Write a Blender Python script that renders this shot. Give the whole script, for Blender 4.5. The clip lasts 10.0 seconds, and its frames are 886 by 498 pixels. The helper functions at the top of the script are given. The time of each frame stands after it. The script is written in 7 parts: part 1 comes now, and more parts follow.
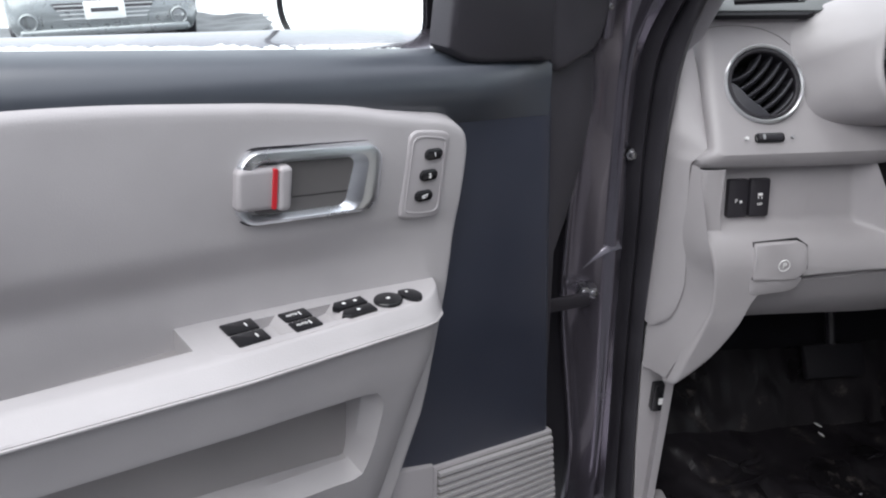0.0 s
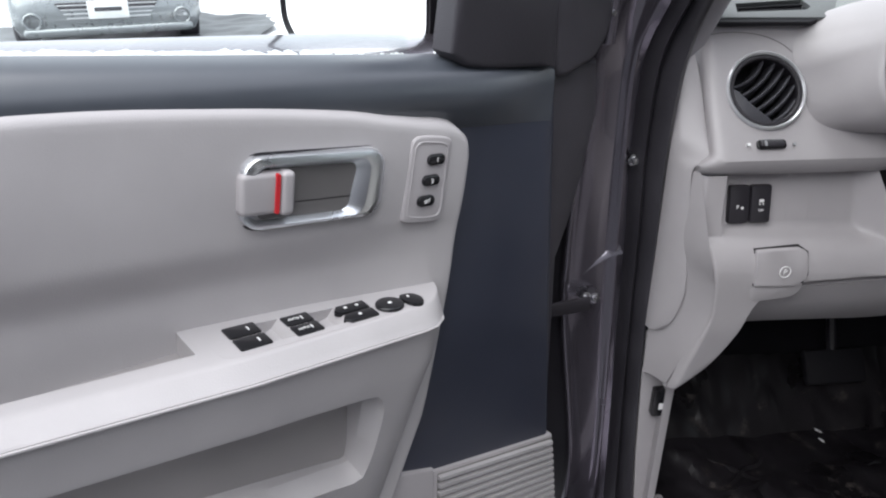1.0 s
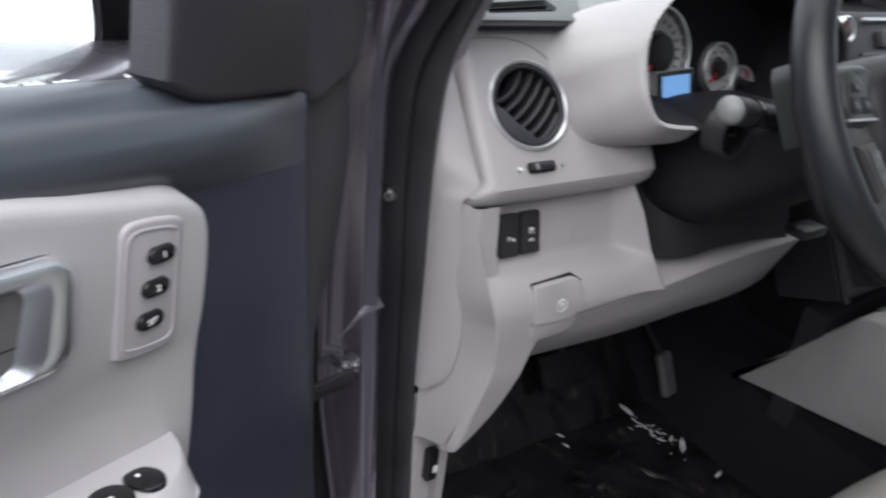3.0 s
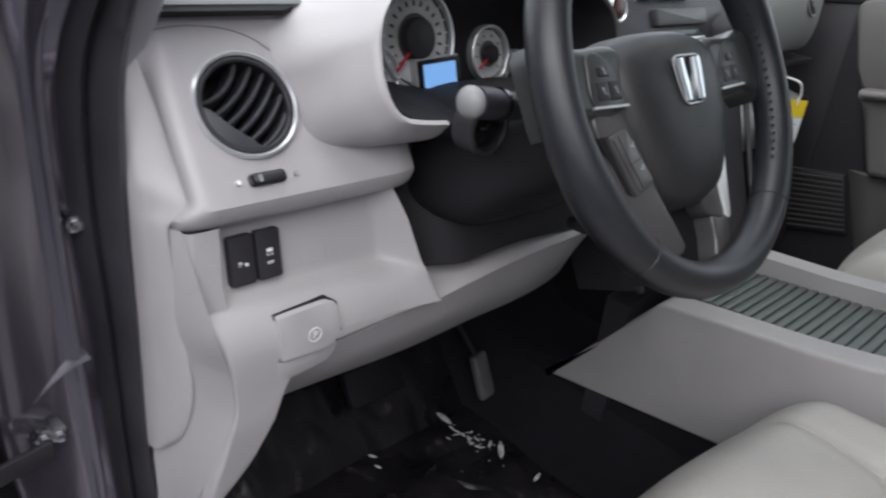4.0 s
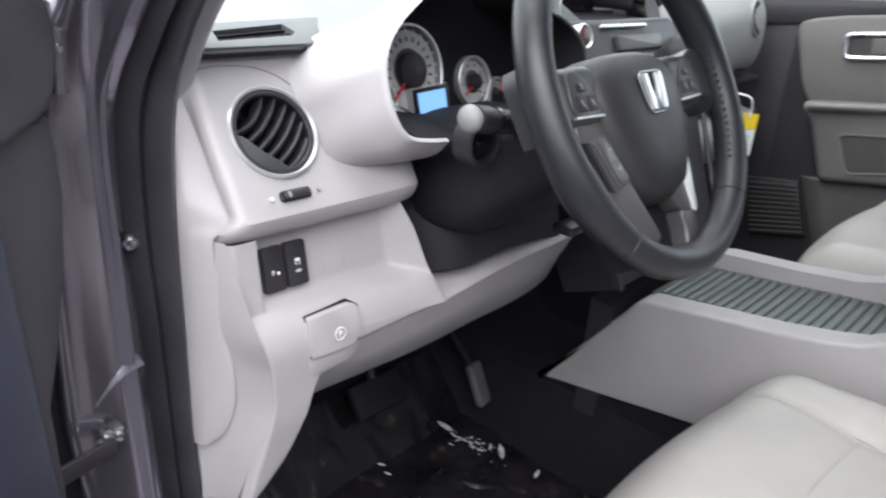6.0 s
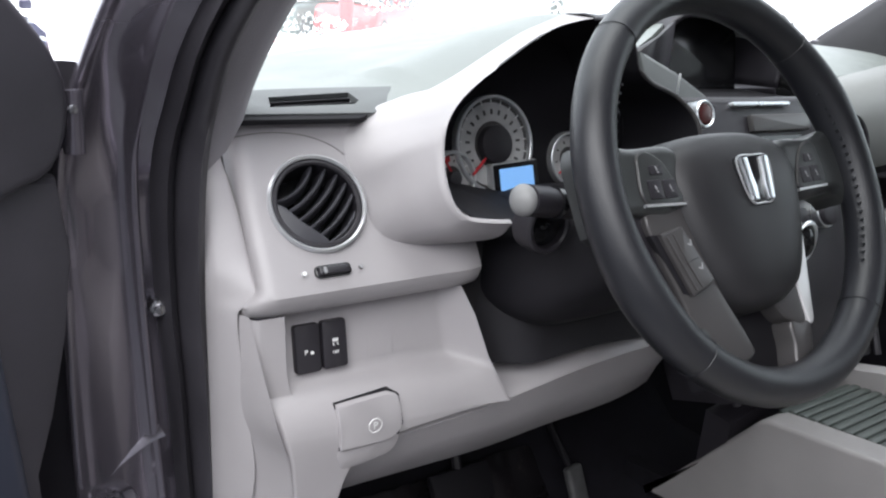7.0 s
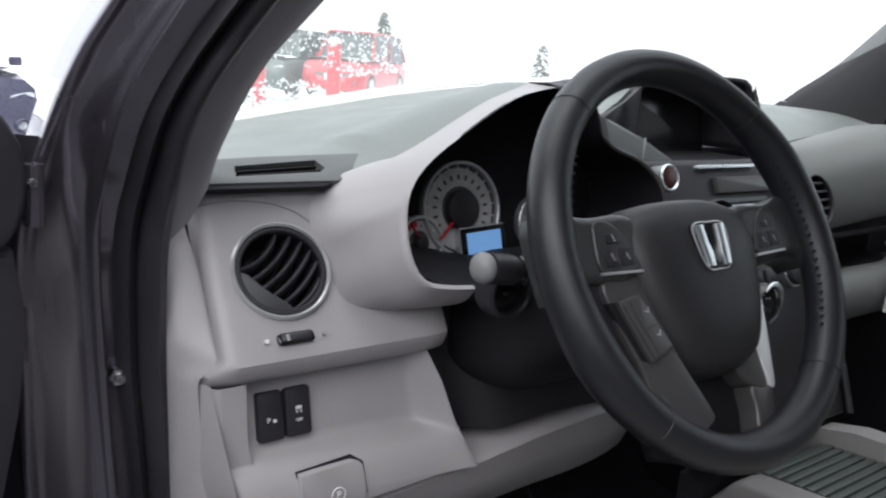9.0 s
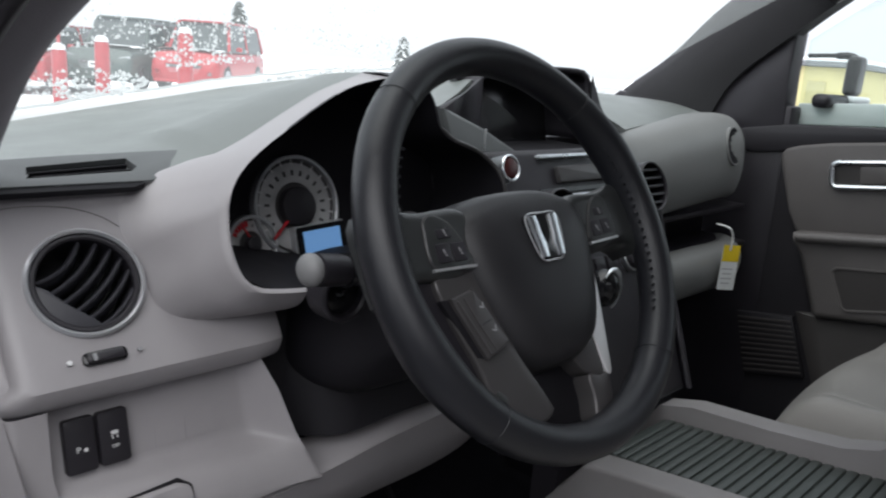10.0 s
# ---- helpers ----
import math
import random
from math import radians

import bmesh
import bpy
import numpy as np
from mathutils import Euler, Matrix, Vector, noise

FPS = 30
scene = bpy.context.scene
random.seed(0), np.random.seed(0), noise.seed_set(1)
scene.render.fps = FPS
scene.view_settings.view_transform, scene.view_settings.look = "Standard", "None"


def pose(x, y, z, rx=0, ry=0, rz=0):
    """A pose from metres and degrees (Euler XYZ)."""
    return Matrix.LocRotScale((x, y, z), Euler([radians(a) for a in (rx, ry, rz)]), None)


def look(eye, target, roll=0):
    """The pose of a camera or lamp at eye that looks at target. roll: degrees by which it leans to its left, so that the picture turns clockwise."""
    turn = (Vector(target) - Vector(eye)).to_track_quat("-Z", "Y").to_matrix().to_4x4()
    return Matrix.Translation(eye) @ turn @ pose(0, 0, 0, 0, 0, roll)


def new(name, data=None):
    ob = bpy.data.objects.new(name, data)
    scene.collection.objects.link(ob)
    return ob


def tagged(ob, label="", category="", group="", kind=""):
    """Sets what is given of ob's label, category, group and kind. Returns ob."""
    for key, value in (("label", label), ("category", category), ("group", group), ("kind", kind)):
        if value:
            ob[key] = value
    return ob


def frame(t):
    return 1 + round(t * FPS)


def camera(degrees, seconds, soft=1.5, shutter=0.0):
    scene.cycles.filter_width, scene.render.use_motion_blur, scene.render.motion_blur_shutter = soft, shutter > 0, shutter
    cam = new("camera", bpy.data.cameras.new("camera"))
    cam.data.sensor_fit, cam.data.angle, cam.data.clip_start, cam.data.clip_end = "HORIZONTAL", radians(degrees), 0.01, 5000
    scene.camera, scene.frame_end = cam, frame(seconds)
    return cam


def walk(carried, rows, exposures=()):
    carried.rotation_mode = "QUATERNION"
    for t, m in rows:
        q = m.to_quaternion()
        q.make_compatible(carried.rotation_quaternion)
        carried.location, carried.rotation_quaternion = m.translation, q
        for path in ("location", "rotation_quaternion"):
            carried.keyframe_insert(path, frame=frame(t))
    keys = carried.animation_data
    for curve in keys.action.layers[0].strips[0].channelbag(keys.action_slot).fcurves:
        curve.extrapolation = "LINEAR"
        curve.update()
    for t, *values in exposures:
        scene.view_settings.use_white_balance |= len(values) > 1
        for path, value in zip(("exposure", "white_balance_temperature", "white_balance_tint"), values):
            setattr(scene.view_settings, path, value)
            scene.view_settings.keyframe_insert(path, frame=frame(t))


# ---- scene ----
cam = camera(60.8, 10.0, soft=2.1, shutter=0.4)
PATH = [
    (0, (-1.1433, -0.5707, 1.2806), (-1.0268, 0.3165, 0.8343), 0.58),
    (0.5, (-1.1439, -0.5690, 1.2832), (-1.0243, 0.3134, 0.8282), 1.12),
    (1, (-1.1438, -0.5712, 1.2844), (-1.0289, 0.3170, 0.8396), 0.93),
    (1.5, (-1.1453, -0.5730, 1.2795), (-1.0382, 0.3173, 0.8369), 0.96),
    (2, (-1.1527, -0.5639, 1.2726), (-1.0500, 0.3216, 0.8195), 2.33),
    (2.5, (-1.1617, -0.4822, 1.2684), (-0.9453, 0.3831, 0.8163), 3.51),
    (3, (-1.1557, -0.3385, 1.2582), (-0.6332, 0.3946, 0.8228), 6.71),
    (3.2, (-1.1294, -0.3430, 1.2504), (-0.5782, 0.3781, 0.8306), 5.31),
    (4.3, (-0.9827, -0.3190, 1.2497), (-0.2974, 0.2616, 0.8100), 7.67),
    (4.5, (-0.9939, -0.3297, 1.2550), (-0.2939, 0.2282, 0.8091), 7.15),
    (5, (-1.0520, -0.3624, 1.2583), (-0.2506, 0.0704, 0.8455), 8.97),
    (5.5, (-1.1050, -0.3581, 1.2638), (-0.3367, 0.1511, 0.8760), 7.25),
    (6, (-1.0908, -0.3658, 1.2517), (-0.3941, 0.2430, 0.8724), 4.66),
    (6.2, (-1.0780, -0.3529, 1.2458), (-0.4164, 0.3034, 0.8830), 3.78),
    (7.3, (-0.9276, -0.3872, 1.2499), (-0.4148, 0.4161, 0.9472), 3.30),
    (7.5, (-0.9240, -0.3874, 1.2526), (-0.4244, 0.4248, 0.9515), 2.29),
    (8, (-0.9324, -0.3904, 1.2580), (-0.4014, 0.4130, 0.9887), 3.74),
    (8.5, (-0.9434, -0.3923, 1.2626), (-0.4053, 0.4142, 1.0180), 3.97),
    (9, (-0.9412, -0.3941, 1.2632), (-0.3771, 0.3958, 1.0228), 4.23),
    (9.5, (-0.9190, -0.3901, 1.2707), (-0.2786, 0.3385, 1.0277), 4.53),
    (10, (-0.8960, -0.3896, 1.2630), (-0.2006, 0.2885, 1.0251), 4.33),
]
EXPOSURES = [(0.0, 0.95), (2.0, 0.95), (3.0, 0.98), (4.5, 1.32), (5.0, 1.55), (5.5, 1.70), (6.0, 1.78), (7.5, 1.06), (8.5, 0.77), (9.5, 0.4), (10.0, 0.28)]
walk(cam, [(t, look(eye, target, roll)) for t, eye, target, roll in PATH], EXPOSURES)

# ---- light: an overcast winter sky ----
world = bpy.data.worlds.new("sky")
scene.world = world
world.use_nodes = True
wn, wl = world.node_tree.nodes, world.node_tree.links
sky = wn.new("ShaderNodeTexSky")
sky.sky_type, sky.sun_disc = "NISHITA", False
sky.sun_elevation, sky.sun_rotation = radians(64.0), radians(240.8)
sky.air_density, sky.dust_density, sky.ozone_density = 1.0, 1.0, 1.0
grey = wn.new("ShaderNodeHueSaturation")
grey.inputs["Saturation"].default_value = 0.15
wl.new(sky.outputs[0], grey.inputs["Color"])
cloud = wn.new("ShaderNodeMix")                   # an even cloud deck over most of the sky
cloud.data_type = "RGBA"
cloud.inputs[0].default_value = 0.8
cloud.inputs[7].default_value = (6.1, 6.45, 7.25, 1)
wl.new(grey.outputs[0], cloud.inputs[6])
wl.new(cloud.outputs[2], wn["Background"].inputs["Color"])
wn["Background"].inputs["Strength"].default_value = 0.15
sun = new("sun", bpy.data.lights.new("sun", "SUN"))
sun.data.energy, sun.data.angle, sun.data.color = 2.7, radians(85), (1.0, 0.985, 0.97)
sun.matrix_world = look((-3.4, -1.9, 8.0), (0, 0, 0))


# ---- materials ----
def mat(name, color, rough=0.5, metal=0.0, vary=0.08, scale=14.0, bump=0.0, bscale=400.0, spec=0.5, coat=0.0):
    """A surface with large uneven tone, fine grain relief and some spread of gloss."""
    m = bpy.data.materials.new(name)
    m.use_nodes = True
    n, l = m.node_tree.nodes, m.node_tree.links
    b = n["Principled BSDF"]
    b.inputs["Metallic"].default_value = metal
    b.inputs["Specular IOR Level"].default_value = spec
    b.inputs["Coat Weight"].default_value = coat
    tc = n.new("ShaderNodeTexCoord")
    big = n.new("ShaderNodeTexNoise")
    big.inputs["Scale"].default_value, big.inputs["Detail"].default_value = scale, 5.0
    l.new(tc.outputs["Object"], big.inputs["Vector"])
    ramp = n.new("ShaderNodeMapRange")
    ramp.inputs["From Min"].default_value, ramp.inputs["From Max"].default_value = 0.3, 0.7
    ramp.inputs["To Min"].default_value, ramp.inputs["To Max"].default_value = 1.0 - vary, 1.0 + vary
    l.new(big.outputs["Fac"], ramp.inputs["Value"])
    mix = n.new("ShaderNodeMix")
    mix.data_type, mix.blend_type = "RGBA", "MULTIPLY"
    mix.inputs[0].default_value = 1.0
    mix.inputs[6].default_value = (*color, 1.0)
    l.new(ramp.outputs[0], mix.inputs[7])
    l.new(mix.outputs[2], b.inputs["Base Color"])
    gl = n.new("ShaderNodeMapRange")
    gl.inputs["From Min"].default_value, gl.inputs["From Max"].default_value = 0.3, 0.7
    gl.inputs["To Min"].default_value, gl.inputs["To Max"].default_value = max(rough - 0.06, 0.02), min(rough + 0.06, 1.0)
    l.new(big.outputs["Fac"], gl.inputs["Value"])
    l.new(gl.outputs[0], b.inputs["Roughness"])
    if bump:
        fine = n.new("ShaderNodeTexVoronoi" if bscale > 500 else "ShaderNodeTexNoise")
        fine.inputs["Scale"].default_value = bscale
        l.new(tc.outputs["Object"], fine.inputs["Vector"])
        bp = n.new("ShaderNodeBump")
        bp.inputs["Strength"].default_value, bp.inputs["Distance"].default_value = bump, 0.0008
        l.new(fine.outputs[0], bp.inputs["Height"])
        l.new(bp.outputs[0], b.inputs["Normal"])
    return m


def glow(name, color, strength):
    m = bpy.data.materials.new(name)
    m.use_nodes = True
    b = m.node_tree.nodes["Principled BSDF"]
    b.inputs["Base Color"].default_value = (*color, 1)
    b.inputs["Emission Color"].default_value = (*color, 1)
    b.inputs["Emission Strength"].default_value = strength
    return m


def pane(name, tint, gloss):
    """Thin clear glass: mostly let through, a little mirrored."""
    m = bpy.data.materials.new(name)
    m.use_nodes = True
    n, l = m.node_tree.nodes, m.node_tree.links
    n.remove(n["Principled BSDF"])
    t, g, x = n.new("ShaderNodeBsdfTransparent"), n.new("ShaderNodeBsdfGlossy"), n.new("ShaderNodeMixShader")
    t.inputs[0].default_value = (*tint, 1)
    g.inputs["Roughness"].default_value = 0.02
    x.inputs[0].default_value = gloss
    l.new(t.outputs[0], x.inputs[1])
    l.new(g.outputs[0], x.inputs[2])
    l.new(x.outputs[0], n["Material Output"].inputs[0])
    return m


LIGHT = mat("light_grey_vinyl", (0.40, 0.385, 0.394), 0.48, vary=0.05, bump=0.10, bscale=900)
LIGHT2 = mat("light_grey_plastic", (0.360, 0.343, 0.354), 0.42, vary=0.04, bump=0.08, bscale=1100)
# light grey of the passenger dash, with that side's shade in the colour
SHADEDLIGHT = mat("light_vinyl_shaded", (0.205, 0.208, 0.206), 0.5, vary=0.05, bump=0.1, bscale=900)
# far pillar's trim, set much darker than the near pillar's
FARTRIM = mat("far_pillar_cloth", (0.022, 0.022, 0.024), 0.8, vary=0.08, bump=0.3, bscale=900)
LEATHER = mat("grey_leather", (0.290, 0.277, 0.262), 0.45, vary=0.06, bump=0.4, bscale=700)
SLATE = mat("slate_blue_plastic", (0.034, 0.038, 0.056), 0.36, vary=0.06)
ROLL = mat("satin_slate_roll", (0.046, 0.053, 0.066), 0.36, vary=0.05, spec=0.9)
DASHTOP = mat("dark_green_grey_dash", (0.155, 0.170, 0.162), 0.40, vary=0.06, bump=0.35, bscale=900, spec=0.9)
BLACK = mat("black_plastic", (0.0215, 0.0195, 0.0245), 0.42, vary=0.15, bump=0.2, bscale=900)
GLOSSBLACK = mat("gloss_black", (0.012, 0.012, 0.014), 0.14, vary=0.1)
RUBBER = mat("black_rubber", (0.033, 0.031, 0.037), 0.42, vary=0.2, bump=0.2, bscale=300)
PAINT = mat("mauve_grey_metallic_paint", (0.150, 0.137, 0.167), 0.24, metal=0.7, vary=0.02, scale=3.0, bump=0.02, bscale=1600, coat=0.8)
CARPET = mat("black_carpet", (0.0080, 0.0075, 0.0105), 0.95, vary=0.3, scale=40, bump=1.0, bscale=420, spec=0.2)
PLASTICFILM = mat("clear_floor_film_over_carpet", (0.010, 0.0088, 0.0105), 0.30, vary=0.5, scale=9, bump=0.0, spec=0.28)
pn, pl_ = PLASTICFILM.node_tree.nodes, PLASTICFILM.node_tree.links     # dried smears and dust on the film
pb = pn["Principled BSDF"]
src = pb.inputs["Base Color"].links[0].from_socket
smear, spread, dirt = pn.new("ShaderNodeTexNoise"), pn.new("ShaderNodeMapRange"), pn.new("ShaderNodeMix")
smear.inputs["Scale"].default_value, smear.inputs["Detail"].default_value, smear.inputs["Roughness"].default_value = 22.0, 8.0, 0.75
spread.inputs["From Min"].default_value, spread.inputs["From Max"].default_value = 0.58, 0.74
dirt.data_type = "RGBA"
dirt.inputs[7].default_value = (0.085, 0.074, 0.070, 1)
pl_.new(pn["Texture Coordinate"].outputs["Object"], smear.inputs["Vector"])
pl_.new(smear.outputs["Fac"], spread.inputs["Value"])
pl_.new(spread.outputs[0], dirt.inputs[0])
pl_.new(src, dirt.inputs[6])
pl_.new(dirt.outputs[2], pb.inputs["Base Color"])
CHROME = mat("satin_chrome", (0.84, 0.87, 0.90), 0.32, metal=1.0, vary=0.05)
BLADE = mat("bright_satin_trim", (0.80, 0.80, 0.81), 0.38, metal=0.5, vary=0.03)
SILVER = mat("silver_plastic", (0.62, 0.63, 0.65), 0.34, metal=0.7, vary=0.05)
STEEL = mat("steel", (0.42, 0.42, 0.44), 0.28, metal=1.0, vary=0.25, scale=60)
RIM = mat("black_leather_rim", (0.016, 0.0165, 0.020), 0.36, vary=0.1, bump=0.2, bscale=1200, spec=0.5)
PILLARGREY = mat("grey_pillar_cloth", (0.29, 0.275, 0.295), 0.75, vary=0.06, bump=0.2, bscale=900)
VENTGREY = mat("satin_vent_black", (0.0420, 0.0420, 0.0504), 0.42, vary=0.1)
# the passenger door's grey, darkened to hold that side's shade
SHADEDVINYL = mat("shaded_grey_vinyl", (0.128, 0.119, 0.116), 0.5, vary=0.05, bump=0.1, bscale=900)
SHADEDPLASTIC = mat("shaded_grey_plastic", (0.060, 0.055, 0.054), 0.5, vary=0.06, bump=0.1, bscale=900)
LIDGREY = mat("ribbed_lid_grey", (0.062, 0.072, 0.068), 0.42, vary=0.06, bump=0.15, bscale=900)
MAUVEBLACK = mat("dark_mauve_plastic", (0.019, 0.0175, 0.0215), 0.55, vary=0.08, bump=0.1, bscale=900)
NIGHT = mat("matt_black", (0.0115, 0.0108, 0.0138), 0.7, vary=0.1, spec=0.25)
STRIPGREY = mat("dark_grey_strip", (0.10, 0.106, 0.108), 0.5, vary=0.06, bump=0.2, bscale=900)
SHOULDER = mat("satin_charcoal", (0.030, 0.032, 0.033), 0.34, vary=0.06, bump=0.1, bscale=1200, spec=0.6)
HUB = mat("charcoal_hub", (0.019, 0.0185, 0.021), 0.46, vary=0.05, bump=0.12, bscale=1200)
RED = mat("red_plastic", (0.55, 0.02, 0.03), 0.4)
WHITE = mat("white_print", (0.75, 0.75, 0.75), 0.6)
BEIGE = mat("dial_face", (0.46, 0.46, 0.465), 0.6, vary=0.18, scale=40)
YELLOW = mat("yellow_print", (0.80, 0.58, 0.02), 0.6)
PAPER = mat("paper", (0.72, 0.74, 0.74), 0.7)
DIMPRINT = mat("grey_print_on_black", (0.30, 0.30, 0.31), 0.6)
GREYPLATE = mat("satin_dark_grey", (0.082, 0.078, 0.080), 0.36, metal=0.35, vary=0.06)
EDGEGREY = mat("dark_mauve_door_edge", (0.040, 0.0375, 0.0455), 0.45, vary=0.15, bump=0.15, bscale=300)
CORNERGREY = mat("black_grained_corner", (0.032, 0.030, 0.037), 0.5, vary=0.1, bump=0.2, bscale=700)
# pillar paint lightened for the pressed ledge, its glint put into the colour
GLINT = mat("ledge_glint_paint", (0.36, 0.34, 0.39), 0.22, metal=0.85, vary=0.08, coat=0.8)
COLUMN = mat("column_black_plastic", (0.014, 0.0132, 0.0168), 0.6, vary=0.1, bump=0.1, bscale=900, spec=0.35)
# console grey; on the map pocket's back it stands for shade
CONSOLE = mat("console_grey_and_pocket_shade", (0.275, 0.262, 0.264), 0.46, vary=0.05, bump=0.1, bscale=900)
# handle cup's grey, with the hollow's shade put into the colour
HANDLECUP = mat("shaded_grey_cup", (0.125, 0.12, 0.12), 0.5, vary=0.05, bump=0.1, bscale=1000)
CUPGREY = mat("warm_grey_plastic", (0.21, 0.20, 0.20), 0.5, vary=0.05, bump=0.15, bscale=1000)
SNOW = mat("snow", (0.86, 0.88, 0.90), 0.8, vary=0.05, scale=6, bump=0.6, bscale=60)
FLECK = bpy.data.materials.new("thin_wet_snow")
FLECK.use_nodes = True
fn, fl = FLECK.node_tree.nodes, FLECK.node_tree.links
fb, ft, fx = fn["Principled BSDF"], fn.new("ShaderNodeBsdfTranslucent"), fn.new("ShaderNodeMixShader")
fb.inputs["Base Color"].default_value, ft.inputs[0].default_value = (0.85, 0.87, 0.89, 1), (0.97, 0.98, 0.98, 1)
fb.inputs["Roughness"].default_value, fx.inputs[0].default_value = 0.7, 0.7
fl.new(fb.outputs[0], fx.inputs[1])
fl.new(ft.outputs[0], fx.inputs[2])
fl.new(fx.outputs[0], fn["Material Output"].inputs[0])
GLASS = pane("window_glass", (0.93, 0.97, 0.95), 0.05)
PRIVACY = pane("tinted_glass", (0.10, 0.11, 0.11), 0.06)
WETGLASS = pane("wet_windscreen", (0.94, 0.965, 0.94), 0.05)
wt, wk = WETGLASS.node_tree.nodes, WETGLASS.node_tree.links
veil, vmix = wt.new("ShaderNodeBsdfTranslucent"), wt.new("ShaderNodeMixShader")
veil.inputs[0].default_value = (0.90, 0.95, 0.93, 1)
vmix.inputs[0].default_value = 0.13                      # a film of melt water and fine snow
wk.new(wt["Mix Shader"].outputs[0], vmix.inputs[1])
wk.new(veil.outputs[0], vmix.inputs[2])
wk.new(vmix.outputs[0], wt["Material Output"].inputs[0])
SCREEN = glow("lit_blue_display", (0.14, 0.30, 0.58), 0.45)


# ---- mesh helpers ----
def part(name, bm, material, parent=None, label="", sharp=35, solid=0.0, smooth=True):
    """Links a bmesh as one object, under a thing or a part."""
    bmesh.ops.recalc_face_normals(bm, faces=bm.faces)
    me = bpy.data.meshes.new(name)
    bm.to_mesh(me)
    bm.free()
    me.materials.append(material)
    if smooth:
        me.shade_smooth()
        me.set_sharp_from_angle(angle=radians(sharp))
    ob = new(name, me)
    if solid:
        s = ob.modifiers.new("thickness", "SOLIDIFY")
        s.thickness, s.offset = abs(solid), (1 if solid > 0 else -1)
    if parent is not None:
        ob.parent = parent
    if label:
        ob["label"] = label
    return ob


def thing(name, label, category, group="", kind="", m=None):
    ob = new(name)
    ob.empty_display_size = 0.05
    if m is not None:
        ob.matrix_world = m
    return tagged(ob, label, category, group, kind)


def spline(points, n, closed=False):
    """n points evenly along a smooth curve through the given points."""
    p = np.array(points, float)
    k = len(p)
    idx = lambda i: i % k if closed else min(max(i, 0), k - 1)
    dense = []
    for i in range(k if closed else k - 1):
        a, b, c, d = p[idx(i - 1)], p[idx(i)], p[idx(i + 1)], p[idx(i + 2)]
        for s in np.linspace(0, 1, 16, endpoint=False):
            dense.append(0.5 * (2 * b + (c - a) * s + (2 * a - 5 * b + 4 * c - d) * s * s + (3 * b - a - 3 * c + d) * s ** 3))
    dense.append(p[0] if closed else p[-1])
    dense = np.array(dense)
    far = np.r_[0, np.cumsum(np.linalg.norm(np.diff(dense, axis=0), axis=1))]
    want = np.linspace(0, far[-1], n, endpoint=not closed)
    return np.stack([np.interp(want, far, dense[:, j]) for j in range(p.shape[1])], 1)


def loft(rings, wrap=False, caps=False, bm=None):
    """A skin over rows of points; wrap closes each row on itself."""
    bm = bm or bmesh.new()
    vs = [[bm.verts.new(p) for p in ring] for ring in rings]
    for a, b in zip(vs, vs[1:]):
        m = len(a)
        for i in range(m if wrap else m - 1):
            j = (i + 1) % m
            bm.faces.new((a[i], a[j], b[j], b[i]))
    if caps:
        bm.faces.new(vs[0][::-1])
        bm.faces.new(vs[-1])
    return bm


def tube(path, radius, n=10, closed=False, bm=None, flat=1.0):
    """A round bar along a path; radius may be a list."""
    p = np.array(path, float)
    k = len(p)
    rad = radius if hasattr(radius, "__len__") else [radius] * k
    if closed:
        tan = np.roll(p, -1, 0) - np.roll(p, 1, 0)
    else:
        tan = np.gradient(p, axis=0)
    tan /= np.linalg.norm(tan, axis=1)[:, None]
    ref = np.array([0, 0, 1.0]) if abs(tan[0][2]) < 0.9 else np.array([1.0, 0, 0])
    rings = []
    for i in range(k):
        ref = ref - tan[i] * (ref @ tan[i])
        ref /= np.linalg.norm(ref)
        side = np.cross(tan[i], ref)
        ang = np.linspace(0, 2 * np.pi, n, endpoint=False)
        rings.append([p[i] + rad[i] * (np.cos(a) * ref + flat * np.sin(a) * side) for a in ang])
    if closed:
        rings.append(rings[0])
        b = loft(rings, True, False, bm)
        bmesh.ops.remove_doubles(b, verts=b.verts, dist=1e-6)
        return b
    return loft(rings, True, True, bm)


def rbox(c, s, r=0.004, seg=2, m=None, bm=None):
    """A box with rounded edges, centred at c."""
    b = bmesh.new()
    bmesh.ops.create_cube(b, size=1.0)
    bmesh.ops.scale(b, vec=s, verts=b.verts)
    if r:
        bmesh.ops.bevel(b, geom=b.edges[:], offset=min(r, 0.49 * min(s)), segments=seg, affect="EDGES", profile=0.5)
    if m is not None:
        bmesh.ops.transform(b, matrix=m, verts=b.verts)
    bmesh.ops.translate(b, vec=c, verts=b.verts)
    if bm is None:
        return b
    me = bpy.data.meshes.new("tmp")
    b.to_mesh(me)
    b.free()
    bm.from_mesh(me)
    bpy.data.meshes.remove(me)
    return bm


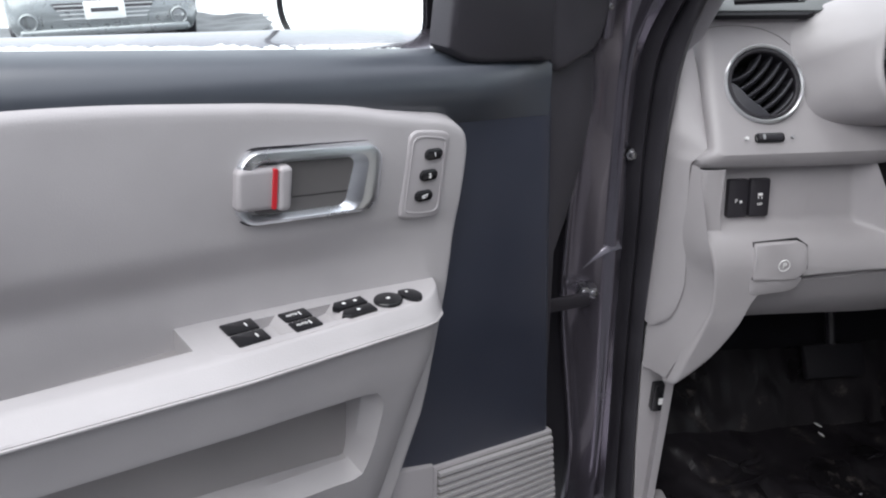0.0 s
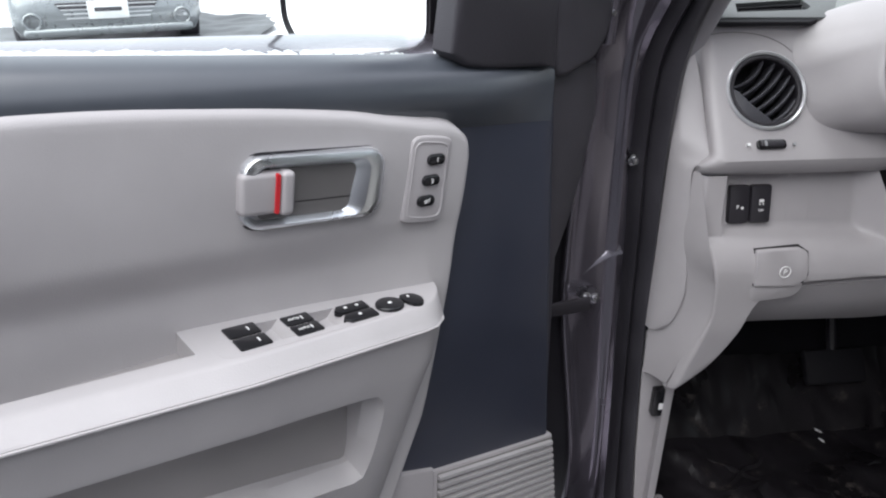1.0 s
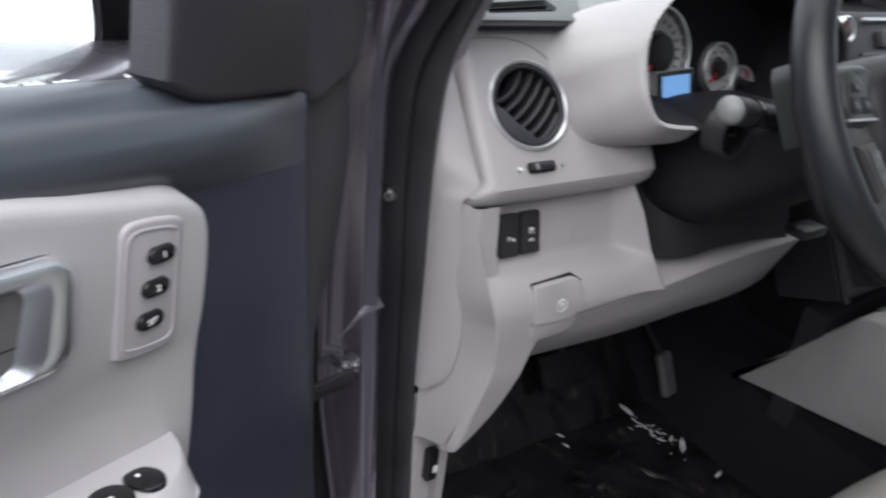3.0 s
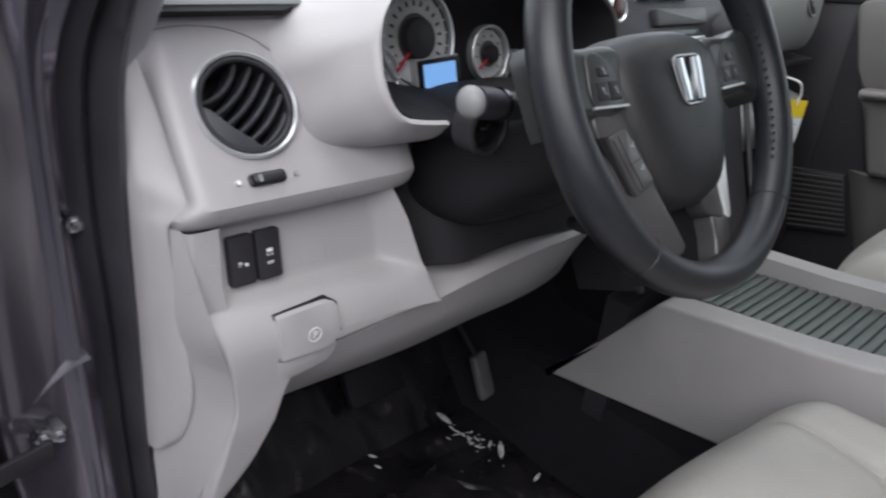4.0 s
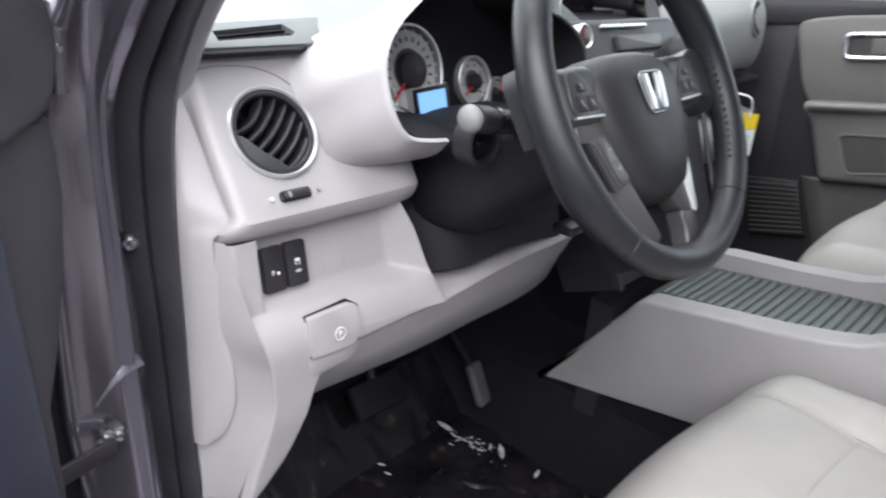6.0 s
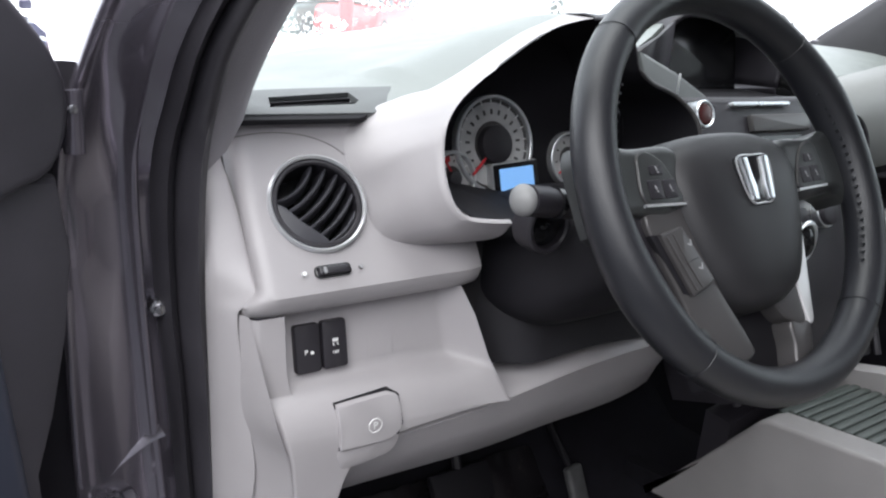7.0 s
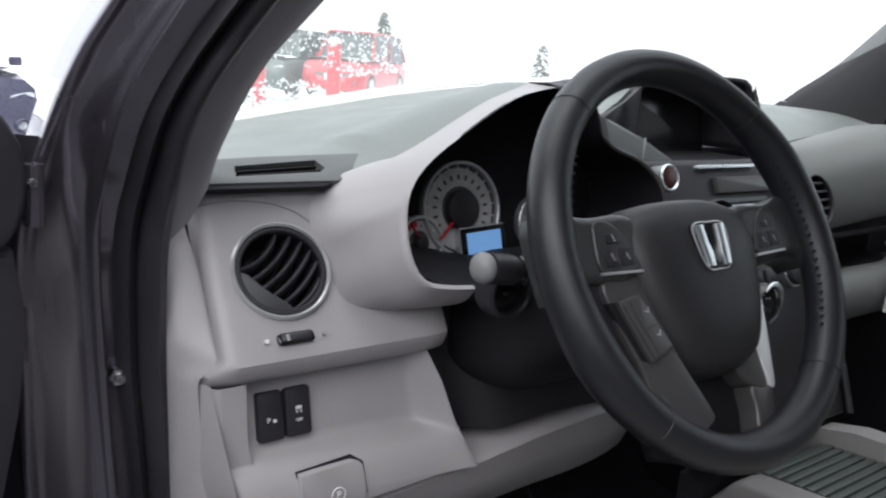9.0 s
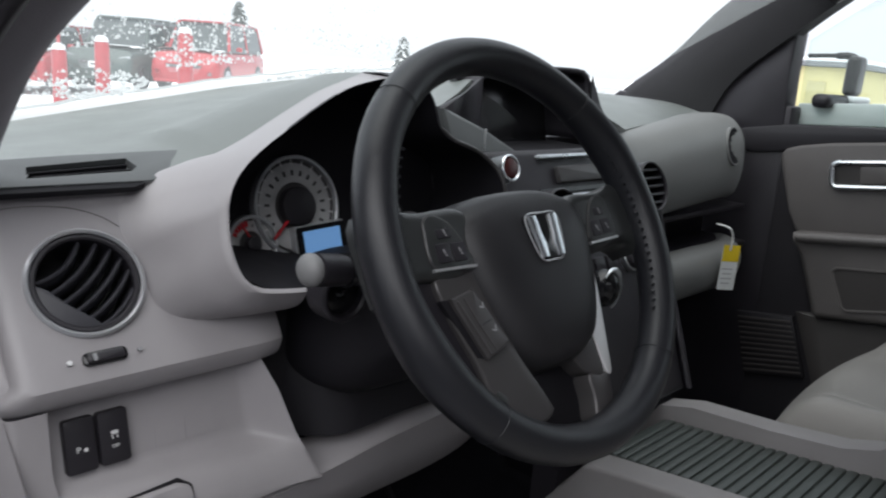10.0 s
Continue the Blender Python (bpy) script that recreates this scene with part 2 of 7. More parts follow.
def slab(outline, at, w0, w1, r=0.0, seg=2, bm=None):
    """A plate with the given outline (a, b), carried to the world by at(a, b, w), from w0 to w1, its w1 rim rounded by r."""
    bm = bm or bmesh.new()
    pts = np.array(outline, float)
    mid = pts.mean(0)
    area = 0.5 * sum(pts[i][0] * pts[(i + 1) % len(pts)][1] - pts[(i + 1) % len(pts)][0] * pts[i][1] for i in range(len(pts)))
    turn = 1 if area > 0 else -1
    tan = np.roll(pts, -1, 0) - np.roll(pts, 1, 0)
    nrm = turn * np.stack([tan[:, 1], -tan[:, 0]], 1) / np.maximum(np.linalg.norm(tan, axis=1), 1e-9)[:, None]
    rings = [[at(a, b, w0) for a, b in pts]]
    sgn = 1 if w1 > w0 else -1
    if r:
        for k in range(seg + 1):
            a = (k / seg) * math.pi / 2
            off = pts - nrm * r * (1 - math.cos(a))
            rings.append([at(x, y, w1 - sgn * r * (1 - math.sin(a))) for x, y in off])
    else:
        rings.append([at(a, b, w1) for a, b in pts])
    return loft(rings, True, True, bm)


def rrect(cx, cy, w, h, r, n=5, turn=0.0):
    """The outline of a rectangle with rounded corners."""
    out = []
    for qx, qy, a0 in ((1, 1, 0), (-1, 1, 90), (-1, -1, 180), (1, -1, 270)):
        for k in range(n):
            a = radians(a0 + 90 * k / (n - 1))
            out.append((qx * (w / 2 - r) + r * math.cos(a), qy * (h / 2 - r) + r * math.sin(a)))
    c, s = math.cos(turn), math.sin(turn)
    return [(cx + x * c - y * s, cy + x * s + y * c) for x, y in out]


def disc(cx, cy, r, n=32, flat=1.0):
    return [(cx + r * math.cos(2 * math.pi * k / n), cy + flat * r * math.sin(2 * math.pi * k / n)) for k in range(n)]


def cut(ob, cutter_bm, how="DIFFERENCE"):
    """Takes a shape out of an object's mesh for good."""
    me = bpy.data.meshes.new("cutter")
    bmesh.ops.recalc_face_normals(cutter_bm, faces=cutter_bm.faces)
    cutter_bm.to_mesh(me)
    cutter_bm.free()
    tool = new("cutter", me)
    tool.parent = ob.parent
    mod = ob.modifiers.new("cut", "BOOLEAN")
    mod.object, mod.operation, mod.solver = tool, how, "EXACT"
    dg = bpy.context.evaluated_depsgraph_get()
    dg.update()
    done = bpy.data.meshes.new_from_object(ob.evaluated_get(dg))
    ob.modifiers.clear()
    ob.data = done
    bpy.data.objects.remove(tool)
    done.shade_smooth()
    done.set_sharp_from_angle(angle=radians(35))
    return ob


def words(text, size, m, material, parent, name="print", depth=0.0003):
    """Letters as a mesh, in the plane of the pose m."""
    cu = bpy.data.curves.new("letters", "FONT")
    cu.body, cu.size, cu.align_x, cu.align_y, cu.extrude = text, size, "CENTER", "CENTER", depth
    tmp = new("letters", cu)
    dg = bpy.context.evaluated_depsgraph_get()
    dg.update()
    me = bpy.data.meshes.new_from_object(tmp.evaluated_get(dg))
    bpy.data.objects.remove(tmp)
    me.transform(m)
    me.materials.clear()
    me.materials.append(material)
    ob = new(name, me)
    ob.parent = parent
    return ob


def frame_of(o, ex, ey, ez):
    """A pose from an origin and three axes."""
    return Matrix(((ex[0], ey[0], ez[0], o[0]), (ex[1], ey[1], ez[1], o[1]), (ex[2], ey[2], ez[2], o[2]), (0, 0, 0, 1)))




# ---- the car's body ----
body = thing("car_body", "mauve-grey metallic car body shell with black door seals, standing in snow", "car body", kind="structure")
# edges of the hinge pillar and windscreen pillar, from the sill upwards
E0 = [(-0.855, 0.235, 0.42), (-0.858, 0.225, 0.56), (-0.888, 0.22, 0.78), (-0.892, 0.22, 0.875), (-0.890, 0.222, 1.0), (-0.888, 0.222, 1.11), (-0.868, 0.200, 1.19), (-0.853, 0.163, 1.242), (-0.832, 0.131, 1.288), (-0.745, -0.02, 1.46), (-0.67, -0.25, 1.62)]
E1 = [(-0.801, 0.252, 0.42), (-0.806, 0.242, 0.56), (-0.816, 0.237, 0.78), (-0.821, 0.237, 0.875), (-0.826, 0.238, 1.0), (-0.8275, 0.2366, 1.1), (-0.8266, 0.2128, 1.153), (-0.8216, 0.1623, 1.218), (-0.794, 0.112, 1.288), (-0.709, -0.03, 1.46), (-0.644, -0.26, 1.61)]
E2 = [(-0.784, 0.238, 0.42), (-0.792, 0.236, 0.56), (-0.802, 0.236, 0.75), (-0.809, 0.236, 0.9), (-0.815, 0.236, 1.0), (-0.8139, 0.2341, 1.1), (-0.8091, 0.1937, 1.168), (-0.8018, 0.1484, 1.224), (-0.773, 0.1, 1.29), (-0.692, -0.04, 1.45), (-0.627, -0.27, 1.6)]
E3 = [(-0.748, 0.22, 0.42), (-0.763, 0.22, 0.56), (-0.775, 0.22, 0.75), (-0.779, 0.22, 0.90), (-0.782, 0.22, 1.0), (-0.780, 0.214, 1.10), (-0.777, 0.192, 1.160), (-0.772, 0.148, 1.220), (-0.740, 0.097, 1.292), (-0.66, -0.04, 1.45), (-0.60, -0.27, 1.59)]
E4 = [(-0.742, 0.236, 1.125), (-0.742, 0.231, 1.145), (-0.739, 0.200, 1.188), (-0.722, 0.158, 1.250), (-0.692, 0.122, 1.300), (-0.61, -0.01, 1.45), (-0.56, -0.25, 1.58)]
NP = 60


def ribbon(curves, n=NP):
    return loft(list(zip(*[spline(c, n) for c in curves])))


def bulge(a, b, k, away):
    return [tuple((np.array(p) * (1 - k) + np.array(q) * k) + np.array(away)) for p, q in zip(a, b)]


hp = ribbon([[(x + 0.004, y + 0.10, z) for x, y, z in E0], [(x + 0.001, y + 0.02, z) for x, y, z in E0], bulge(E0, E1, 0.0, (0, 0.004, 0)), bulge(E0, E1, 0.03, (0, 0.0008, 0)), bulge(E0, E1, 0.08, (0, 0, 0))]
            + [bulge(E0, E1, k, (0, 0.007 * math.sin(math.pi * k), 0)) for k in (0.18, 0.3, 0.42, 0.54, 0.66, 0.76, 0.84)]
            + [bulge(E0, E1, 0.91, (0, -0.0015, 0)), bulge(E0, E1, 0.96, (0, -0.0045, 0)), bulge(E0, E1, 1.0, (0, -0.0045, 0)), bulge(E0, E1, 1.03, (0, 0.0, 0)), bulge(E0, E1, 1.04, (0, 0.012, 0)), bulge(E1, E2, 1.0, (0, 0.014, 0)), bulge(E2, E3, 0.1, (0, 0.03, 0))], 200)
part("hinge_pillar", hp, PAINT, body, sharp=75)
rows = []                                          # a ledge pressed slantwise into the pillar, widening towards the seal
for k in np.linspace(0, 1, 24):
    x, z, h = -0.875 + 0.0555 * k, 0.830 + 0.045 * k, 0.0012 + 0.0095 * k ** 1.3
    q = (x + 0.892) / 0.071
    y = 0.221 + 0.017 * q + 0.007 * math.sin(math.pi * q) - 0.0045 * max(0.0, (k - 0.8) / 0.2)
    rows.append([(x - 0.3 * h, y + 0.003, z + 0.75 * h), (x - 0.2 * h, y - 0.0002, z + 0.5 * h), (x + 0.2 * h, y - 0.55 * h, z - 0.45 * h), (x + 0.3 * h, y - 0.58 * h, z - 0.62 * h), (x + 0.2 * h, y - 0.30 * h, z - 0.85 * h), (x + 0.1 * h, y + 0.003, z - 1.2 * h)])
part("pressed_ledge", loft(rows, False), GLINT, body, "glinting ledge pressed into the door pillar", sharp=35)
# dark filler added behind the hinges, standing for shade in the gap
LOWE = [p for p in E0 if p[2] < 1.2]
part("hinge_gap_filler", ribbon([[(x + 0.002, y + 0.022, z) for x, y, z in LOWE], [(x - 0.03, y + 0.05, z) for x, y, z in LOWE], [(x - 0.10, y + 0.06, z) for x, y, z in LOWE]], 30), RUBBER, body, "dark filler added for the shade behind the door hinges")
part("door_seal", ribbon([bulge(E2, E3, -0.02, (0, 0.03, 0)), E2, bulge(E2, E3, 0.18, (0, -0.012, 0.002)), bulge(E2, E3, 0.36, (0, -0.002, 0)), bulge(E2, E3, 0.42, (0, 0.004, 0)), bulge(E2, E3, 0.55, (0, -0.012, 0)),
     bulge(E2, E3, 0.8, (0, -0.014, 0)), bulge(E2, E3, 1.0, (0, -0.004, 0)), bulge(E2, E3, 1.02, (0, 0.03, 0))]), RUBBER, body, "black rubber seal round the door opening", sharp=70)
up3 = [p for p in E3 if p[2] > 1.05]
part("pillar_trim", ribbon([[(x, y + 0.01, z) for x, y, z in up3[:1]] + [(x, y + 0.01, z) for x, y, z in up3[1:]], bulge(up3, E4[-len(up3):], 0.5, (0, -0.006, 0)), E4[-len(up3):], [(x + 0.004, y + 0.05, z) for x, y, z in E4[-len(up3):]]], 40), PILLARGREY, body, "grey windscreen pillar trim", sharp=60)

# highlights of the stamping: bolts
for c in ((-0.815, 0.238, 0.987), (-0.850, 0.221, 0.812), (-0.862, 0.220, 0.814)):
    b = slab(disc(0, 0, 0.008, 6), lambda a, e, w, c=c: (c[0] + a, c[1] - w, c[2] + e), -0.012, 0.004, 0.001)
    slab(disc(0, 0, 0.0045, 12), lambda a, e, w, c=c: (c[0] + a, c[1] - w, c[2] + e), 0.004, 0.009, 0.001, bm=b)
    part("bolt", b, STEEL, body, "steel bolt")
part("door_check_strap", rbox((-0.91, 0.19, 0.815), (0.10, 0.006, 0.018), 0.002, m=pose(0, 0, 0, 0, 0, 12)), BLACK, body)
# dark panel added to keep light out of the hinge gap
part("jamb", rbox((-0.945, 0.335, 0.78), (0.15, 0.012, 0.80), 0.003), RUBBER, body)
for z0 in (0.60,):
    part("hinge", tube([(-0.898, 0.262, z0 - 0.03), (-0.898, 0.262, z0 + 0.03)], 0.010, 12), RUBBER, body)
    part("hinge_leaf", rbox((-0.915, 0.268, z0), (0.04, 0.010, 0.045), 0.004), BLACK, body)

for x, y, z, h in ((-0.872, 0.196, 1.152, 0.022), (-0.888, 0.200, 1.048, 0.020)):
    hinge = part("hinge", tube([(x - 0.004, y, z - h), (x - 0.004, y, z - h + 0.003), (x - 0.003, y, z + h - 0.003), (x - 0.003, y, z + h)], 0.0075, 12), PAINT, body, "painted door hinge")
    part("hinge_leaf", loft([[(x - 0.030 + dx, y - 0.006, z + dz) for dx, dz in ((0, -h * 0.8), (0, h * 0.8))], [(x - 0.012, y - 0.003, z - h * 0.8), (x - 0.012, y - 0.003, z + h * 0.8)], [(x + 0.004, y + 0.030, z - h * 0.7), (x + 0.004, y + 0.030, z + h * 0.7)]]), PAINT, hinge, solid=0.004)
    for dz in (0.45,):
        part("bolt", slab(disc(0, 0, 0.0036, 6), lambda a, e, w, c=(x - 0.004, y - 0.005, z + dz * h): (c[0] + a, c[1] - w, c[2] + e), -0.004, 0.004, 0.001), STEEL, hinge, "steel bolt")

# sill, floor, firewall, shell behind and above
part("sill", rbox((-0.80, -0.32, 0.40), (0.14, 1.10, 0.10), 0.02, 3), PAINT, body)
part("sill_trim", rbox((-0.735, -0.32, 0.455), (0.06, 1.10, 0.016), 0.006), LIGHT2, body)
floor_bm = bmesh.new()
rings = []
for i in range(50):
    y = -1.6 + 2.35 * i / 49
    row = []
    for j in range(40):
        x = -0.74 + 1.48 * j / 39
        z = 0.41
        if y > 0.38:
            z += (y - 0.38) * 1.15
        tun = max(0.0, 1 - abs(x) / 0.17)
        z += 0.16 * min(1.0, tun * 2.2)
        row.append((x, y, z))
    rings.append(row)
loft(rings, bm=floor_bm)
floor = part("floor", floor_bm, CARPET, sharp=60, solid=-0.01)
tagged(floor, "black carpeted car floor rising to the firewall", "floor", kind="structure")
part("firewall", rbox((0, 0.78, 0.75), (1.56, 0.03, 0.8), 0.005), BLACK, body)
part("roof", loft([[(x, y, 1.68 - 0.05 * (x / 0.62) ** 2 - 0.03 * ((y + 1.2) / 0.9) ** 2) for x in np.linspace(-0.66, 0.66, 14)] for y in np.linspace(-2.2, 0.0, 18)]), PAINT, body, solid=0.03)
part("headliner", loft([[(x, y, 1.625 - 0.05 * (x / 0.62) ** 2 - 0.03 * ((y + 1.2) / 0.9) ** 2) for x in np.linspace(-0.64, 0.64, 14)] for y in np.linspace(-2.2, 0.0, 18)]), LIGHT2, body)
part("far_side_panel", rbox((0.86, -1.55, 0.78), (0.06, 1.4, 0.80), 0.02), LIGHT2, body)
part("rear_panel", rbox((0, -2.25, 0.80), (1.7, 0.05, 0.85), 0.02), LIGHT2, body)
part("near_rear_door_panel", rbox((-0.86, -1.6, 0.78), (0.06, 1.3, 0.80), 0.02), PAINT, body)
for sx in (-1, 1):
    part("middle_pillar", loft([[(sx * (0.80 - 0.16 * k) + dx, -0.92 - 0.08 * k + dy, 0.42 + 1.18 * k) for dx, dy in ((-0.03, -0.07), (0.03, -0.07), (0.03, 0.07), (-0.03, 0.07))] for k in np.linspace(0, 1, 8)], True, True), BLACK, body)

# rear glass out of view, tinted dark to cut light from behind
for sx in (-1, 1):
    part("rear_side_window", loft([[(sx * (0.86 - 0.22 * k), y, 1.18 + 0.44 * k) for k in np.linspace(0, 1, 5)] for y in (-0.98, -1.6, -2.25)]), PRIVACY, body, "unseen side window, tinted dark to cut light")
part("rear_window", loft([[(x, -2.25 + 0.06 * k, 1.2 + 0.40 * k) for k in (0, 0.5, 1)] for x in np.linspace(-0.80, 0.80, 5)]), PRIVACY, body, "unseen rear window, tinted dark to cut light")

# the bonnet and wings ahead, under snow
part("far_kick_panel", rbox((0.83, 0.54, 0.80), (0.06, 0.58, 0.86), 0.01), BLACK, body)
for sx in (-1, 1):
    part("cant_rail", tube(spline([(sx * 0.62, -0.2, 1.60), (sx * 0.645, -0.6, 1.63), (sx * 0.645, -1.2, 1.64), (sx * 0.63, -2.2, 1.60)], 16), 0.045, 10), PAINT, body)
part("bonnet", loft([[(x, y, 1.10 - 0.10 * ((y - 0.75) / 1.1) ** 2 - 0.10 * (abs(x) / 0.9) ** 3) for x in np.linspace(-0.90, 0.90, 20)] for y in np.linspace(0.80, 1.85, 14)]), PAINT, body, solid=-0.02)
for sx in (-1, 1):
    part("wing", loft([[(sx * (0.93 + 0.03 * math.sin(3.1 * k)), y, 1.0 - 0.62 * k) for k in np.linspace(0, 1, 10)] for y in np.linspace(0.30, 1.85, 12)]), PAINT, body, solid=-0.02)
part("bumper", loft([[(x, 1.86 + 0.06 * (1 - (x / 0.95) ** 2), z) for x in np.linspace(-0.95, 0.95, 16)] for z in (0.2, 0.4, 0.7, 0.98)]), PAINT, body, solid=0.02)
part("scuttle", rbox((0, 0.78, 1.10), (1.5, 0.14, 0.03), 0.01), BLACK, body)

# ---- windscreen ----
def back_z(x):
    """Height of the dash top where it meets the glass."""
    return float(np.interp(x, [-0.78, -0.6, -0.38, -0.24, -0.07, 0.1, 0.3, 0.5, 0.78], [1.135, 1.15, 1.178, 1.198, 1.218, 1.232, 1.232, 1.227, 1.215]))


def screen_at(x, k, off=0.0):
    """A point of the windscreen: x across, k from its foot (0) to the roof (1)."""
    y = 0.82 - 0.16 * (abs(x) / 0.75) ** 2 - 0.80 * k
    z = back_z(x) - 0.012
    return (x * (1 - 0.12 * k), y, z + (1.63 - z) * k + off)


windscreen = part("windscreen", loft([[screen_at(x, k) for x in np.linspace(-0.76, 0.69, 24)] for k in np.linspace(0, 1, 10)]), WETGLASS)
tagged(windscreen, "clear windscreen with melting snow on it", "windscreen", kind="structure")

# passenger-side pillar
PP = [(0.80, 0.74, 1.13), (0.785, 0.648, 1.228), (0.78, 0.524, 1.32), (0.775, 0.40, 1.44), (0.755, 0.25, 1.53), (0.70, 0.08, 1.60), (0.63, -0.12, 1.645)]
QQ = [(0.79, 0.45, 1.10), (0.785, 0.43, 1.18), (0.782, 0.379, 1.278), (0.775, 0.262, 1.378), (0.76, 0.174, 1.445), (0.70, 0.0, 1.55), (0.62, -0.22, 1.60)]
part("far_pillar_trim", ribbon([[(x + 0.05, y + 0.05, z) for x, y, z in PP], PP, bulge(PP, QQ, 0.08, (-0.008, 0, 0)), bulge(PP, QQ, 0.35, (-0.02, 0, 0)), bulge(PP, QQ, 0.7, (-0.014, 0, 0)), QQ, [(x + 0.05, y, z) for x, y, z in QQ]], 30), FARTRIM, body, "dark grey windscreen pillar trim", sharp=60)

# ---- kick panel beside the footwell with the filler-flap button ----
kick = thing("kick_panel", "light grey plastic kick panel with a black release button", "trim")
KP = [(-0.775, 0.705), (-0.735, 0.705), (-0.728, 0.62), (-0.722, 0.50), (-0.718, 0.43), (-0.752, 0.43), (-0.765, 0.56)]
part("panel", slab(KP, lambda a, b, w: (a, 0.215 - w + 0.10 * (a + 0.775), b), -0.05, 0.004, 0.004), LIGHT2, kick)
part("inner_side", slab([(0.20, 0.70), (0.62, 0.70), (0.62, 0.42), (0.20, 0.42)], lambda a, b, w: (-0.742 + w, a, b), 0, 0.012, 0.004), LIGHT2, kick)
fuel = part("button_plate", slab(rrect(-0.7445, 0.652, 0.0235, 0.044, 0.003), lambda a, b, w: (a, 0.208 - w, b), -0.004, 0.006, 0.002), GLOSSBLACK, kick, "black button plate")
part("symbol", slab(rrect(-0.744, 0.647, 0.008, 0.010, 0.001), lambda a, b, w: (a, 0.208 - w, b), 0.006, 0.0065), WHITE, fuel)


# ---- dashboard ----
dash = thing("dashboard", "two-tone dashboard, dark top over light grey vinyl, before the windscreen", "dashboard")
PROFILE = [(0.262, 1.146), (0.252, 1.138), (0.236, 1.108), (0.212, 1.068), (0.190, 1.036), (0.177, 1.016), (0.1715, 1.007), (0.1705, 1.0045), (0.1712, 1.0018), (0.1755, 0.992), (0.181, 0.986), (0.186, 0.984), (0.200, 0.984)]
prof = spline(PROFILE, 46)
def face_row(x, pts):
    """A column of the face; at the door side it rolls back, further out below the notch."""
    out = []
    for y, z in pts:
        reach = float(np.interp(z, [0.998, 1.008], [0.0115, 0.0]))
        near = max(0.0, min(1.0, (-0.735 - x) / 0.013))
        out.append((x - reach * near, y + 0.013 * (1 - math.sqrt(max(0.0, 1 - near ** 2))), z))
    return out


low_prof = [p for p in prof if p[1] < 1.058]
fb_ = loft([[(p[0], p[1] + 0.02, p[2]) for p in face_row(-0.748, prof)]] + [face_row(x, prof) for x in (-0.748, -0.7475, -0.7465, -0.745, -0.743, -0.740, -0.735)] + [face_row(x, prof) for x in np.linspace(-0.728, -0.605, 18)])
loft([[(x, y + max(0, (x + 0.545) / 0.03) ** 2 * 0.008, z) for x, y, z in face_row(x, low_prof)] for x in np.linspace(-0.605, -0.522, 12)], bm=fb_)
bmesh.ops.remove_doubles(fb_, verts=fb_.verts, dist=1e-5)
face = part("face_panel", fb_, LIGHT2, dash, "light grey dashboard face", solid=-0.006)

# round air vent in the face
VC = Vector((-0.682, 0.2125, 1.073))
vn = Vector((-0.06, -0.836, 0.55)).normalized()
vx = Vector((0, 0, 1)).cross(vn).normalized() * -1
vx = vn.cross(Vector((0, 0, 1))).normalized() * -1
vu = vn.cross(vx).normalized()
if vu.z < 0:
    vu = -vu
at_vent = lambda a, b, w: tuple(VC + vx * a + vu * b + vn * w)
cut(face, slab(disc(0, 0, 0.0415, 40), at_vent, -0.05, 0.05))


def ring(at, r_out, r_in, w0, w1, n=48, edge=0.0015):
    """A flat-faced ring with rounded shoulders."""
    prof2 = [(r_out, w0), (r_out, w1 - edge), (r_out - edge, w1), (r_in + edge, w1), (r_in, w1 - edge), (r_in, w0)]
    rr = [[at(r * math.cos(2 * math.pi * k / n), r * math.sin(2 * math.pi * k / n), w) for r, w in prof2] for k in range(n)]
    rr.append(rr[0])
    b = loft(rr, True)
    bmesh.ops.remove_doubles(b, verts=b.verts, dist=1e-6)
    return b


vent = part("air_vent", ring(at_vent, 0.0455, 0.0416, -0.02, 0.0040, edge=0.0018), SILVER, dash, "satin silver vent ring")
part("barrel", ring(at_vent, 0.0416, 0.0365, -0.045, 0.002), BLACK, vent)
part("back", slab(disc(0, 0, 0.0405, 40), at_vent, -0.047, -0.040), GLOSSBLACK, vent)
for k, b0 in enumerate((-0.0255, -0.0145, -0.0035, 0.0075, 0.0185, 0.029)):
    c, s = math.cos(radians(40)), math.sin(radians(40))
    half = math.sqrt(max(0.0375 ** 2 - b0 ** 2, 0)) * 0.98
    rr = []
    for t in np.linspace(-1, 1, 13):
        la, bow = half * t, 0.006 * (1 - t * t)
        sec = [(-0.0075, -0.022), (-0.0066, -0.006), (-0.0040, 0.0002), (-0.0026, 0.0010), (-0.0012, -0.0005), (-0.0004, -0.022)]
        rr.append([at_vent(la * c - (b0 + q - bow) * s, la * s + (b0 + q - bow) * c, w - 0.004) for q, w in sec])
    part("slat", loft(rr, True, True), VENTGREY, vent)
SHUT = [(0.0366 * math.cos(radians(a)), 0.0366 * math.sin(radians(a))) for a in range(176, 284, 4)] + [(0.0, -0.029), (-0.016, -0.016), (-0.029, -0.002)]
part("shutter", slab(SHUT, at_vent, -0.012, -0.0005, 0.001), VENTGREY, vent, "dark shutter edge")

part("face_seam", tube([(x, float(np.interp(z, [p[1] for p in prof][::-1], [p[0] for p in prof][::-1])) - 0.0002, z) for x, z in spline([(-0.757, 1.126), (-0.72, 1.1305), (-0.685, 1.128), (-0.660, 1.120), (-0.645, 1.110)], 30)], 0.0006, 6), CUPGREY, dash)
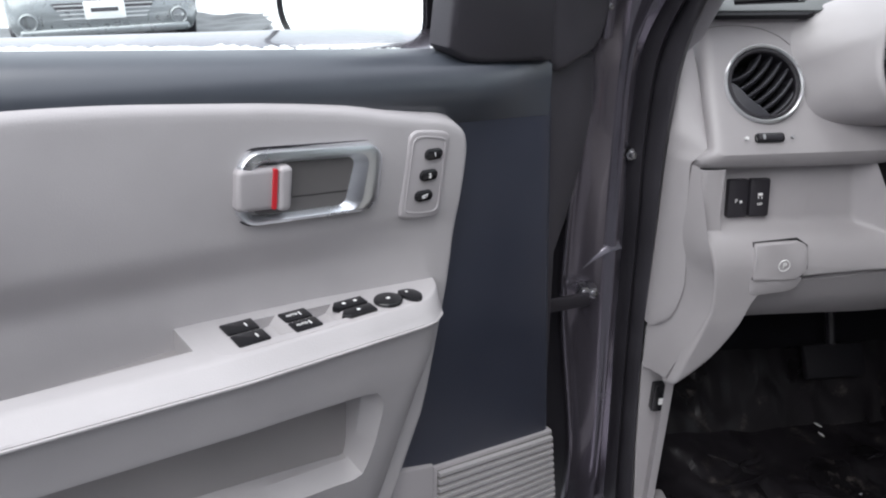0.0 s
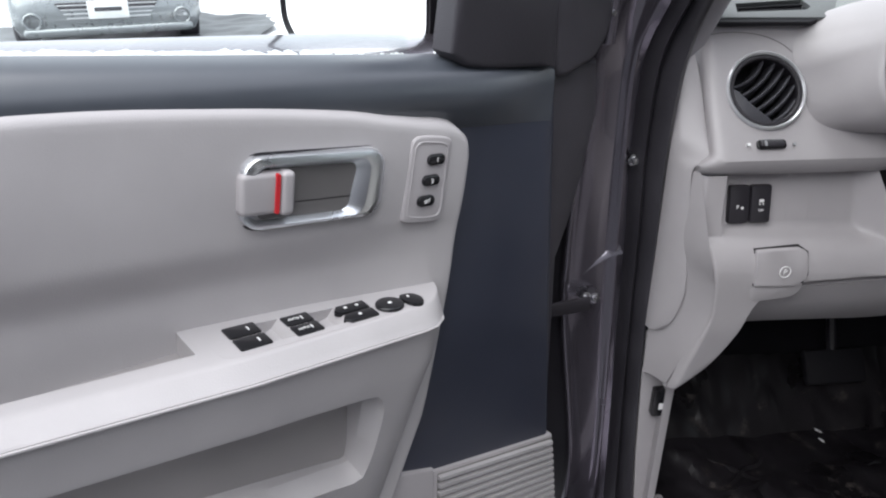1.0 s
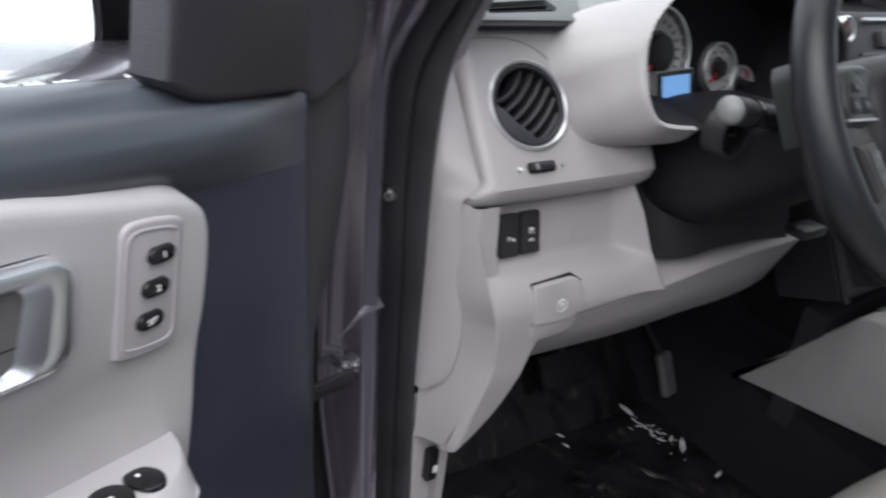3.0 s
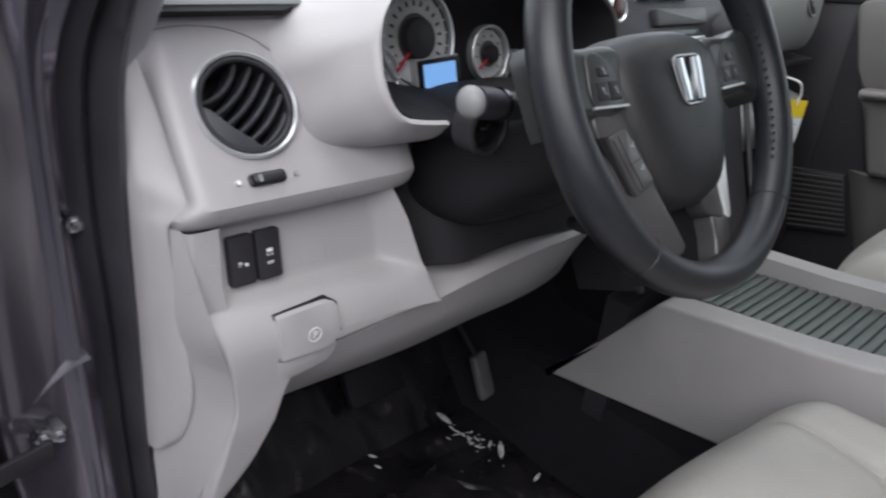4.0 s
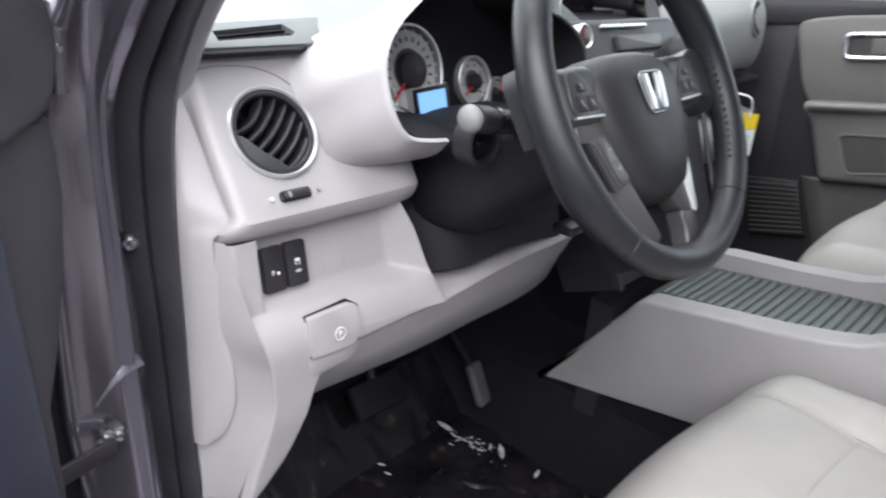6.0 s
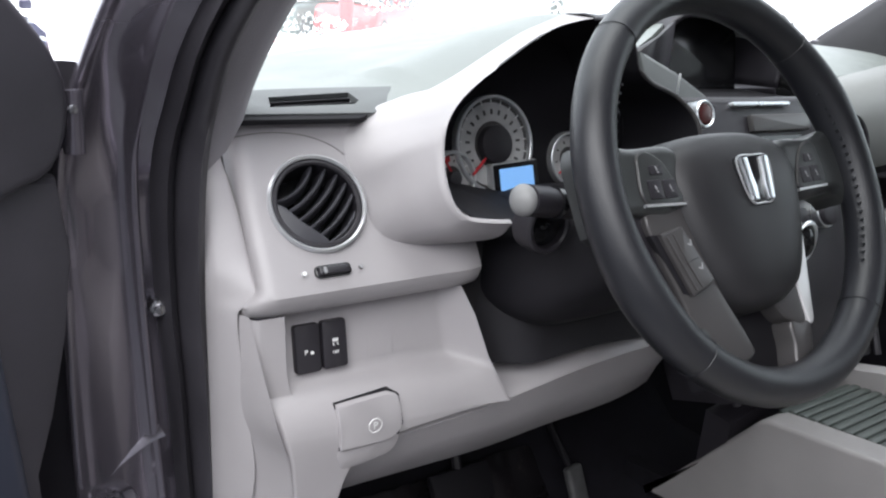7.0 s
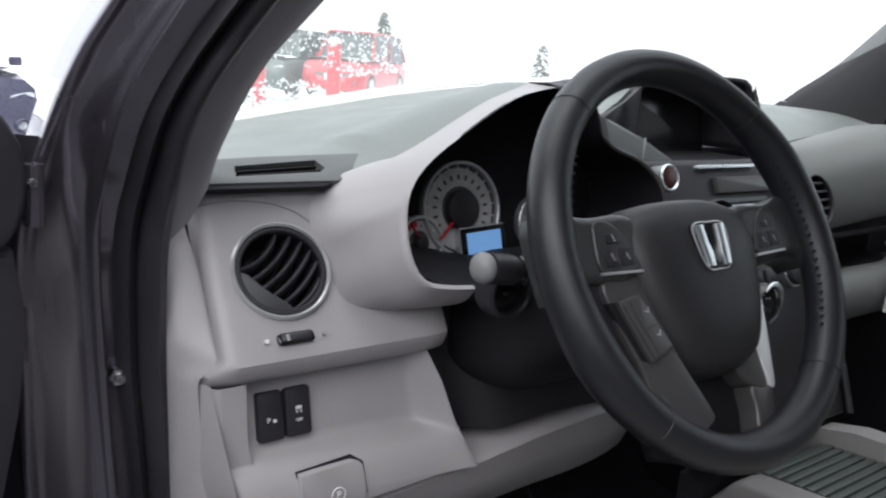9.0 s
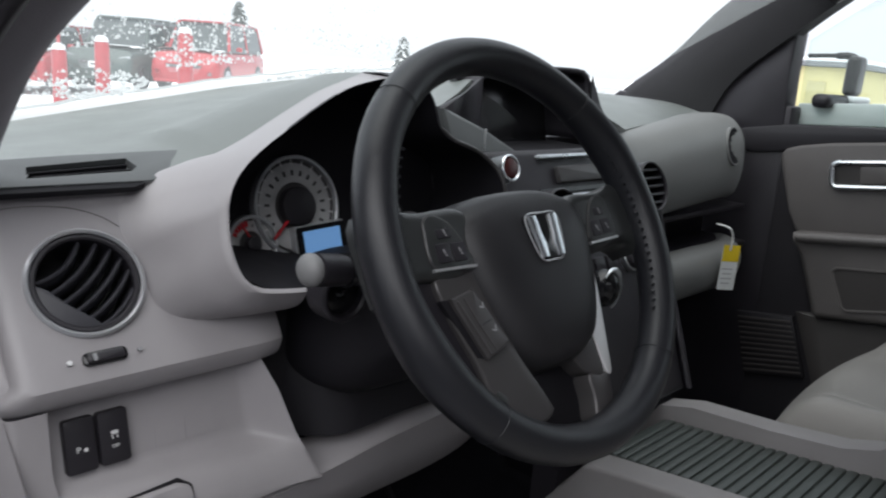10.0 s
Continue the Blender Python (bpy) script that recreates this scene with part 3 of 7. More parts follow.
# thumbwheel under the vent, with two marks
at_face = lambda a, b, w: (-0.682 + a, 0.1795 - 0.80 * w + 0.62 * b, 1.021 + 0.55 * w + 0.78 * b)
part("wheel_slot", slab(rrect(0, 0, 0.034, 0.011, 0.004), at_face, -0.006, 0.0030, 0.001), GLOSSBLACK, dash)
part("thumbwheel", slab(rrect(0, 0, 0.029, 0.008, 0.003), at_face, 0.0, 0.0060, 0.002), BLACK, dash)
part("thumbwheel_mark", slab(rrect(-0.009, 0, 0.003, 0.006, 0.001), at_face, 0.006, 0.0066), SILVER, dash)
for a in (-0.027, 0.027):
    part("mark", slab(disc(a, 0.0, 0.0020, 12), at_face, 0.0, 0.0032), WHITE if a < 0 else DIMPRINT, dash)

# ---- instrument binnacle ----
OPEN = [(-0.368, 0.218, 1.245), (-0.395, 0.216, 1.241), (-0.436, 0.211, 1.230), (-0.50, 0.197, 1.199), (-0.551, 0.184, 1.171), (-0.577, 0.173, 1.145), (-0.586, 0.158, 1.112), (-0.584, 0.146, 1.086), (-0.574, 0.140, 1.072), (-0.553, 0.137, 1.067), (-0.525, 0.136, 1.064)]
BASE = [(-0.372, 0.262, 1.247), (-0.397, 0.258, 1.239), (-0.437, 0.252, 1.226), (-0.478, 0.250, 1.205), (-0.527, 0.249, 1.178), (-0.567, 0.249, 1.159), (-0.595, 0.251, 1.149), (-0.628, 0.252, 1.140), (-0.646, 0.238, 1.116), (-0.636, 0.213, 1.078), (-0.632, 0.196, 1.050), (-0.612, 0.184, 1.036), (-0.575, 0.178, 1.030), (-0.520, 0.176, 1.028)]
oc, bc = spline(OPEN, 44), spline(BASE, 44)
prof_z, prof_y = np.array([p[1] for p in prof])[::-1], np.array([p[0] for p in prof])[::-1]
rings = []
for k in (0.0, 0.12, 0.25, 0.38, 0.5, 0.62, 0.74, 0.84, 0.92, 0.97, 1.0):
    row = []
    for i, (o, b) in enumerate(zip(oc, bc)):
        b = b.copy()
        if b[0] < -0.60 or b[2] < 1.06:
            b[1] = float(np.interp(b[2], prof_z, prof_y)) + 0.0006
        flow = 1.0 + 1.5 * math.exp(-((i - 23) / 8.5) ** 2)          # hollow sweep beside the vent
        belly = max(0.0, (i - 27) / 17.0)                            # rounded underside
        p = b * (1 - k) + o * k
        p[1] = b[1] + (o[1] - b[1]) * (k ** flow if belly <= 0 else 1 - (1 - k) ** (1 + 1.2 * belly))
        lip = max(0.0, (k - 0.9) / 0.1)
        p[1] -= 0.004 * math.sin(math.pi * min(1.0, max(0.0, (k - 0.8) / 0.2)))
        row.append(p)
    rings.append(row)
part("binnacle_shell", loft(rings), LIGHT2, dash, "light grey binnacle shell", sharp=70)
# thin grey trim round the rest of the opening
RT = [(-0.372, 0.214, 1.244), (-0.345, 0.215, 1.243), (-0.322, 0.215, 1.238), (-0.311, 0.213, 1.226), (-0.305, 0.210, 1.210), (-0.300, 0.208, 1.194), (-0.283, 0.205, 1.181), (-0.247, 0.200, 1.168), (-0.226, 0.190, 1.151), (-0.219, 0.180, 1.134), (-0.216, 0.172, 1.10)]
right_top = [(-0.372, 0.262, 1.248), (-0.345, 0.262, 1.247), (-0.320, 0.263, 1.241), (-0.309, 0.266, 1.229), (-0.303, 0.270, 1.213), (-0.298, 0.274, 1.198), (-0.281, 0.278, 1.186), (-0.246, 0.282, 1.173), (-0.224, 0.284, 1.156), (-0.217, 0.285, 1.136), (-0.214, 0.285, 1.10)]
part("opening_trim", tube(spline(RT[5:], 24), [0.0008] + [0.0026] * 22 + [0.0015], 8), GREYPLATE, dash, "satin grey edge of the dial hood")
part("dial_hood", ribbon([RT, bulge(RT, right_top, 0.12, (0.001, 0, 0.003)), bulge(RT, right_top, 0.4, (0.001, 0, 0.004)), right_top], 48), BLACK, dash, "black hood over the dials", solid=-0.002)
# dark visor between the opening and the dials
OUT = [tuple(p) for p in oc[::3]] + [(-0.50, 0.135, 1.055), (-0.45, 0.14, 1.045), (-0.36, 0.145, 1.04), (-0.27, 0.15, 1.05), (-0.224, 0.165, 1.085), (-0.221, 0.181, 1.133), (-0.228, 0.191, 1.150), (-0.249, 0.201, 1.167), (-0.285, 0.206, 1.180), (-0.302, 0.209, 1.193), (-0.307, 0.211, 1.210), (-0.313, 0.214, 1.226), (-0.324, 0.216, 1.237), (-0.346, 0.216, 1.242)]
oo = spline(OUT, 60, True)
mid = np.array([-0.41, 0.0, 1.11])
back = []
for p in oo:
    q = mid + (p - mid) * np.array([0.93, 0, 0.80])
    q[1] = 0.281 + 0.25 * (q[2] - 1.10)
    back.append(q)
part("visor", loft([[tuple(p) for p in oo], [tuple(0.5 * p + 0.5 * q + np.array([0, 0, 0.003])) for p, q in zip(oo, back)], [tuple(q) for q in back]], True), NIGHT, dash)
# bright upper lip over the visor towards the windscreen side
cluster = thing("instrument_cluster", "instrument cluster with ringed dials, red needles and a lit blue display", "gauges")
at_dial = lambda a, b, w: (a, 0.280 - w * 0.97 + 0.25 * (b - 1.10), b + w * 0.22)
part("face_plate", slab([(p[0], p[2]) for p in back], at_dial, -0.01, 0.0), NIGHT, cluster)


def dial(cx, cz, r, inner, nums, needle, span):
    d = part("dial", slab(disc(cx, cz, r, 48), at_dial, 0.001, 0.0036), GREYPLATE, cluster, "grey dial")
    loc = lambda a, b, w: at_dial(cx + a, cz + b, w)
    part("dial_band", ring(loc, 0.90 * r, 0.50 * r, 0.001, 0.0040, edge=0.0003), BEIGE, d)
    part("dial_ring", ring(loc, r + 0.003, r - 0.001, 0.0, 0.010, edge=0.001), SILVER, d)
    part("hub_cap", slab(disc(cx, cz, inner, 32), at_dial, 0.004, 0.014, 0.003), BLACK, d)
    for k in range(nums):
        a = radians(span[0] + (span[1] - span[0]) * k / (nums - 1))
        m = loc(0.74 * r * math.cos(a), 0.74 * r * math.sin(a), 0.0045)
        part("numeral", slab(rrect(cx + 0.70 * r * math.cos(a), cz + 0.70 * r * math.sin(a), 0.11 * r, 0.055 * r, 0.0003, turn=a), at_dial, 0.004, 0.0048), GREYPLATE, d)
        part("tick", slab(rrect(cx + 0.92 * r * math.cos(a), cz + 0.92 * r * math.sin(a), 0.12 * r, 0.02 * r, 0.0003, turn=a), at_dial, 0.004, 0.0048), WHITE, d)
    a = radians(needle)
    mx, mz = cx + 0.62 * r * math.cos(a), cz + 0.62 * r * math.sin(a)
    part("needle", slab(rrect(mx, mz, 0.6 * r, 0.05 * r, 0.0006, turn=a), at_dial, 0.009, 0.011), RED, d)


dial(-0.442, 1.103, 0.050, 0.021, 17, 222, (225, -45))
dial(-0.500, 1.070, 0.026, 0.008, 6, 120, (150, 30))
for a_ in range(100, 160, 12):
    q_ = radians(a_)
    part("red_scale", slab(rrect(-0.500 + 0.021 * math.cos(q_), 1.070 + 0.021 * math.sin(q_), 0.006, 0.0034, 0.0006, turn=q_), at_dial, 0.004, 0.0052), RED, cluster, "red gauge scale mark")
dial(-0.330, 1.082, 0.029, 0.010, 8, 215, (225, -45))
dial(-0.285, 1.062, 0.020, 0.006, 5, 60, (150, 30))
lcd = part("display_bezel", slab(rrect(-0.420, 1.0640, 0.066, 0.040, 0.003, turn=radians(3)), at_dial, 0.004, 0.014, 0.002), SILVER, cluster)
part("display_surround", slab(rrect(-0.4195, 1.0640, 0.063, 0.037, 0.002, turn=radians(3)), at_dial, 0.013, 0.0152), GLOSSBLACK, lcd)
part("display", slab(rrect(-0.4195, 1.0645, 0.048, 0.026, 0.001, turn=radians(3)), at_dial, 0.015, 0.0158), SCREEN, lcd, "lit pale blue display")

# ---- dashboard top ----


def top_front(x):
    """Front edge (y, z) of the dark top at x."""
    xs = [-0.78, -0.74, -0.60, -0.567, -0.527, -0.478, -0.437, -0.397, -0.37, -0.325, -0.295, -0.28, -0.235, -0.20, -0.13, -0.043, 0.0, 0.135, 0.165, 0.22, 0.30, 0.5, 0.7, 0.78]
    ys = [0.265, 0.262, 0.262, 0.251, 0.251, 0.252, 0.254, 0.260, 0.262, 0.263, 0.284, 0.290, 0.292, 0.312, 0.350, 0.405, 0.43, 0.43, 0.34, 0.31, 0.345, 0.37, 0.405, 0.42]
    zs = [1.138, 1.145, 1.148, 1.158, 1.177, 1.204, 1.225, 1.238, 1.248, 1.243, 1.214, 1.210, 1.209, 1.211, 1.226, 1.246, 1.25, 1.25, 1.215, 1.185, 1.172, 1.19, 1.20, 1.185]
    return np.interp(x, xs, ys), np.interp(x, xs, zs)


rows = []
for x in np.linspace(-0.78, 0.78, 140):
    y0, z0 = top_front(x)
    far = 0.80 - 0.17 * (abs(x) / 0.75) ** 2
    row = []
    for k in np.linspace(0, 1, 16):
        y = y0 + (far - y0) * k
        base = back_z(x) + 0.010 * (1 - k)
        z = base + (z0 - base) * (1 - k) ** 2.2 + (0.012 * math.sin(min(k * 9, math.pi)) if k < 0.35 else 0) * (0.25 if x < -0.55 else 1 if x < -0.3 else 0.0)
        row.append((x, y, z))
    rows.append(row)
top_part = part("top", loft(rows), DASHTOP, dash, "dark grey-green dashboard top", sharp=50, solid=-0.008)
# darker strip with the side demister
on_strip = lambda a, b, w: (a, b - 0.29 * w, 1.1500 + 0.303 * (b - 0.26) + 0.957 * w)
strip = part("demister_strip", slab([(-0.752, 0.247), (-0.612, 0.246), (-0.598, 0.252), (-0.555, 0.304), (-0.66, 0.299), (-0.752, 0.291)], on_strip, -0.006, 0.001, 0.001), STRIPGREY, dash, "dark grey strip with a demister slot")
# black plate draws the shadow line under the strip's front edge
part("strip_gap", slab([(-0.752, 0.240), (-0.630, 0.239), (-0.618, 0.245), (-0.62, 0.26), (-0.752, 0.258)], on_strip, -0.006, -0.001, 0.001), NIGHT, strip)
SLOT = [(-0.708, 0.259), (-0.622, 0.264), (-0.614, 0.272), (-0.617, 0.289), (-0.702, 0.279)]
cut(top_part, slab(SLOT, on_strip, -0.03, 0.03))
cut(strip, slab(SLOT, on_strip, -0.03, 0.03))
part("demister_well", slab([(-0.715, 0.252), (-0.612, 0.256), (-0.608, 0.295), (-0.708, 0.288)], on_strip, -0.028, -0.020), NIGHT, strip)
for k, (y0, y1) in enumerate(((0.265, 0.2715), (0.272, 0.2805))):
    part("demister_slat", loft([[on_strip(x, y + d, w) for d, w in ((-0.0008, -0.008), (-0.0006, -0.001), (0.0006, -0.001), (0.0008, -0.008))] for x, y in ((-0.702, y0), (-0.619, y1))], True, True), NIGHT, strip)
for k in range(4):
    part("mark", rbox((-0.68 + 0.025 * k, 0.70, 1.151), (0.012, 0.004, 0.003), 0), BLACK, dash)

# ---- lower driver's panel: recess with two buttons, lip, brake release, knee strip ----
lower = thing("lower_dash_panel", "light grey lower dashboard panel with switch recess and knee pad", "dashboard panel")
RECESS = [(0.203, 0.986), (0.2015, 0.980), (0.197, 0.957), (0.1915, 0.932), (0.1895, 0.9255), (0.1865, 0.9205), (0.180, 0.9170), (0.172, 0.9140), (0.1635, 0.9090), (0.1565, 0.9010), (0.1515, 0.8900), (0.1490, 0.8780)]
rp = spline(RECESS, 44)
CR = [(-0.757, 0.158, 0.935), (-0.746, 0.150, 0.905), (-0.734, 0.149, 0.86), (-0.730, 0.151, 0.82), (-0.737, 0.157, 0.785), (-0.748, 0.167, 0.745), (-0.757, 0.178, 0.703)]
cr_z, cr_x = [p[2] for p in CR][::-1], [p[0] for p in CR][::-1]


def foot(x):
    """Lower edge of the panel at x: a step under the lip, then the leg down the door side."""
    return float(np.interp(x, [-0.757, -0.750, -0.735, -0.712, -0.696, -0.687, -0.680, -0.672, -0.655, -0.612, -0.56, -0.49], [0.703, 0.706, 0.722, 0.750, 0.776, 0.797, 0.822, 0.842, 0.857, 0.862, 0.864, 0.868]))


def column(x, pts, fade):
    """A column of the skin from the recess over the lip down to the foot, its edge rolled under."""
    low = pts[-1][2]
    zf = foot(x)
    col = list(pts)
    y = pts[-1][1]
    for k in np.linspace(0.08, 1, 18):
        z = low + (zf - low) * k
        y = pts[-1][1] + 0.03 * max(0.0, 0.86 - z) + 0.10 * max(0.0, 0.80 - z)
        col.append((x, y, z))
    for dy, dz in ((0.0010, -0.0020), (0.0035, -0.0034), (0.012, -0.0036), (0.06, -0.003)):
        col.append((x, y + dy, zf + dz))
    out = []
    for a, yy, z in col:
        shift = (float(np.interp(z, cr_z, cr_x)) + 0.757) * fade if z < 0.935 else 0.0
        out.append((a + shift, yy, z))
    return out


def upright(x, y, z):
    """The frame left of the recess stands forward of its back; the step between them is rounded."""
    front = 0.1725 + 0.10 * (z - 0.93)
    k = min(1.0, max(0.0, (x + 0.7265) / 0.006))
    k = k * k * (3 - 2 * k)
    return min(y, front + (0.04 * k if k > 0 else 0.0)) if k < 1 else y


rows = []
for x in np.concatenate([np.linspace(-0.757, -0.730, 9), np.linspace(-0.7275, -0.7195, 9), np.linspace(-0.714, -0.565, 18)]):
    slope = -0.010 * max(0.0, (x + 0.735) / 0.18)
    pts = []
    for y, z in rp:
        roll = 0.010 * max(0.0, (-0.749 - x) / 0.008) ** 2
        pts.append((x, upright(x, y, z) + roll, z + slope * min(1.0, max(0.0, (0.955 - z) / 0.03))))
    rows.append(column(x, pts, max(0.0, 1 - (x + 0.757) / 0.06)))
# the slanting wall at the column side widens towards the lip
base_pts = [(y, z) for y, z in rp]
for k in np.linspace(0.0, 1.0, 12):
    pts = []
    for y, z in base_pts:
        low = min(1.0, max(0.0, (0.955 - z) / 0.03))
        inner = -0.5605 + 0.10 * (0.988 - z)
        outer = -0.541 + (0.988 - z) / 0.111 * 0.047
        front = 0.142 + (z - 0.877) * 0.38
        e = 0.5 * k * k / 0.25 if k < 0.25 else 0.5 * 0.25 + (k - 0.25) * (1 - 0.125) / 0.75
        pts.append((inner + (outer - inner) * k, y + (min(y, front) - y) * e, z - 0.010 * low - 0.003 * k * low))
    col = [(a + 0.42 * k * max(0.0, pts[-1][2] - z), y, z) for a, y, z in column(pts[-1][0], pts, 0.0)]
    rows.append(col)
rows.append([(x + 0.0008, y + 0.002, z) for x, y, z in rows[-1]])
rows.append([(x - 0.002, y + 0.008, z) for x, y, z in rows[-1]])
rows.append([(x - 0.003, y + 0.10, z) for x, y, z in rows[-1]])
part("front_panel", loft(rows), LIGHT2, lower, "light grey moulded panel with a recess", sharp=70)
# the cap on the door side ends in a rounded edge along a narrow joint; the leg's side lies behind it
CE = spline([(-0.7575, 0.2450, 1.112), (-0.7515, 0.2270, 1.075), (-0.7480, 0.2050, 1.035), (-0.7476, 0.1890, 1.012), (-0.7505, 0.1860, 1.003), (-0.7590, 0.1875, 0.996), (-0.7635, 0.1885, 0.988), (-0.7625, 0.1860, 0.96), (-0.7600, 0.1825, 0.92), (-0.7570, 0.1785, 0.885), (-0.7540, 0.1750, 0.845), (-0.7565, 0.1780, 0.812), (-0.7620, 0.1850, 0.788), (-0.7700, 0.1960, 0.774)], 90)
CO = [(-0.7815, float(np.interp(z, [0.70, 0.85, 0.97, 1.02, 1.112], [0.206, 0.204, 0.206, 0.213, 0.250])), z) for x, y, z in CE]
cap_rows = []
for p, q in zip(CO, CE):
    p, q = np.array(p), np.array(q)
    bow = np.array([0, -0.0035, 0])
    cap_rows.append([tuple(p + (0, 0.05, 0))] + [tuple(p * (1 - k) + q * k + bow * 4 * k * (1 - k)) for k in (0.0, 0.25, 0.5, 0.75, 0.9)] + [tuple(q + (-0.0006, 0.0001, 0)), tuple(q + (0.0002, 0.0012, 0)), tuple(q + (0.0003, 0.0040, 0)), tuple(q + (-0.001, 0.014, 0))])
part("end_cap", loft(cap_rows), LIGHT2, lower, "light grey end cap", sharp=60)
part("cap_joint", tube([(x + 0.0012, y + 0.0042, z) for x, y, z in CE[4:60]], 0.0016, 6), CUPGREY, lower)
OU = [(-0.781, 0.212, 0.99), (-0.781, 0.2095, 0.92), (-0.781, 0.2085, 0.86), (-0.780, 0.2075, 0.82), (-0.779, 0.2070, 0.785), (-0.777, 0.207, 0.745), (-0.776, 0.208, 0.703)]
LS = [(-0.7555, 0.1835, 0.988)] + [(x + 0.0008, y + 0.0006, z) for x, y, z in CR[1:]]
part("leg_side", ribbon([OU, bulge(OU, LS, 0.35, (0, 0.0035, 0)), bulge(OU, LS, 0.65, (0, 0.0030, 0)), bulge(OU, LS, 0.88, (0, 0.0012, 0)), LS, [(x + 0.003, y + 0.010, z) for x, y, z in LS]], 60), LIGHT2, lower, "light grey side of the panel", sharp=80)
# strip running on under the column
KS = [(-0.705, 0.180, 0.80, 0.770), (-0.67, 0.171, 0.846, 0.784), (-0.58, 0.163, 0.856, 0.788), (-0.49, 0.160, 0.864, 0.788), (-0.40, 0.156, 0.878, 0.796), (-0.33, 0.154, 0.885, 0.799), (-0.27, 0.155, 0.886, 0.804), (-0.228, 0.157, 0.886, 0.816), (-0.205, 0.163, 0.882, 0.848)]
ks = spline(KS, 24)
part("knee_strip", loft([[(x, y + 0.05, zt + 0.004), (x, y + 0.004, zt), (x, y - 0.004, zt - 0.006), (x, y + 0.007, 0.5 * (zt + zb)), (x, y + 0.024, zb - 0.004), (x, y + 0.036, zb - 0.009), (x, y + 0.10, zb - 0.010)] for x, y, zt, zb in ks]), LIGHT2, lower, sharp=50)
part("underside", slab([(-0.71, 0.21), (-0.25, 0.19), (-0.25, 0.62), (-0.71, 0.62)], lambda a, b, w: (a, b, 0.80 + w + 0.08 * (a + 0.7)), 0, 0.01), BLACK, lower)
# two black push buttons with white signs
for k, x in enumerate((-0.700, -0.6735)):
    at_b = lambda a, b, w, x=x: (x + a, 0.192 + 0.22 * b - 0.97 * w, 0.945 + 0.97 * b + 0.22 * w)
    sw = part("push_button", slab(rrect(0, 0, 0.0245, 0.045, 0.003), at_b, -0.006, 0.0055, 0.002), BLACK, lower, "black push button")
    mm = frame_of(at_b(0, -0.004, 0.0058), (1, 0, 0), (0, 0.22, 0.97), (0, -0.97, 0.22))
    if k == 0:
        words("P", 0.0065, mm @ pose(-0.0025, 0.001, 0), WHITE, sw, "symbol")
        part("symbol_wave", slab(rrect(0.0032, -0.0040, 0.0030, 0.0030, 0.0008), at_b, 0.0055, 0.006), WHITE, sw)
    else:
        words("OFF", 0.0038, mm @ pose(0, -0.0035, 0), WHITE, sw, "symbol")
        part("symbol_car", slab(rrect(0, 0.0040, 0.0058, 0.0030, 0.0008), at_b, 0.0055, 0.006), WHITE, sw)
        for a in (-0.0025, 0.0025):
            part("symbol_track", slab(rrect(a * 0.8, 0.0004, 0.0009, 0.0034, 0.0003, turn=0.3), at_b, 0.0055, 0.006), WHITE, sw)
for x in (-0.652, -0.6245, -0.597):
    part("blank_plate", slab(rrect(x + 0.0005, 0.945, 0.0262, 0.046, 0.002), lambda a, b, w: (a, 0.1952 + 0.215 * (b - 0.945) - w, b), -0.004, 0.0004), LIGHT2, lower, smooth=False)

# parking-brake release
brake = thing("brake_release", "grey plastic parking brake release handle marked with a P", "handle")
at_br = lambda a, b, w: (-0.654 + a, float(np.interp(0.880 + b, [0.83, 0.858, 0.868, 0.878, 0.890, 0.901, 0.909], [0.1500, 0.1492, 0.1490, 0.1492, 0.1515, 0.1565, 0.1635])) - w, 0.880 + b)
BR = [(-0.033, 0.022), (0.022, 0.023), (0.030, 0.018), (0.033, -0.012), (0.026, -0.022), (-0.030, -0.022)]
part("pocket", slab([(-0.0342, 0.0227), (0.0228, 0.0238), (0.0316, 0.0184), (0.0345, -0.010), (0.030, -0.020), (-0.032, -0.021)], at_br, -0.012, 0.0009), NIGHT, brake)
part("handle", slab(spline(BR, 60, True) * 0.15 + np.array([p for a, b in zip(BR, BR[1:] + BR[:1]) for p in np.linspace(a, b, 10, endpoint=False)]) * 0.85, at_br, -0.01, 0.0036, 0.0018, 3), LIGHT2, brake)
part("lower_scoop", slab(spline([(-0.031, -0.021), (0.0, -0.0205), (0.028, -0.0195), (0.030, -0.026), (0.022, -0.037), (0.0, -0.041), (-0.026, -0.042), (-0.031, -0.036)], 40, True), at_br, -0.012, 0.0005, 0.0004, 2), LIGHT2, brake, "scooped finger space")
mm = frame_of(at_br(0.003, -0.003, 0.0039), (1, 0, 0), (0, 0.06, 1), (0, -1, 0.06))
words("P", 0.010, mm, WHITE, brake, "symbol")
loc = lambda a, b, w: at_br(0.003 + a, -0.003 + b, w)
part("symbol_ring", ring(loc, 0.0072, 0.0062, 0.0034, 0.0041, 28, 0.0001), WHITE, brake)


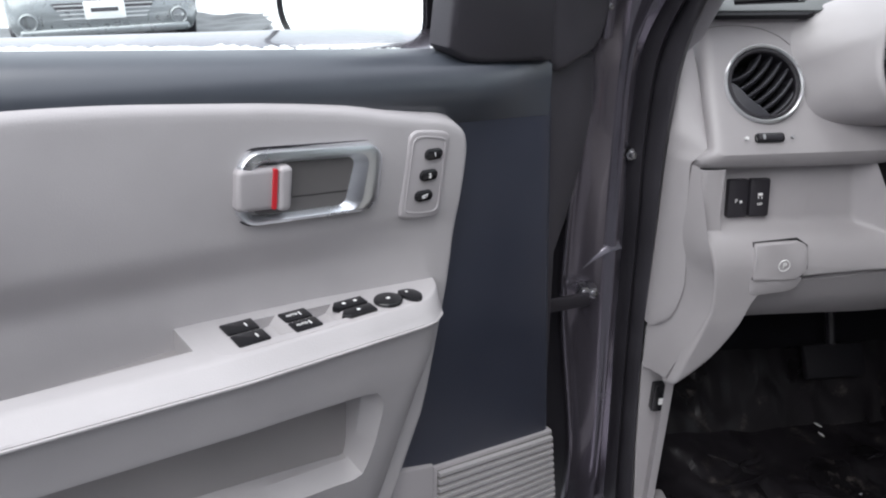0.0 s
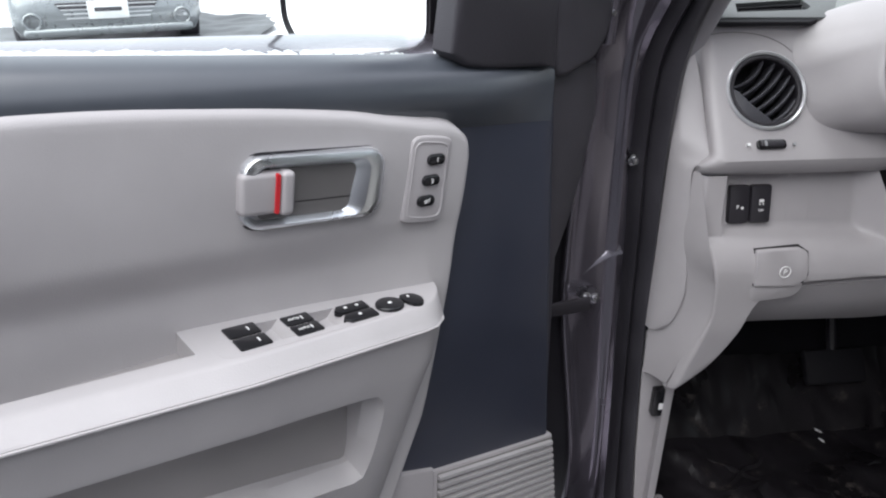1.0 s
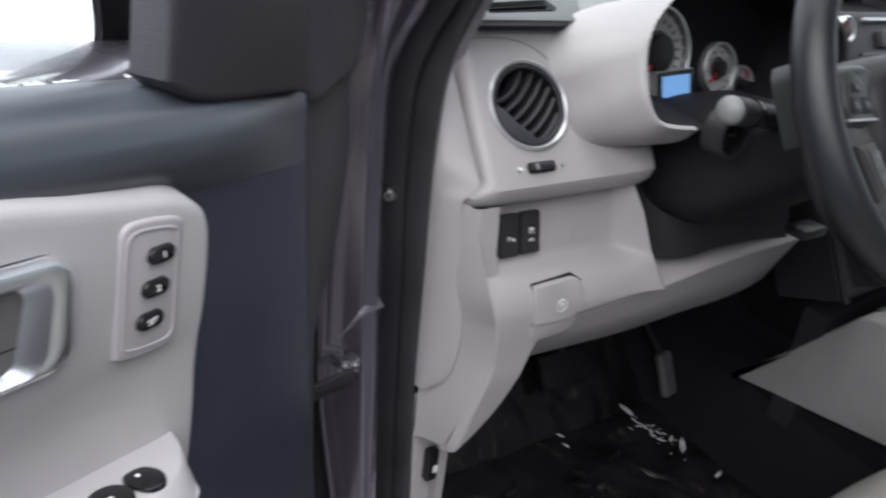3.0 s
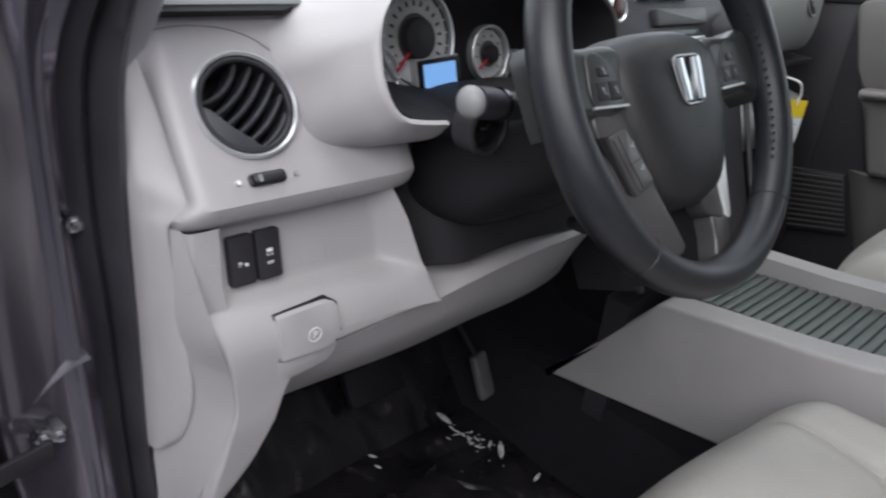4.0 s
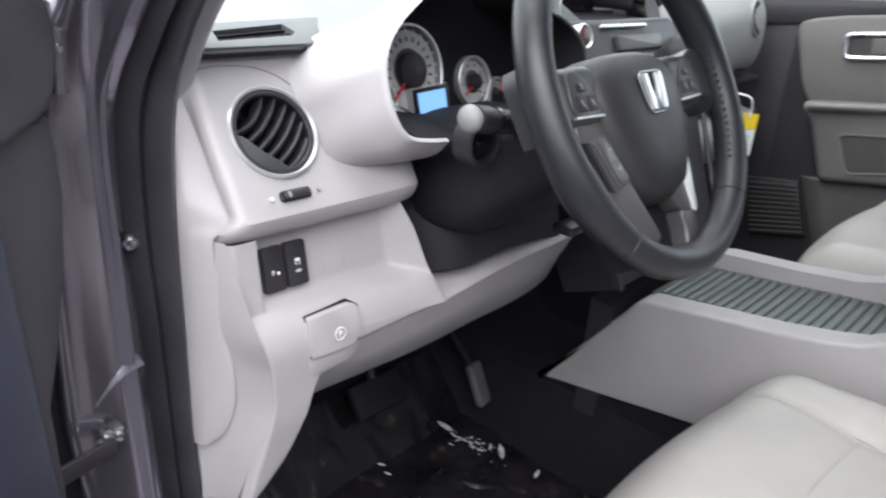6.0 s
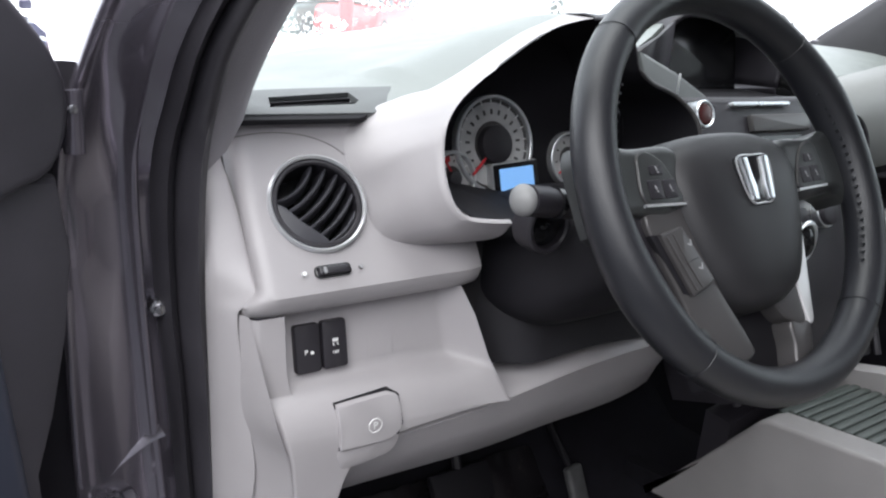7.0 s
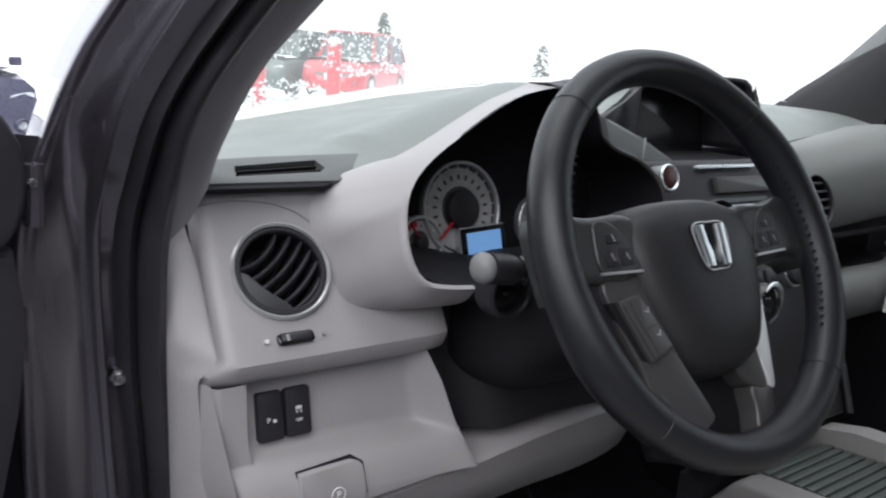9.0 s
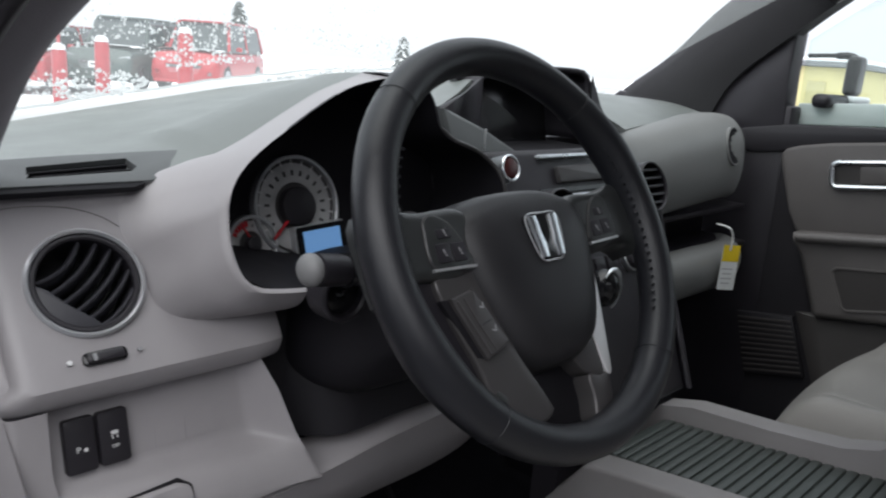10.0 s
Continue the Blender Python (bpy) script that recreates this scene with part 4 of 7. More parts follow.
# ---- steering wheel ----
WC = Vector((-0.38, 0.0, 1.12))
WN = Vector((0, -0.869, 0.494)).normalized()
WU = Vector((0, 0.494, 0.869)).normalized()
wheel = thing("steering_wheel", "black leather-wrapped steering wheel with silver spokes and control pods", "steering wheel", m=frame_of(WC, (1, 0, 0), WU, WN))
RO, RT_ = 0.1735, 0.0165
n = 96
rim_rings = []
for k in range(n):
    a = 2 * math.pi * k / n
    thick = RT_ * (1.0 + 0.10 * math.exp(-((abs(math.degrees(a) % 180 - 0) - 25) / 14) ** 2) * (1 if a < math.pi / 2 or a > 3 * math.pi / 2 else 1))
    c = (RO * math.cos(a), RO * math.sin(a), 0.0)
    rim_rings.append([((RO + thick * math.cos(q)) * math.cos(a), (RO + thick * math.cos(q)) * math.sin(a), 1.12 * thick * math.sin(q)) for q in np.linspace(0, 2 * math.pi, 16, endpoint=False)])
rim_rings.append(rim_rings[0])
b = loft(rim_rings, True)
bmesh.ops.remove_doubles(b, verts=b.verts, dist=1e-6)
rim = part("rim", b, RIM, wheel, "black leather rim")
for deg in (133, 47, -48, -132):
    a = radians(deg)
    ringp = [((RO + 0.0170 * math.cos(q)) * math.cos(a), (RO + 0.0170 * math.cos(q)) * math.sin(a), 0.0188 * math.sin(q)) for q in np.linspace(0, 2 * math.pi, 20, endpoint=False)]
    part("seam", tube(ringp, 0.0004, 5, True), RIM, rim)
# stitches along the inner side of the grips
for side in (0, 180):
    for k in range(22):
        a = radians(side - 33 + 3.0 * k)
        c0 = np.array([(RO - 0.0155) * math.cos(a), (RO - 0.0155) * math.sin(a), 0.007])
        part("stitch", rbox(tuple(c0), (0.0056, 0.0020, 0.0022), 0, m=pose(0, 0, 0, 0, 0, math.degrees(a) + 25)), RIM, rim)
# airbag pad, domed
PADO = [(0, 0.052), (0.045, 0.049), (0.076, 0.037), (0.087, 0.012), (0.083, -0.018), (0.074, -0.050), (0.060, -0.080), (0.045, -0.098), (0.024, -0.107), (0, -0.110), (-0.026, -0.108), (-0.048, -0.099), (-0.064, -0.082), (-0.077, -0.052), (-0.086, -0.020), (-0.090, 0.012), (-0.078, 0.037), (-0.045, 0.049)]
po = spline(PADO, 64, True)
rings = []
for s, w in ((1.03, -0.045), (1.0, -0.024), (0.97, -0.012), (0.90, -0.003), (0.78, 0.003), (0.6, 0.007), (0.4, 0.009), (0.2, 0.010)):
    rings.append([(x * s, -0.03 + (y + 0.03) * s, w) for x, y in po])
b = loft(rings, True)
b.faces.new(list(b.verts)[-64:])
hub = part("airbag_pad", b, HUB, wheel, "charcoal airbag pad")
# badge: a framed upright shape in chrome, no lettering
at_w = lambda a, b, w: (a, b, w)
BADGE = spline([(-0.020, 0.020), (0, 0.0215), (0.020, 0.020), (0.0215, 0.004), (0.015, -0.018), (0, -0.0205), (-0.015, -0.018), (-0.0215, 0.004)], 40, True)
badge = part("badge", slab(BADGE, at_w, 0.006, 0.0115, 0.001), GLOSSBLACK, hub, "chrome badge")
part("badge_frame", tube([(x, y, 0.0114) for x, y in BADGE], 0.0009, 6, True), SILVER, badge)
for sx in (-1, 1):
    part("badge_bar", slab([(sx * 0.0095, 0.0195), (sx * 0.0190, 0.0195), (sx * 0.0150, -0.0175), (sx * 0.0070, -0.0175), (sx * 0.0060, -0.006), (sx * 0.0085, 0.004)], at_w, 0.011, 0.0140, 0.0008), CHROME, badge)
at_p = lambda a, b, w: (a, b, w + 0.0065)
# arms from pad to rim, arched control pods with three buttons, and a thin silver line under each
for sx in (-1, 1):
    ARM = [(sx * 0.070, 0.036), (sx * 0.125, 0.040), (sx * 0.165, 0.046), (sx * 0.168, 0.0), (sx * 0.163, -0.030), (sx * 0.143, -0.016), (sx * 0.085, -0.016)]
    part("spoke", slab(spline(ARM, 30, True), at_w, -0.040, -0.0045, 0.010, 5), SHOULDER, wheel)
    POD = spline([(sx * 0.1245, 0.024), (sx * 0.1215, 0.0315), (sx * 0.1135, 0.0345), (sx * 0.104, 0.0315), (sx * 0.095, 0.0245), (sx * 0.086, 0.0080), (sx * 0.0825, -0.0085), (sx * 0.1235, -0.0068)], 44, True)
    pod = part("control_pod", slab(POD, at_p, -0.02, -0.0090, 0.0016, 3), SHOULDER, wheel, "dark arched control pod")
    part("pod_edge", tube([at_p(a, b, -0.0104) for a, b in POD], 0.0007, 6, True), GREYPLATE, pod)
    part("trim_line", slab([(sx * 0.0795, -0.0096), (sx * 0.1262, -0.0080), (sx * 0.1262, -0.0104), (sx * 0.0795, -0.0122)], at_p, -0.02, -0.0085, 0.0006), SILVER, pod, "thin silver line")
    for bx, by, bw, bh in ((0.0945, 0.0025, 0.0150, 0.0155), (0.1115, 0.0030, 0.0150, 0.0155), (0.1060, 0.0185, 0.0150, 0.0080)):
        bt = part("button", slab(rrect(sx * bx, by, bw, bh, 0.0018), at_p, -0.012, -0.0078, 0.0009, 2), BLACK, pod, "black rubber button")
        part("button_mark", slab(rrect(sx * bx, by + 0.0012, 0.0014, 0.0040, 0.0005, turn=0.3), at_p, -0.0079, -0.0075), DIMPRINT, bt)
        part("button_mark", slab(rrect(sx * bx + 0.0012, by - 0.0020, 0.0024, 0.0011, 0.0004), at_p, -0.0079, -0.0075), DIMPRINT, bt)
# lower left spoke: a grey face with a raised rocker, a dark slot along its outer edge and a black well beside the rim
well = part("spoke_well", slab(spline([(-0.150, -0.022), (-0.120, -0.014), (-0.112, -0.060), (-0.094, -0.100), (-0.092, -0.132), (-0.122, -0.108), (-0.146, -0.070)], 36, True), at_w, -0.035, -0.013, 0.003), BLACK, wheel, "black well beside the spoke")
for a, b in ((-0.1335, -0.0555), (-0.1275, -0.0690)):
    part("well_mark", slab(rrect(a, b, 0.0026, 0.0016, 0.0005, turn=0.5), at_w, -0.0131, -0.0126), DIMPRINT, well)
    part("well_mark", slab(rrect(a + 0.0012, b + 0.0026, 0.0010, 0.0030, 0.0004, turn=0.5), at_w, -0.0131, -0.0126), DIMPRINT, well)
leg = part("lower_spoke", slab(spline([(-0.124, -0.0165), (-0.100, -0.0150), (-0.076, -0.0150), (-0.068, -0.050), (-0.056, -0.088), (-0.038, -0.128), (-0.036, -0.142), (-0.060, -0.146), (-0.086, -0.132), (-0.100, -0.112), (-0.106, -0.086), (-0.118, -0.050)], 60, True), at_w, -0.035, -0.0075, 0.003, 3), GREYPLATE, wheel, "dark satin grey lower spoke")
part("slot", slab([(-0.1250, -0.0320), (-0.1165, -0.0325), (-0.0965, -0.0835), (-0.1040, -0.0810)], at_w, -0.012, -0.0068, 0.0003), NIGHT, leg)
rocker = part("rocker_switch", slab(spline([(-0.1165, -0.0350), (-0.1150, -0.0325), (-0.094, -0.0293), (-0.0905, -0.0310), (-0.0695, -0.0715), (-0.0698, -0.0755), (-0.0755, -0.0790), (-0.0945, -0.0838), (-0.0980, -0.0820), (-0.1075, -0.0585)], 60, True), at_w, -0.012, -0.0025, 0.0018, 3), GREYPLATE, leg, "raised grey rocker switch")
part("ridge", tube([(-0.1125, -0.0355, -0.0026), (-0.1035, -0.0580, -0.0020), (-0.0935, -0.0805, -0.0026)], 0.0014, 8), GREYPLATE, rocker, "bright edge")
part("ridge", tube([(-0.1045, -0.0340, -0.0027), (-0.0965, -0.0570, -0.0022), (-0.0860, -0.0790, -0.0027)], 0.0010, 8), GREYPLATE, rocker, "bright edge")
part("split_line", slab([(-0.0975, -0.0580), (-0.0805, -0.0545), (-0.0803, -0.0553), (-0.0973, -0.0589)], at_w, -0.0026, -0.0022), BLACK, rocker)
for a, b in ((-0.0885, -0.0440), (-0.0820, -0.0640)):
    part("rocker_mark", slab(rrect(a, b, 0.0052, 0.0013, 0.0005, turn=-0.3), at_w, -0.0026, -0.0021), DIMPRINT, rocker)
    part("rocker_mark", slab(rrect(a + 0.0022, b + 0.0020, 0.0013, 0.0040, 0.0005, turn=-0.3), at_w, -0.0026, -0.0021), DIMPRINT, rocker)
part("screw_cap", slab(rrect(-0.0915, -0.1160, 0.012, 0.007, 0.003, turn=-0.8), at_w, -0.012, -0.0060, 0.001), SHOULDER, leg)
# lower right spoke: a grey leg in two pieces beside the bright blade
part("lower_spoke", slab(spline([(0.012, -0.094), (0.040, -0.080), (0.058, -0.076), (0.056, -0.128), (0.032, -0.1238), (0.020, -0.110)], 40, True), at_w, -0.040, -0.0150, 0.003, 3), GREYPLATE, wheel, "dark satin grey lower spoke")
part("spoke_foot", slab(spline([(0.032, -0.1252), (0.0465, -0.1280), (0.0605, -0.1290), (0.056, -0.150), (0.046, -0.162), (0.026, -0.165), (0.030, -0.145)], 36, True), at_w, -0.040, -0.0142, 0.003, 3), GREYPLATE, wheel, "dark grey spoke foot")
part("silver_spoke_trim", slab(spline([(0.0830, -0.0060), (0.0862, -0.0060), (0.0845, -0.040), (0.0775, -0.075), (0.0690, -0.110), (0.0640, -0.1290), (0.0565, -0.1285), (0.0540, -0.100), (0.0535, -0.080), (0.0640, -0.070), (0.0745, -0.054), (0.0800, -0.030)], 60, True), at_w, -0.030, -0.0130, 0.0014, 3), BLADE, wheel, "bright silver spoke trim")
# black plate added across the opening below the pad, standing for its shade
part("opening_blackout", slab([(-0.080, -0.085), (0.075, -0.085), (0.062, -0.165), (0.0, -0.172), (-0.062, -0.165)], at_w, -0.06, -0.034, 0.004), NIGHT, wheel)

# ---- steering column ----
column = thing("steering_column", "black plastic steering column shroud", "steering column")
CS = [(0.045, 0.078, 0.050, 1.068), (0.08, 0.095, 0.060, 1.048), (0.12, 0.105, 0.068, 1.022), (0.16, 0.110, 0.07, 1.00), (0.24, 0.115, 0.075, 0.99)]
rings = []
for y, hw, hh, zc in CS:
    rings.append([(-0.38 + hw * math.copysign(abs(math.cos(a)) ** 0.6, math.cos(a)), y, zc + hh * math.copysign(abs(math.sin(a)) ** 0.6, math.sin(a))) for a in np.linspace(0, 2 * math.pi, 36, endpoint=False)])
part("shroud", loft(rings, True, True), COLUMN, column)
part("surround", slab([(-0.56, 1.040), (-0.25, 1.045), (-0.22, 0.98), (-0.235, 0.87), (-0.52, 0.86), (-0.56, 0.965)], lambda a, b, w: (a, 0.225 - w, b), -0.02, 0.012, 0.006), COLUMN, column)
part("lower_cover", loft([[(-0.50 + 0.25 * t, 0.158 + 0.03 * k + 0.05 * max(0.0, 1 - t / 0.25) ** 2, 0.885 + 0.14 * k + 0.01 * math.sin(math.pi * t)) for k in (0, 0.3, 0.6, 1)] for t in np.linspace(0, 1, 16)]), COLUMN, column)
part("adjust_lever", rbox((-0.30, 0.11, 0.925), (0.05, 0.03, 0.014), 0.005), BLACK, column)
stalk = thing("indicator_stalk", "black indicator stalk with a grey knob", "lever")
part("arm", tube(spline([(-0.46, 0.085, 1.085), (-0.50, 0.082, 1.089), (-0.535, 0.077, 1.096), (-0.562, 0.073, 1.101)], 14), [0.0115] * 5 + [0.0125] * 5 + [0.0135] * 4, 16), BLACK, stalk)
kb = bmesh.new()
bmesh.ops.create_uvsphere(kb, u_segments=24, v_segments=14, radius=0.0135)
bmesh.ops.scale(kb, vec=(0.75, 1, 1), verts=kb.verts)
bmesh.ops.translate(kb, vec=(-0.566, 0.0725, 1.1015), verts=kb.verts)
part("knob", kb, mat("grey_knob", (0.22, 0.22, 0.223), 0.5), stalk, "grey end knob")
part("collar", tube([(-0.524, 0.079, 1.094), (-0.530, 0.078, 1.095)], 0.0142, 16), GLOSSBLACK, stalk)
at_ig = lambda a, b, w: (-0.512 + a, 0.098 - w, 1.066 + b)
ign = thing("column_ring", "round black ring on the steering column", "bezel")
part("ring", ring(at_ig, 0.025, 0.019, -0.02, 0.004, 36, 0.002), BLACK, ign)
part("core", slab(disc(0, 0, 0.0195, 32), at_ig, -0.02, -0.004, 0.002), GLOSSBLACK, ign)
part("slit", slab(rrect(0, 0, 0.010, 0.004, 0.001), at_ig, -0.004, -0.002), STEEL, ign)

# ---- centre stack ----
stack = thing("centre_stack", "dark centre stack with silver strips and a hooded screen", "control panel")


def at_stack(a, b, w):
    """a across, b up the sloping face from the console, w out of it."""
    return (a, 0.095 + 0.41 * b - 0.92 * w, 0.80 + 0.90 * b + 0.39 * w)


FACE = [(-0.165, 0.0), (0.165, 0.0), (0.185, 0.15), (0.21, 0.30), (0.215, 0.36), (0.16, 0.40), (-0.20, 0.40), (-0.225, 0.34), (-0.19, 0.2)]
part("face", slab(FACE, at_stack, -0.10, 0.0, 0.012, 3), BLACK, stack)
for sx in (-1, 1):
    part("edge_trim", tube([at_stack(*p) for p in spline([(sx * 0.168, 0.0, 0.004), (sx * 0.188, 0.15, 0.004), (sx * 0.210, 0.29, 0.004)], 14)], 0.005, 8), BLACK, stack)
for z0, h, x0, x1 in ((0.385, 0.006, -0.070, 0.06), (0.358, 0.024, -0.035, 0.10), (0.326, 0.006, -0.030, 0.09), (0.306, 0.008, -0.02, 0.11)):
    part("silver_strip", slab(rrect((x0 + x1) / 2, z0, x1 - x0, h, 0.002), at_stack, 0, 0.008, 0.002), GREYPLATE if h > 0.02 else CHROME, stack, "brushed silver control strip")
part("disc_slot", slab(rrect(0.0, 0.336, 0.16, 0.006, 0.001), at_stack, 0, 0.004), GLOSSBLACK, stack)
for k in range(6):
    x = -0.10 + 0.04 * k
    bt = part("button", slab(rrect(x, 0.272, 0.034, 0.018, 0.003), at_stack, 0, 0.007, 0.002), BLACK, stack)
    part("button_mark", slab(rrect(x, 0.272, 0.010, 0.003, 0.0006), at_stack, 0.007, 0.0076), WHITE, stack)
for x in (-0.095, 0.095):
    kn = lambda a, b, w, x=x: at_stack(x + a, 0.222 + b, w)
    part("knob", slab(disc(0, 0, 0.019, 28), kn, 0, 0.018, 0.004), BLACK, stack)
    part("knob_ring", ring(kn, 0.022, 0.0185, 0, 0.010, 32, 0.001), CHROME, stack)
for k in range(4):
    part("button", slab(rrect(-0.045 + 0.03 * k, 0.222, 0.024, 0.02, 0.003), at_stack, 0, 0.006, 0.002), BLACK, stack)
# round knob button with bright ring by the binnacle
at_st = lambda a, b, w: (-0.163 + a, 0.221 + 0.3 * b - 0.95 * w, 1.141 + 0.95 * b + 0.3 * w)
sb = part("start_button", slab(disc(0, 0, 0.0135, 28), at_st, -0.02, 0.006, 0.003), mat("dark_red_button", (0.06, 0.012, 0.012), 0.35), stack, "dark red button")
part("bright_ring", ring(at_st, 0.0175, 0.0140, -0.02, 0.006, 36, 0.0015), CHROME, sb)
part("left_cheek", slab([(-0.238, 1.210), (-0.218, 1.207), (-0.157, 1.186), (-0.07, 1.147), (-0.03, 1.127), (-0.03, 1.075), (-0.19, 1.085), (-0.221, 1.15)], lambda a, b, w: (a, 0.262 + 0.10 * (a + 0.16) - w + 0.25 * (b - 1.14), b), -0.03, 0.0, 0.006, 3), STRIPGREY, stack, "dark grey stack panel")
part("cheek_seam", rbox((-0.163, 0.2645, 1.172), (0.0015, 0.003, 0.028), 0.0005), SILVER, stack)
for cx, cz, rr_ in ((-0.075, 1.074, 0.036), (0.163, 1.100, 0.036)):
    at_cv = lambda a, b, w, cx=cx, cz=cz: (cx + a, 0.205 + 0.35 * b - 0.93 * w + 0.35 * (cz - 1.1), cz + 0.93 * b + 0.35 * w)
    v = part("air_vent", ring(at_cv, rr_ + 0.004, rr_, -0.03, 0.010, 36, 0.002), BLACK, stack, "round black air vent")
    part("back", slab(disc(0, 0, rr_, 28), at_cv, -0.03, -0.02), GLOSSBLACK, v)
    for k in range(-2, 3):
        hw = math.sqrt(rr_ ** 2 - (k * rr_ * 0.36) ** 2)
        part("slat", slab(rrect(0, k * rr_ * 0.36, 2 * hw, 0.004, 0.001), at_cv, -0.012, 0.006, 0.001), BLACK, v)
# screen recess under a hood
def hood_rim(s):
    """Outline of the hood over the screen, shrinking towards the glass."""
    out = []
    for x, z in spline([(-0.062, 1.232), (-0.045, 1.252), (-0.02, 1.264), (0.05, 1.270), (0.118, 1.271), (0.138, 1.266), (0.148, 1.252), (0.150, 1.225), (0.151, 1.16)], 26):
        front = 0.385 - 0.30 * (x + 0.05)
        out.append((x, front + (0.66 - front) * s, z - 0.030 * s ** 2))
    return out


hood = part("screen_hood", loft([hood_rim(s) for s in (0, 0.02, 0.1, 0.3, 0.6, 1.0)]), BLACK, stack, "black hood over the screen", solid=-0.008, sharp=50)
part("hood_side", loft([[(0.146, 0.322, 1.262), (0.150, 0.322, 1.225), (0.152, 0.300, 1.165), (0.150, 0.262, 1.10)], [(0.176, 0.345, 1.250), (0.190, 0.330, 1.215), (0.196, 0.300, 1.165), (0.196, 0.268, 1.10)], [(0.205, 0.385, 1.236), (0.225, 0.362, 1.206), (0.222, 0.335, 1.165), (0.216, 0.300, 1.10)], [(0.225, 0.62, 1.228), (0.262, 0.46, 1.200), (0.245, 0.40, 1.165), (0.235, 0.36, 1.10)]]), BLACK, hood, sharp=60)
part("hood_cheek", loft([[(-0.232, 0.280, 1.10), (-0.13, 0.335, 1.09), (-0.043, 0.385, 1.09)], [(-0.230, 0.281, 1.207), (-0.13, 0.335, 1.228), (-0.043, 0.385, 1.249)], [(-0.228, 0.30, 1.206), (-0.12, 0.35, 1.226), (-0.035, 0.40, 1.248)]]), BLACK, hood, solid=-0.006)
part("screen", slab(rrect(0.035, 1.20, 0.21, 0.11, 0.006), lambda a, b, w: (a, 0.41 + 0.2 * (b - 1.2) - w, b), -0.01, 0.004, 0.002), GLOSSBLACK, stack, "dark screen, switched off")
part("screen_floor", slab([(-0.20, 0.27), (0.15, 0.255), (0.15, 0.46), (-0.05, 0.46)], lambda a, b, w: (a, b, 1.150 + w), -0.01, 0.0), NIGHT, stack)
# gear lever low in the stack
lever = thing("gear_lever", "black gear lever with a chrome collar", "lever")
part("gate", slab(rrect(-0.085, 0.165, 0.07, 0.15, 0.01), at_stack, 0, 0.006, 0.003), GLOSSBLACK, lever)
part("stem", tube([at_stack(-0.085, 0.185, 0.0), at_stack(-0.085, 0.190, 0.05)], 0.008, 12), CHROME, lever)
kb = bmesh.new()
bmesh.ops.create_uvsphere(kb, u_segments=24, v_segments=16, radius=0.021)
bmesh.ops.scale(kb, vec=(0.85, 1.1, 1.2), verts=kb.verts)
bmesh.ops.translate(kb, vec=at_stack(-0.085, 0.193, 0.068), verts=kb.verts)
knob = part("knob", kb, GLOSSBLACK, lever)
part("knob_trim", tube([tuple(Vector(at_stack(-0.085, 0.193, 0.068)) + Vector((0.0195 * math.cos(a), -0.012, 0.0265 * math.sin(a)))) for a in np.linspace(-1.2, 2.4, 22)], [0.0012 + 0.0030 * math.sin(math.pi * k / 21) for k in range(22)], 8), CHROME, knob, "bright chrome trim")
part("collar", tube([at_stack(-0.085, 0.189, 0.038), at_stack(-0.085, 0.190, 0.046)], 0.014, 16), CHROME, lever)
part("gate_trim", tube([at_stack(-0.066 - 0.010 * k, 0.140 - 0.012 * k, 0.010) for k in range(4)], 0.0030, 8), CHROME, lever, "chrome gate edge")
part("gate_trim", tube([at_stack(-0.070 - 0.008 * k, 0.118 - 0.014 * k, 0.010) for k in range(3)], 0.0036, 8), CHROME, lever, "chrome gate edge")

# ---- passenger side of the dashboard ----
pdash = thing("passenger_dash_panel", "light grey passenger dashboard panel with a round corner vent", "dashboard panel")
PD = [(0.385, 1.168), (0.35, 1.170), (0.318, 1.160), (0.292, 1.128), (0.283, 1.08), (0.288, 1.035), (0.300, 1.012), (0.33, 1.005)]
pp = spline(PD, 20)
rows = []
for x in np.linspace(0.205, 0.745, 36):
    k = max(0.0, (x - 0.66) / 0.105)
    j = max(0.0, (0.24 - x) / 0.04)
    lift = min(1.0, max(0.0, (x - 0.30) / 0.32))
    rows.append([(x, y + 0.07 * k ** 2 + 0.02 * j ** 2, z + (0.022 + 0.012 * (z > 1.1)) * lift - 0.02 * k ** 2 * (z > 1.1)) for y, z in pp])
part("pad", loft(rows), SHADEDLIGHT, pdash, sharp=60, solid=-0.01)
pvn = Vector((0.10, -0.97, 0.22)).normalized()
pvx = Vector((0, 0, 1)).cross(pvn).normalized()
pvu = pvn.cross(pvx)
at_pv = lambda a, b, w: tuple(Vector((0.632, 0.291, 1.142)) + pvx * a + pvu * b + pvn * w)
v = part("air_vent", ring(at_pv, 0.040, 0.036, -0.03, 0.003, 36, 0.001), SHADEDLIGHT, pdash, "round corner vent")
part("back", slab(disc(0, 0, 0.0365, 28), at_pv, -0.01, 0.0022), NIGHT, v)
for k in range(-2, 3):
    hw = math.sqrt(0.0355 ** 2 - (k * 0.012) ** 2)
    part("slat", slab(rrect(0, k * 0.012, 2 * hw, 0.003, 0.001), at_pv, 0.001, 0.0028, 0.0008), NIGHT, v)
part("shelf_recess", rbox((0.48, 0.40, 0.965), (0.56, 0.02, 0.10), 0.004), BLACK, pdash)
part("shelf", rbox((0.48, 0.345, 0.925), (0.56, 0.12, 0.012), 0.004), BLACK, pdash)
part("shelf_top", rbox((0.48, 0.35, 1.005), (0.56, 0.10, 0.012), 0.004), BLACK, pdash)
glove = thing("glove_box", "light grey glove box door under an open shelf", "glove box")
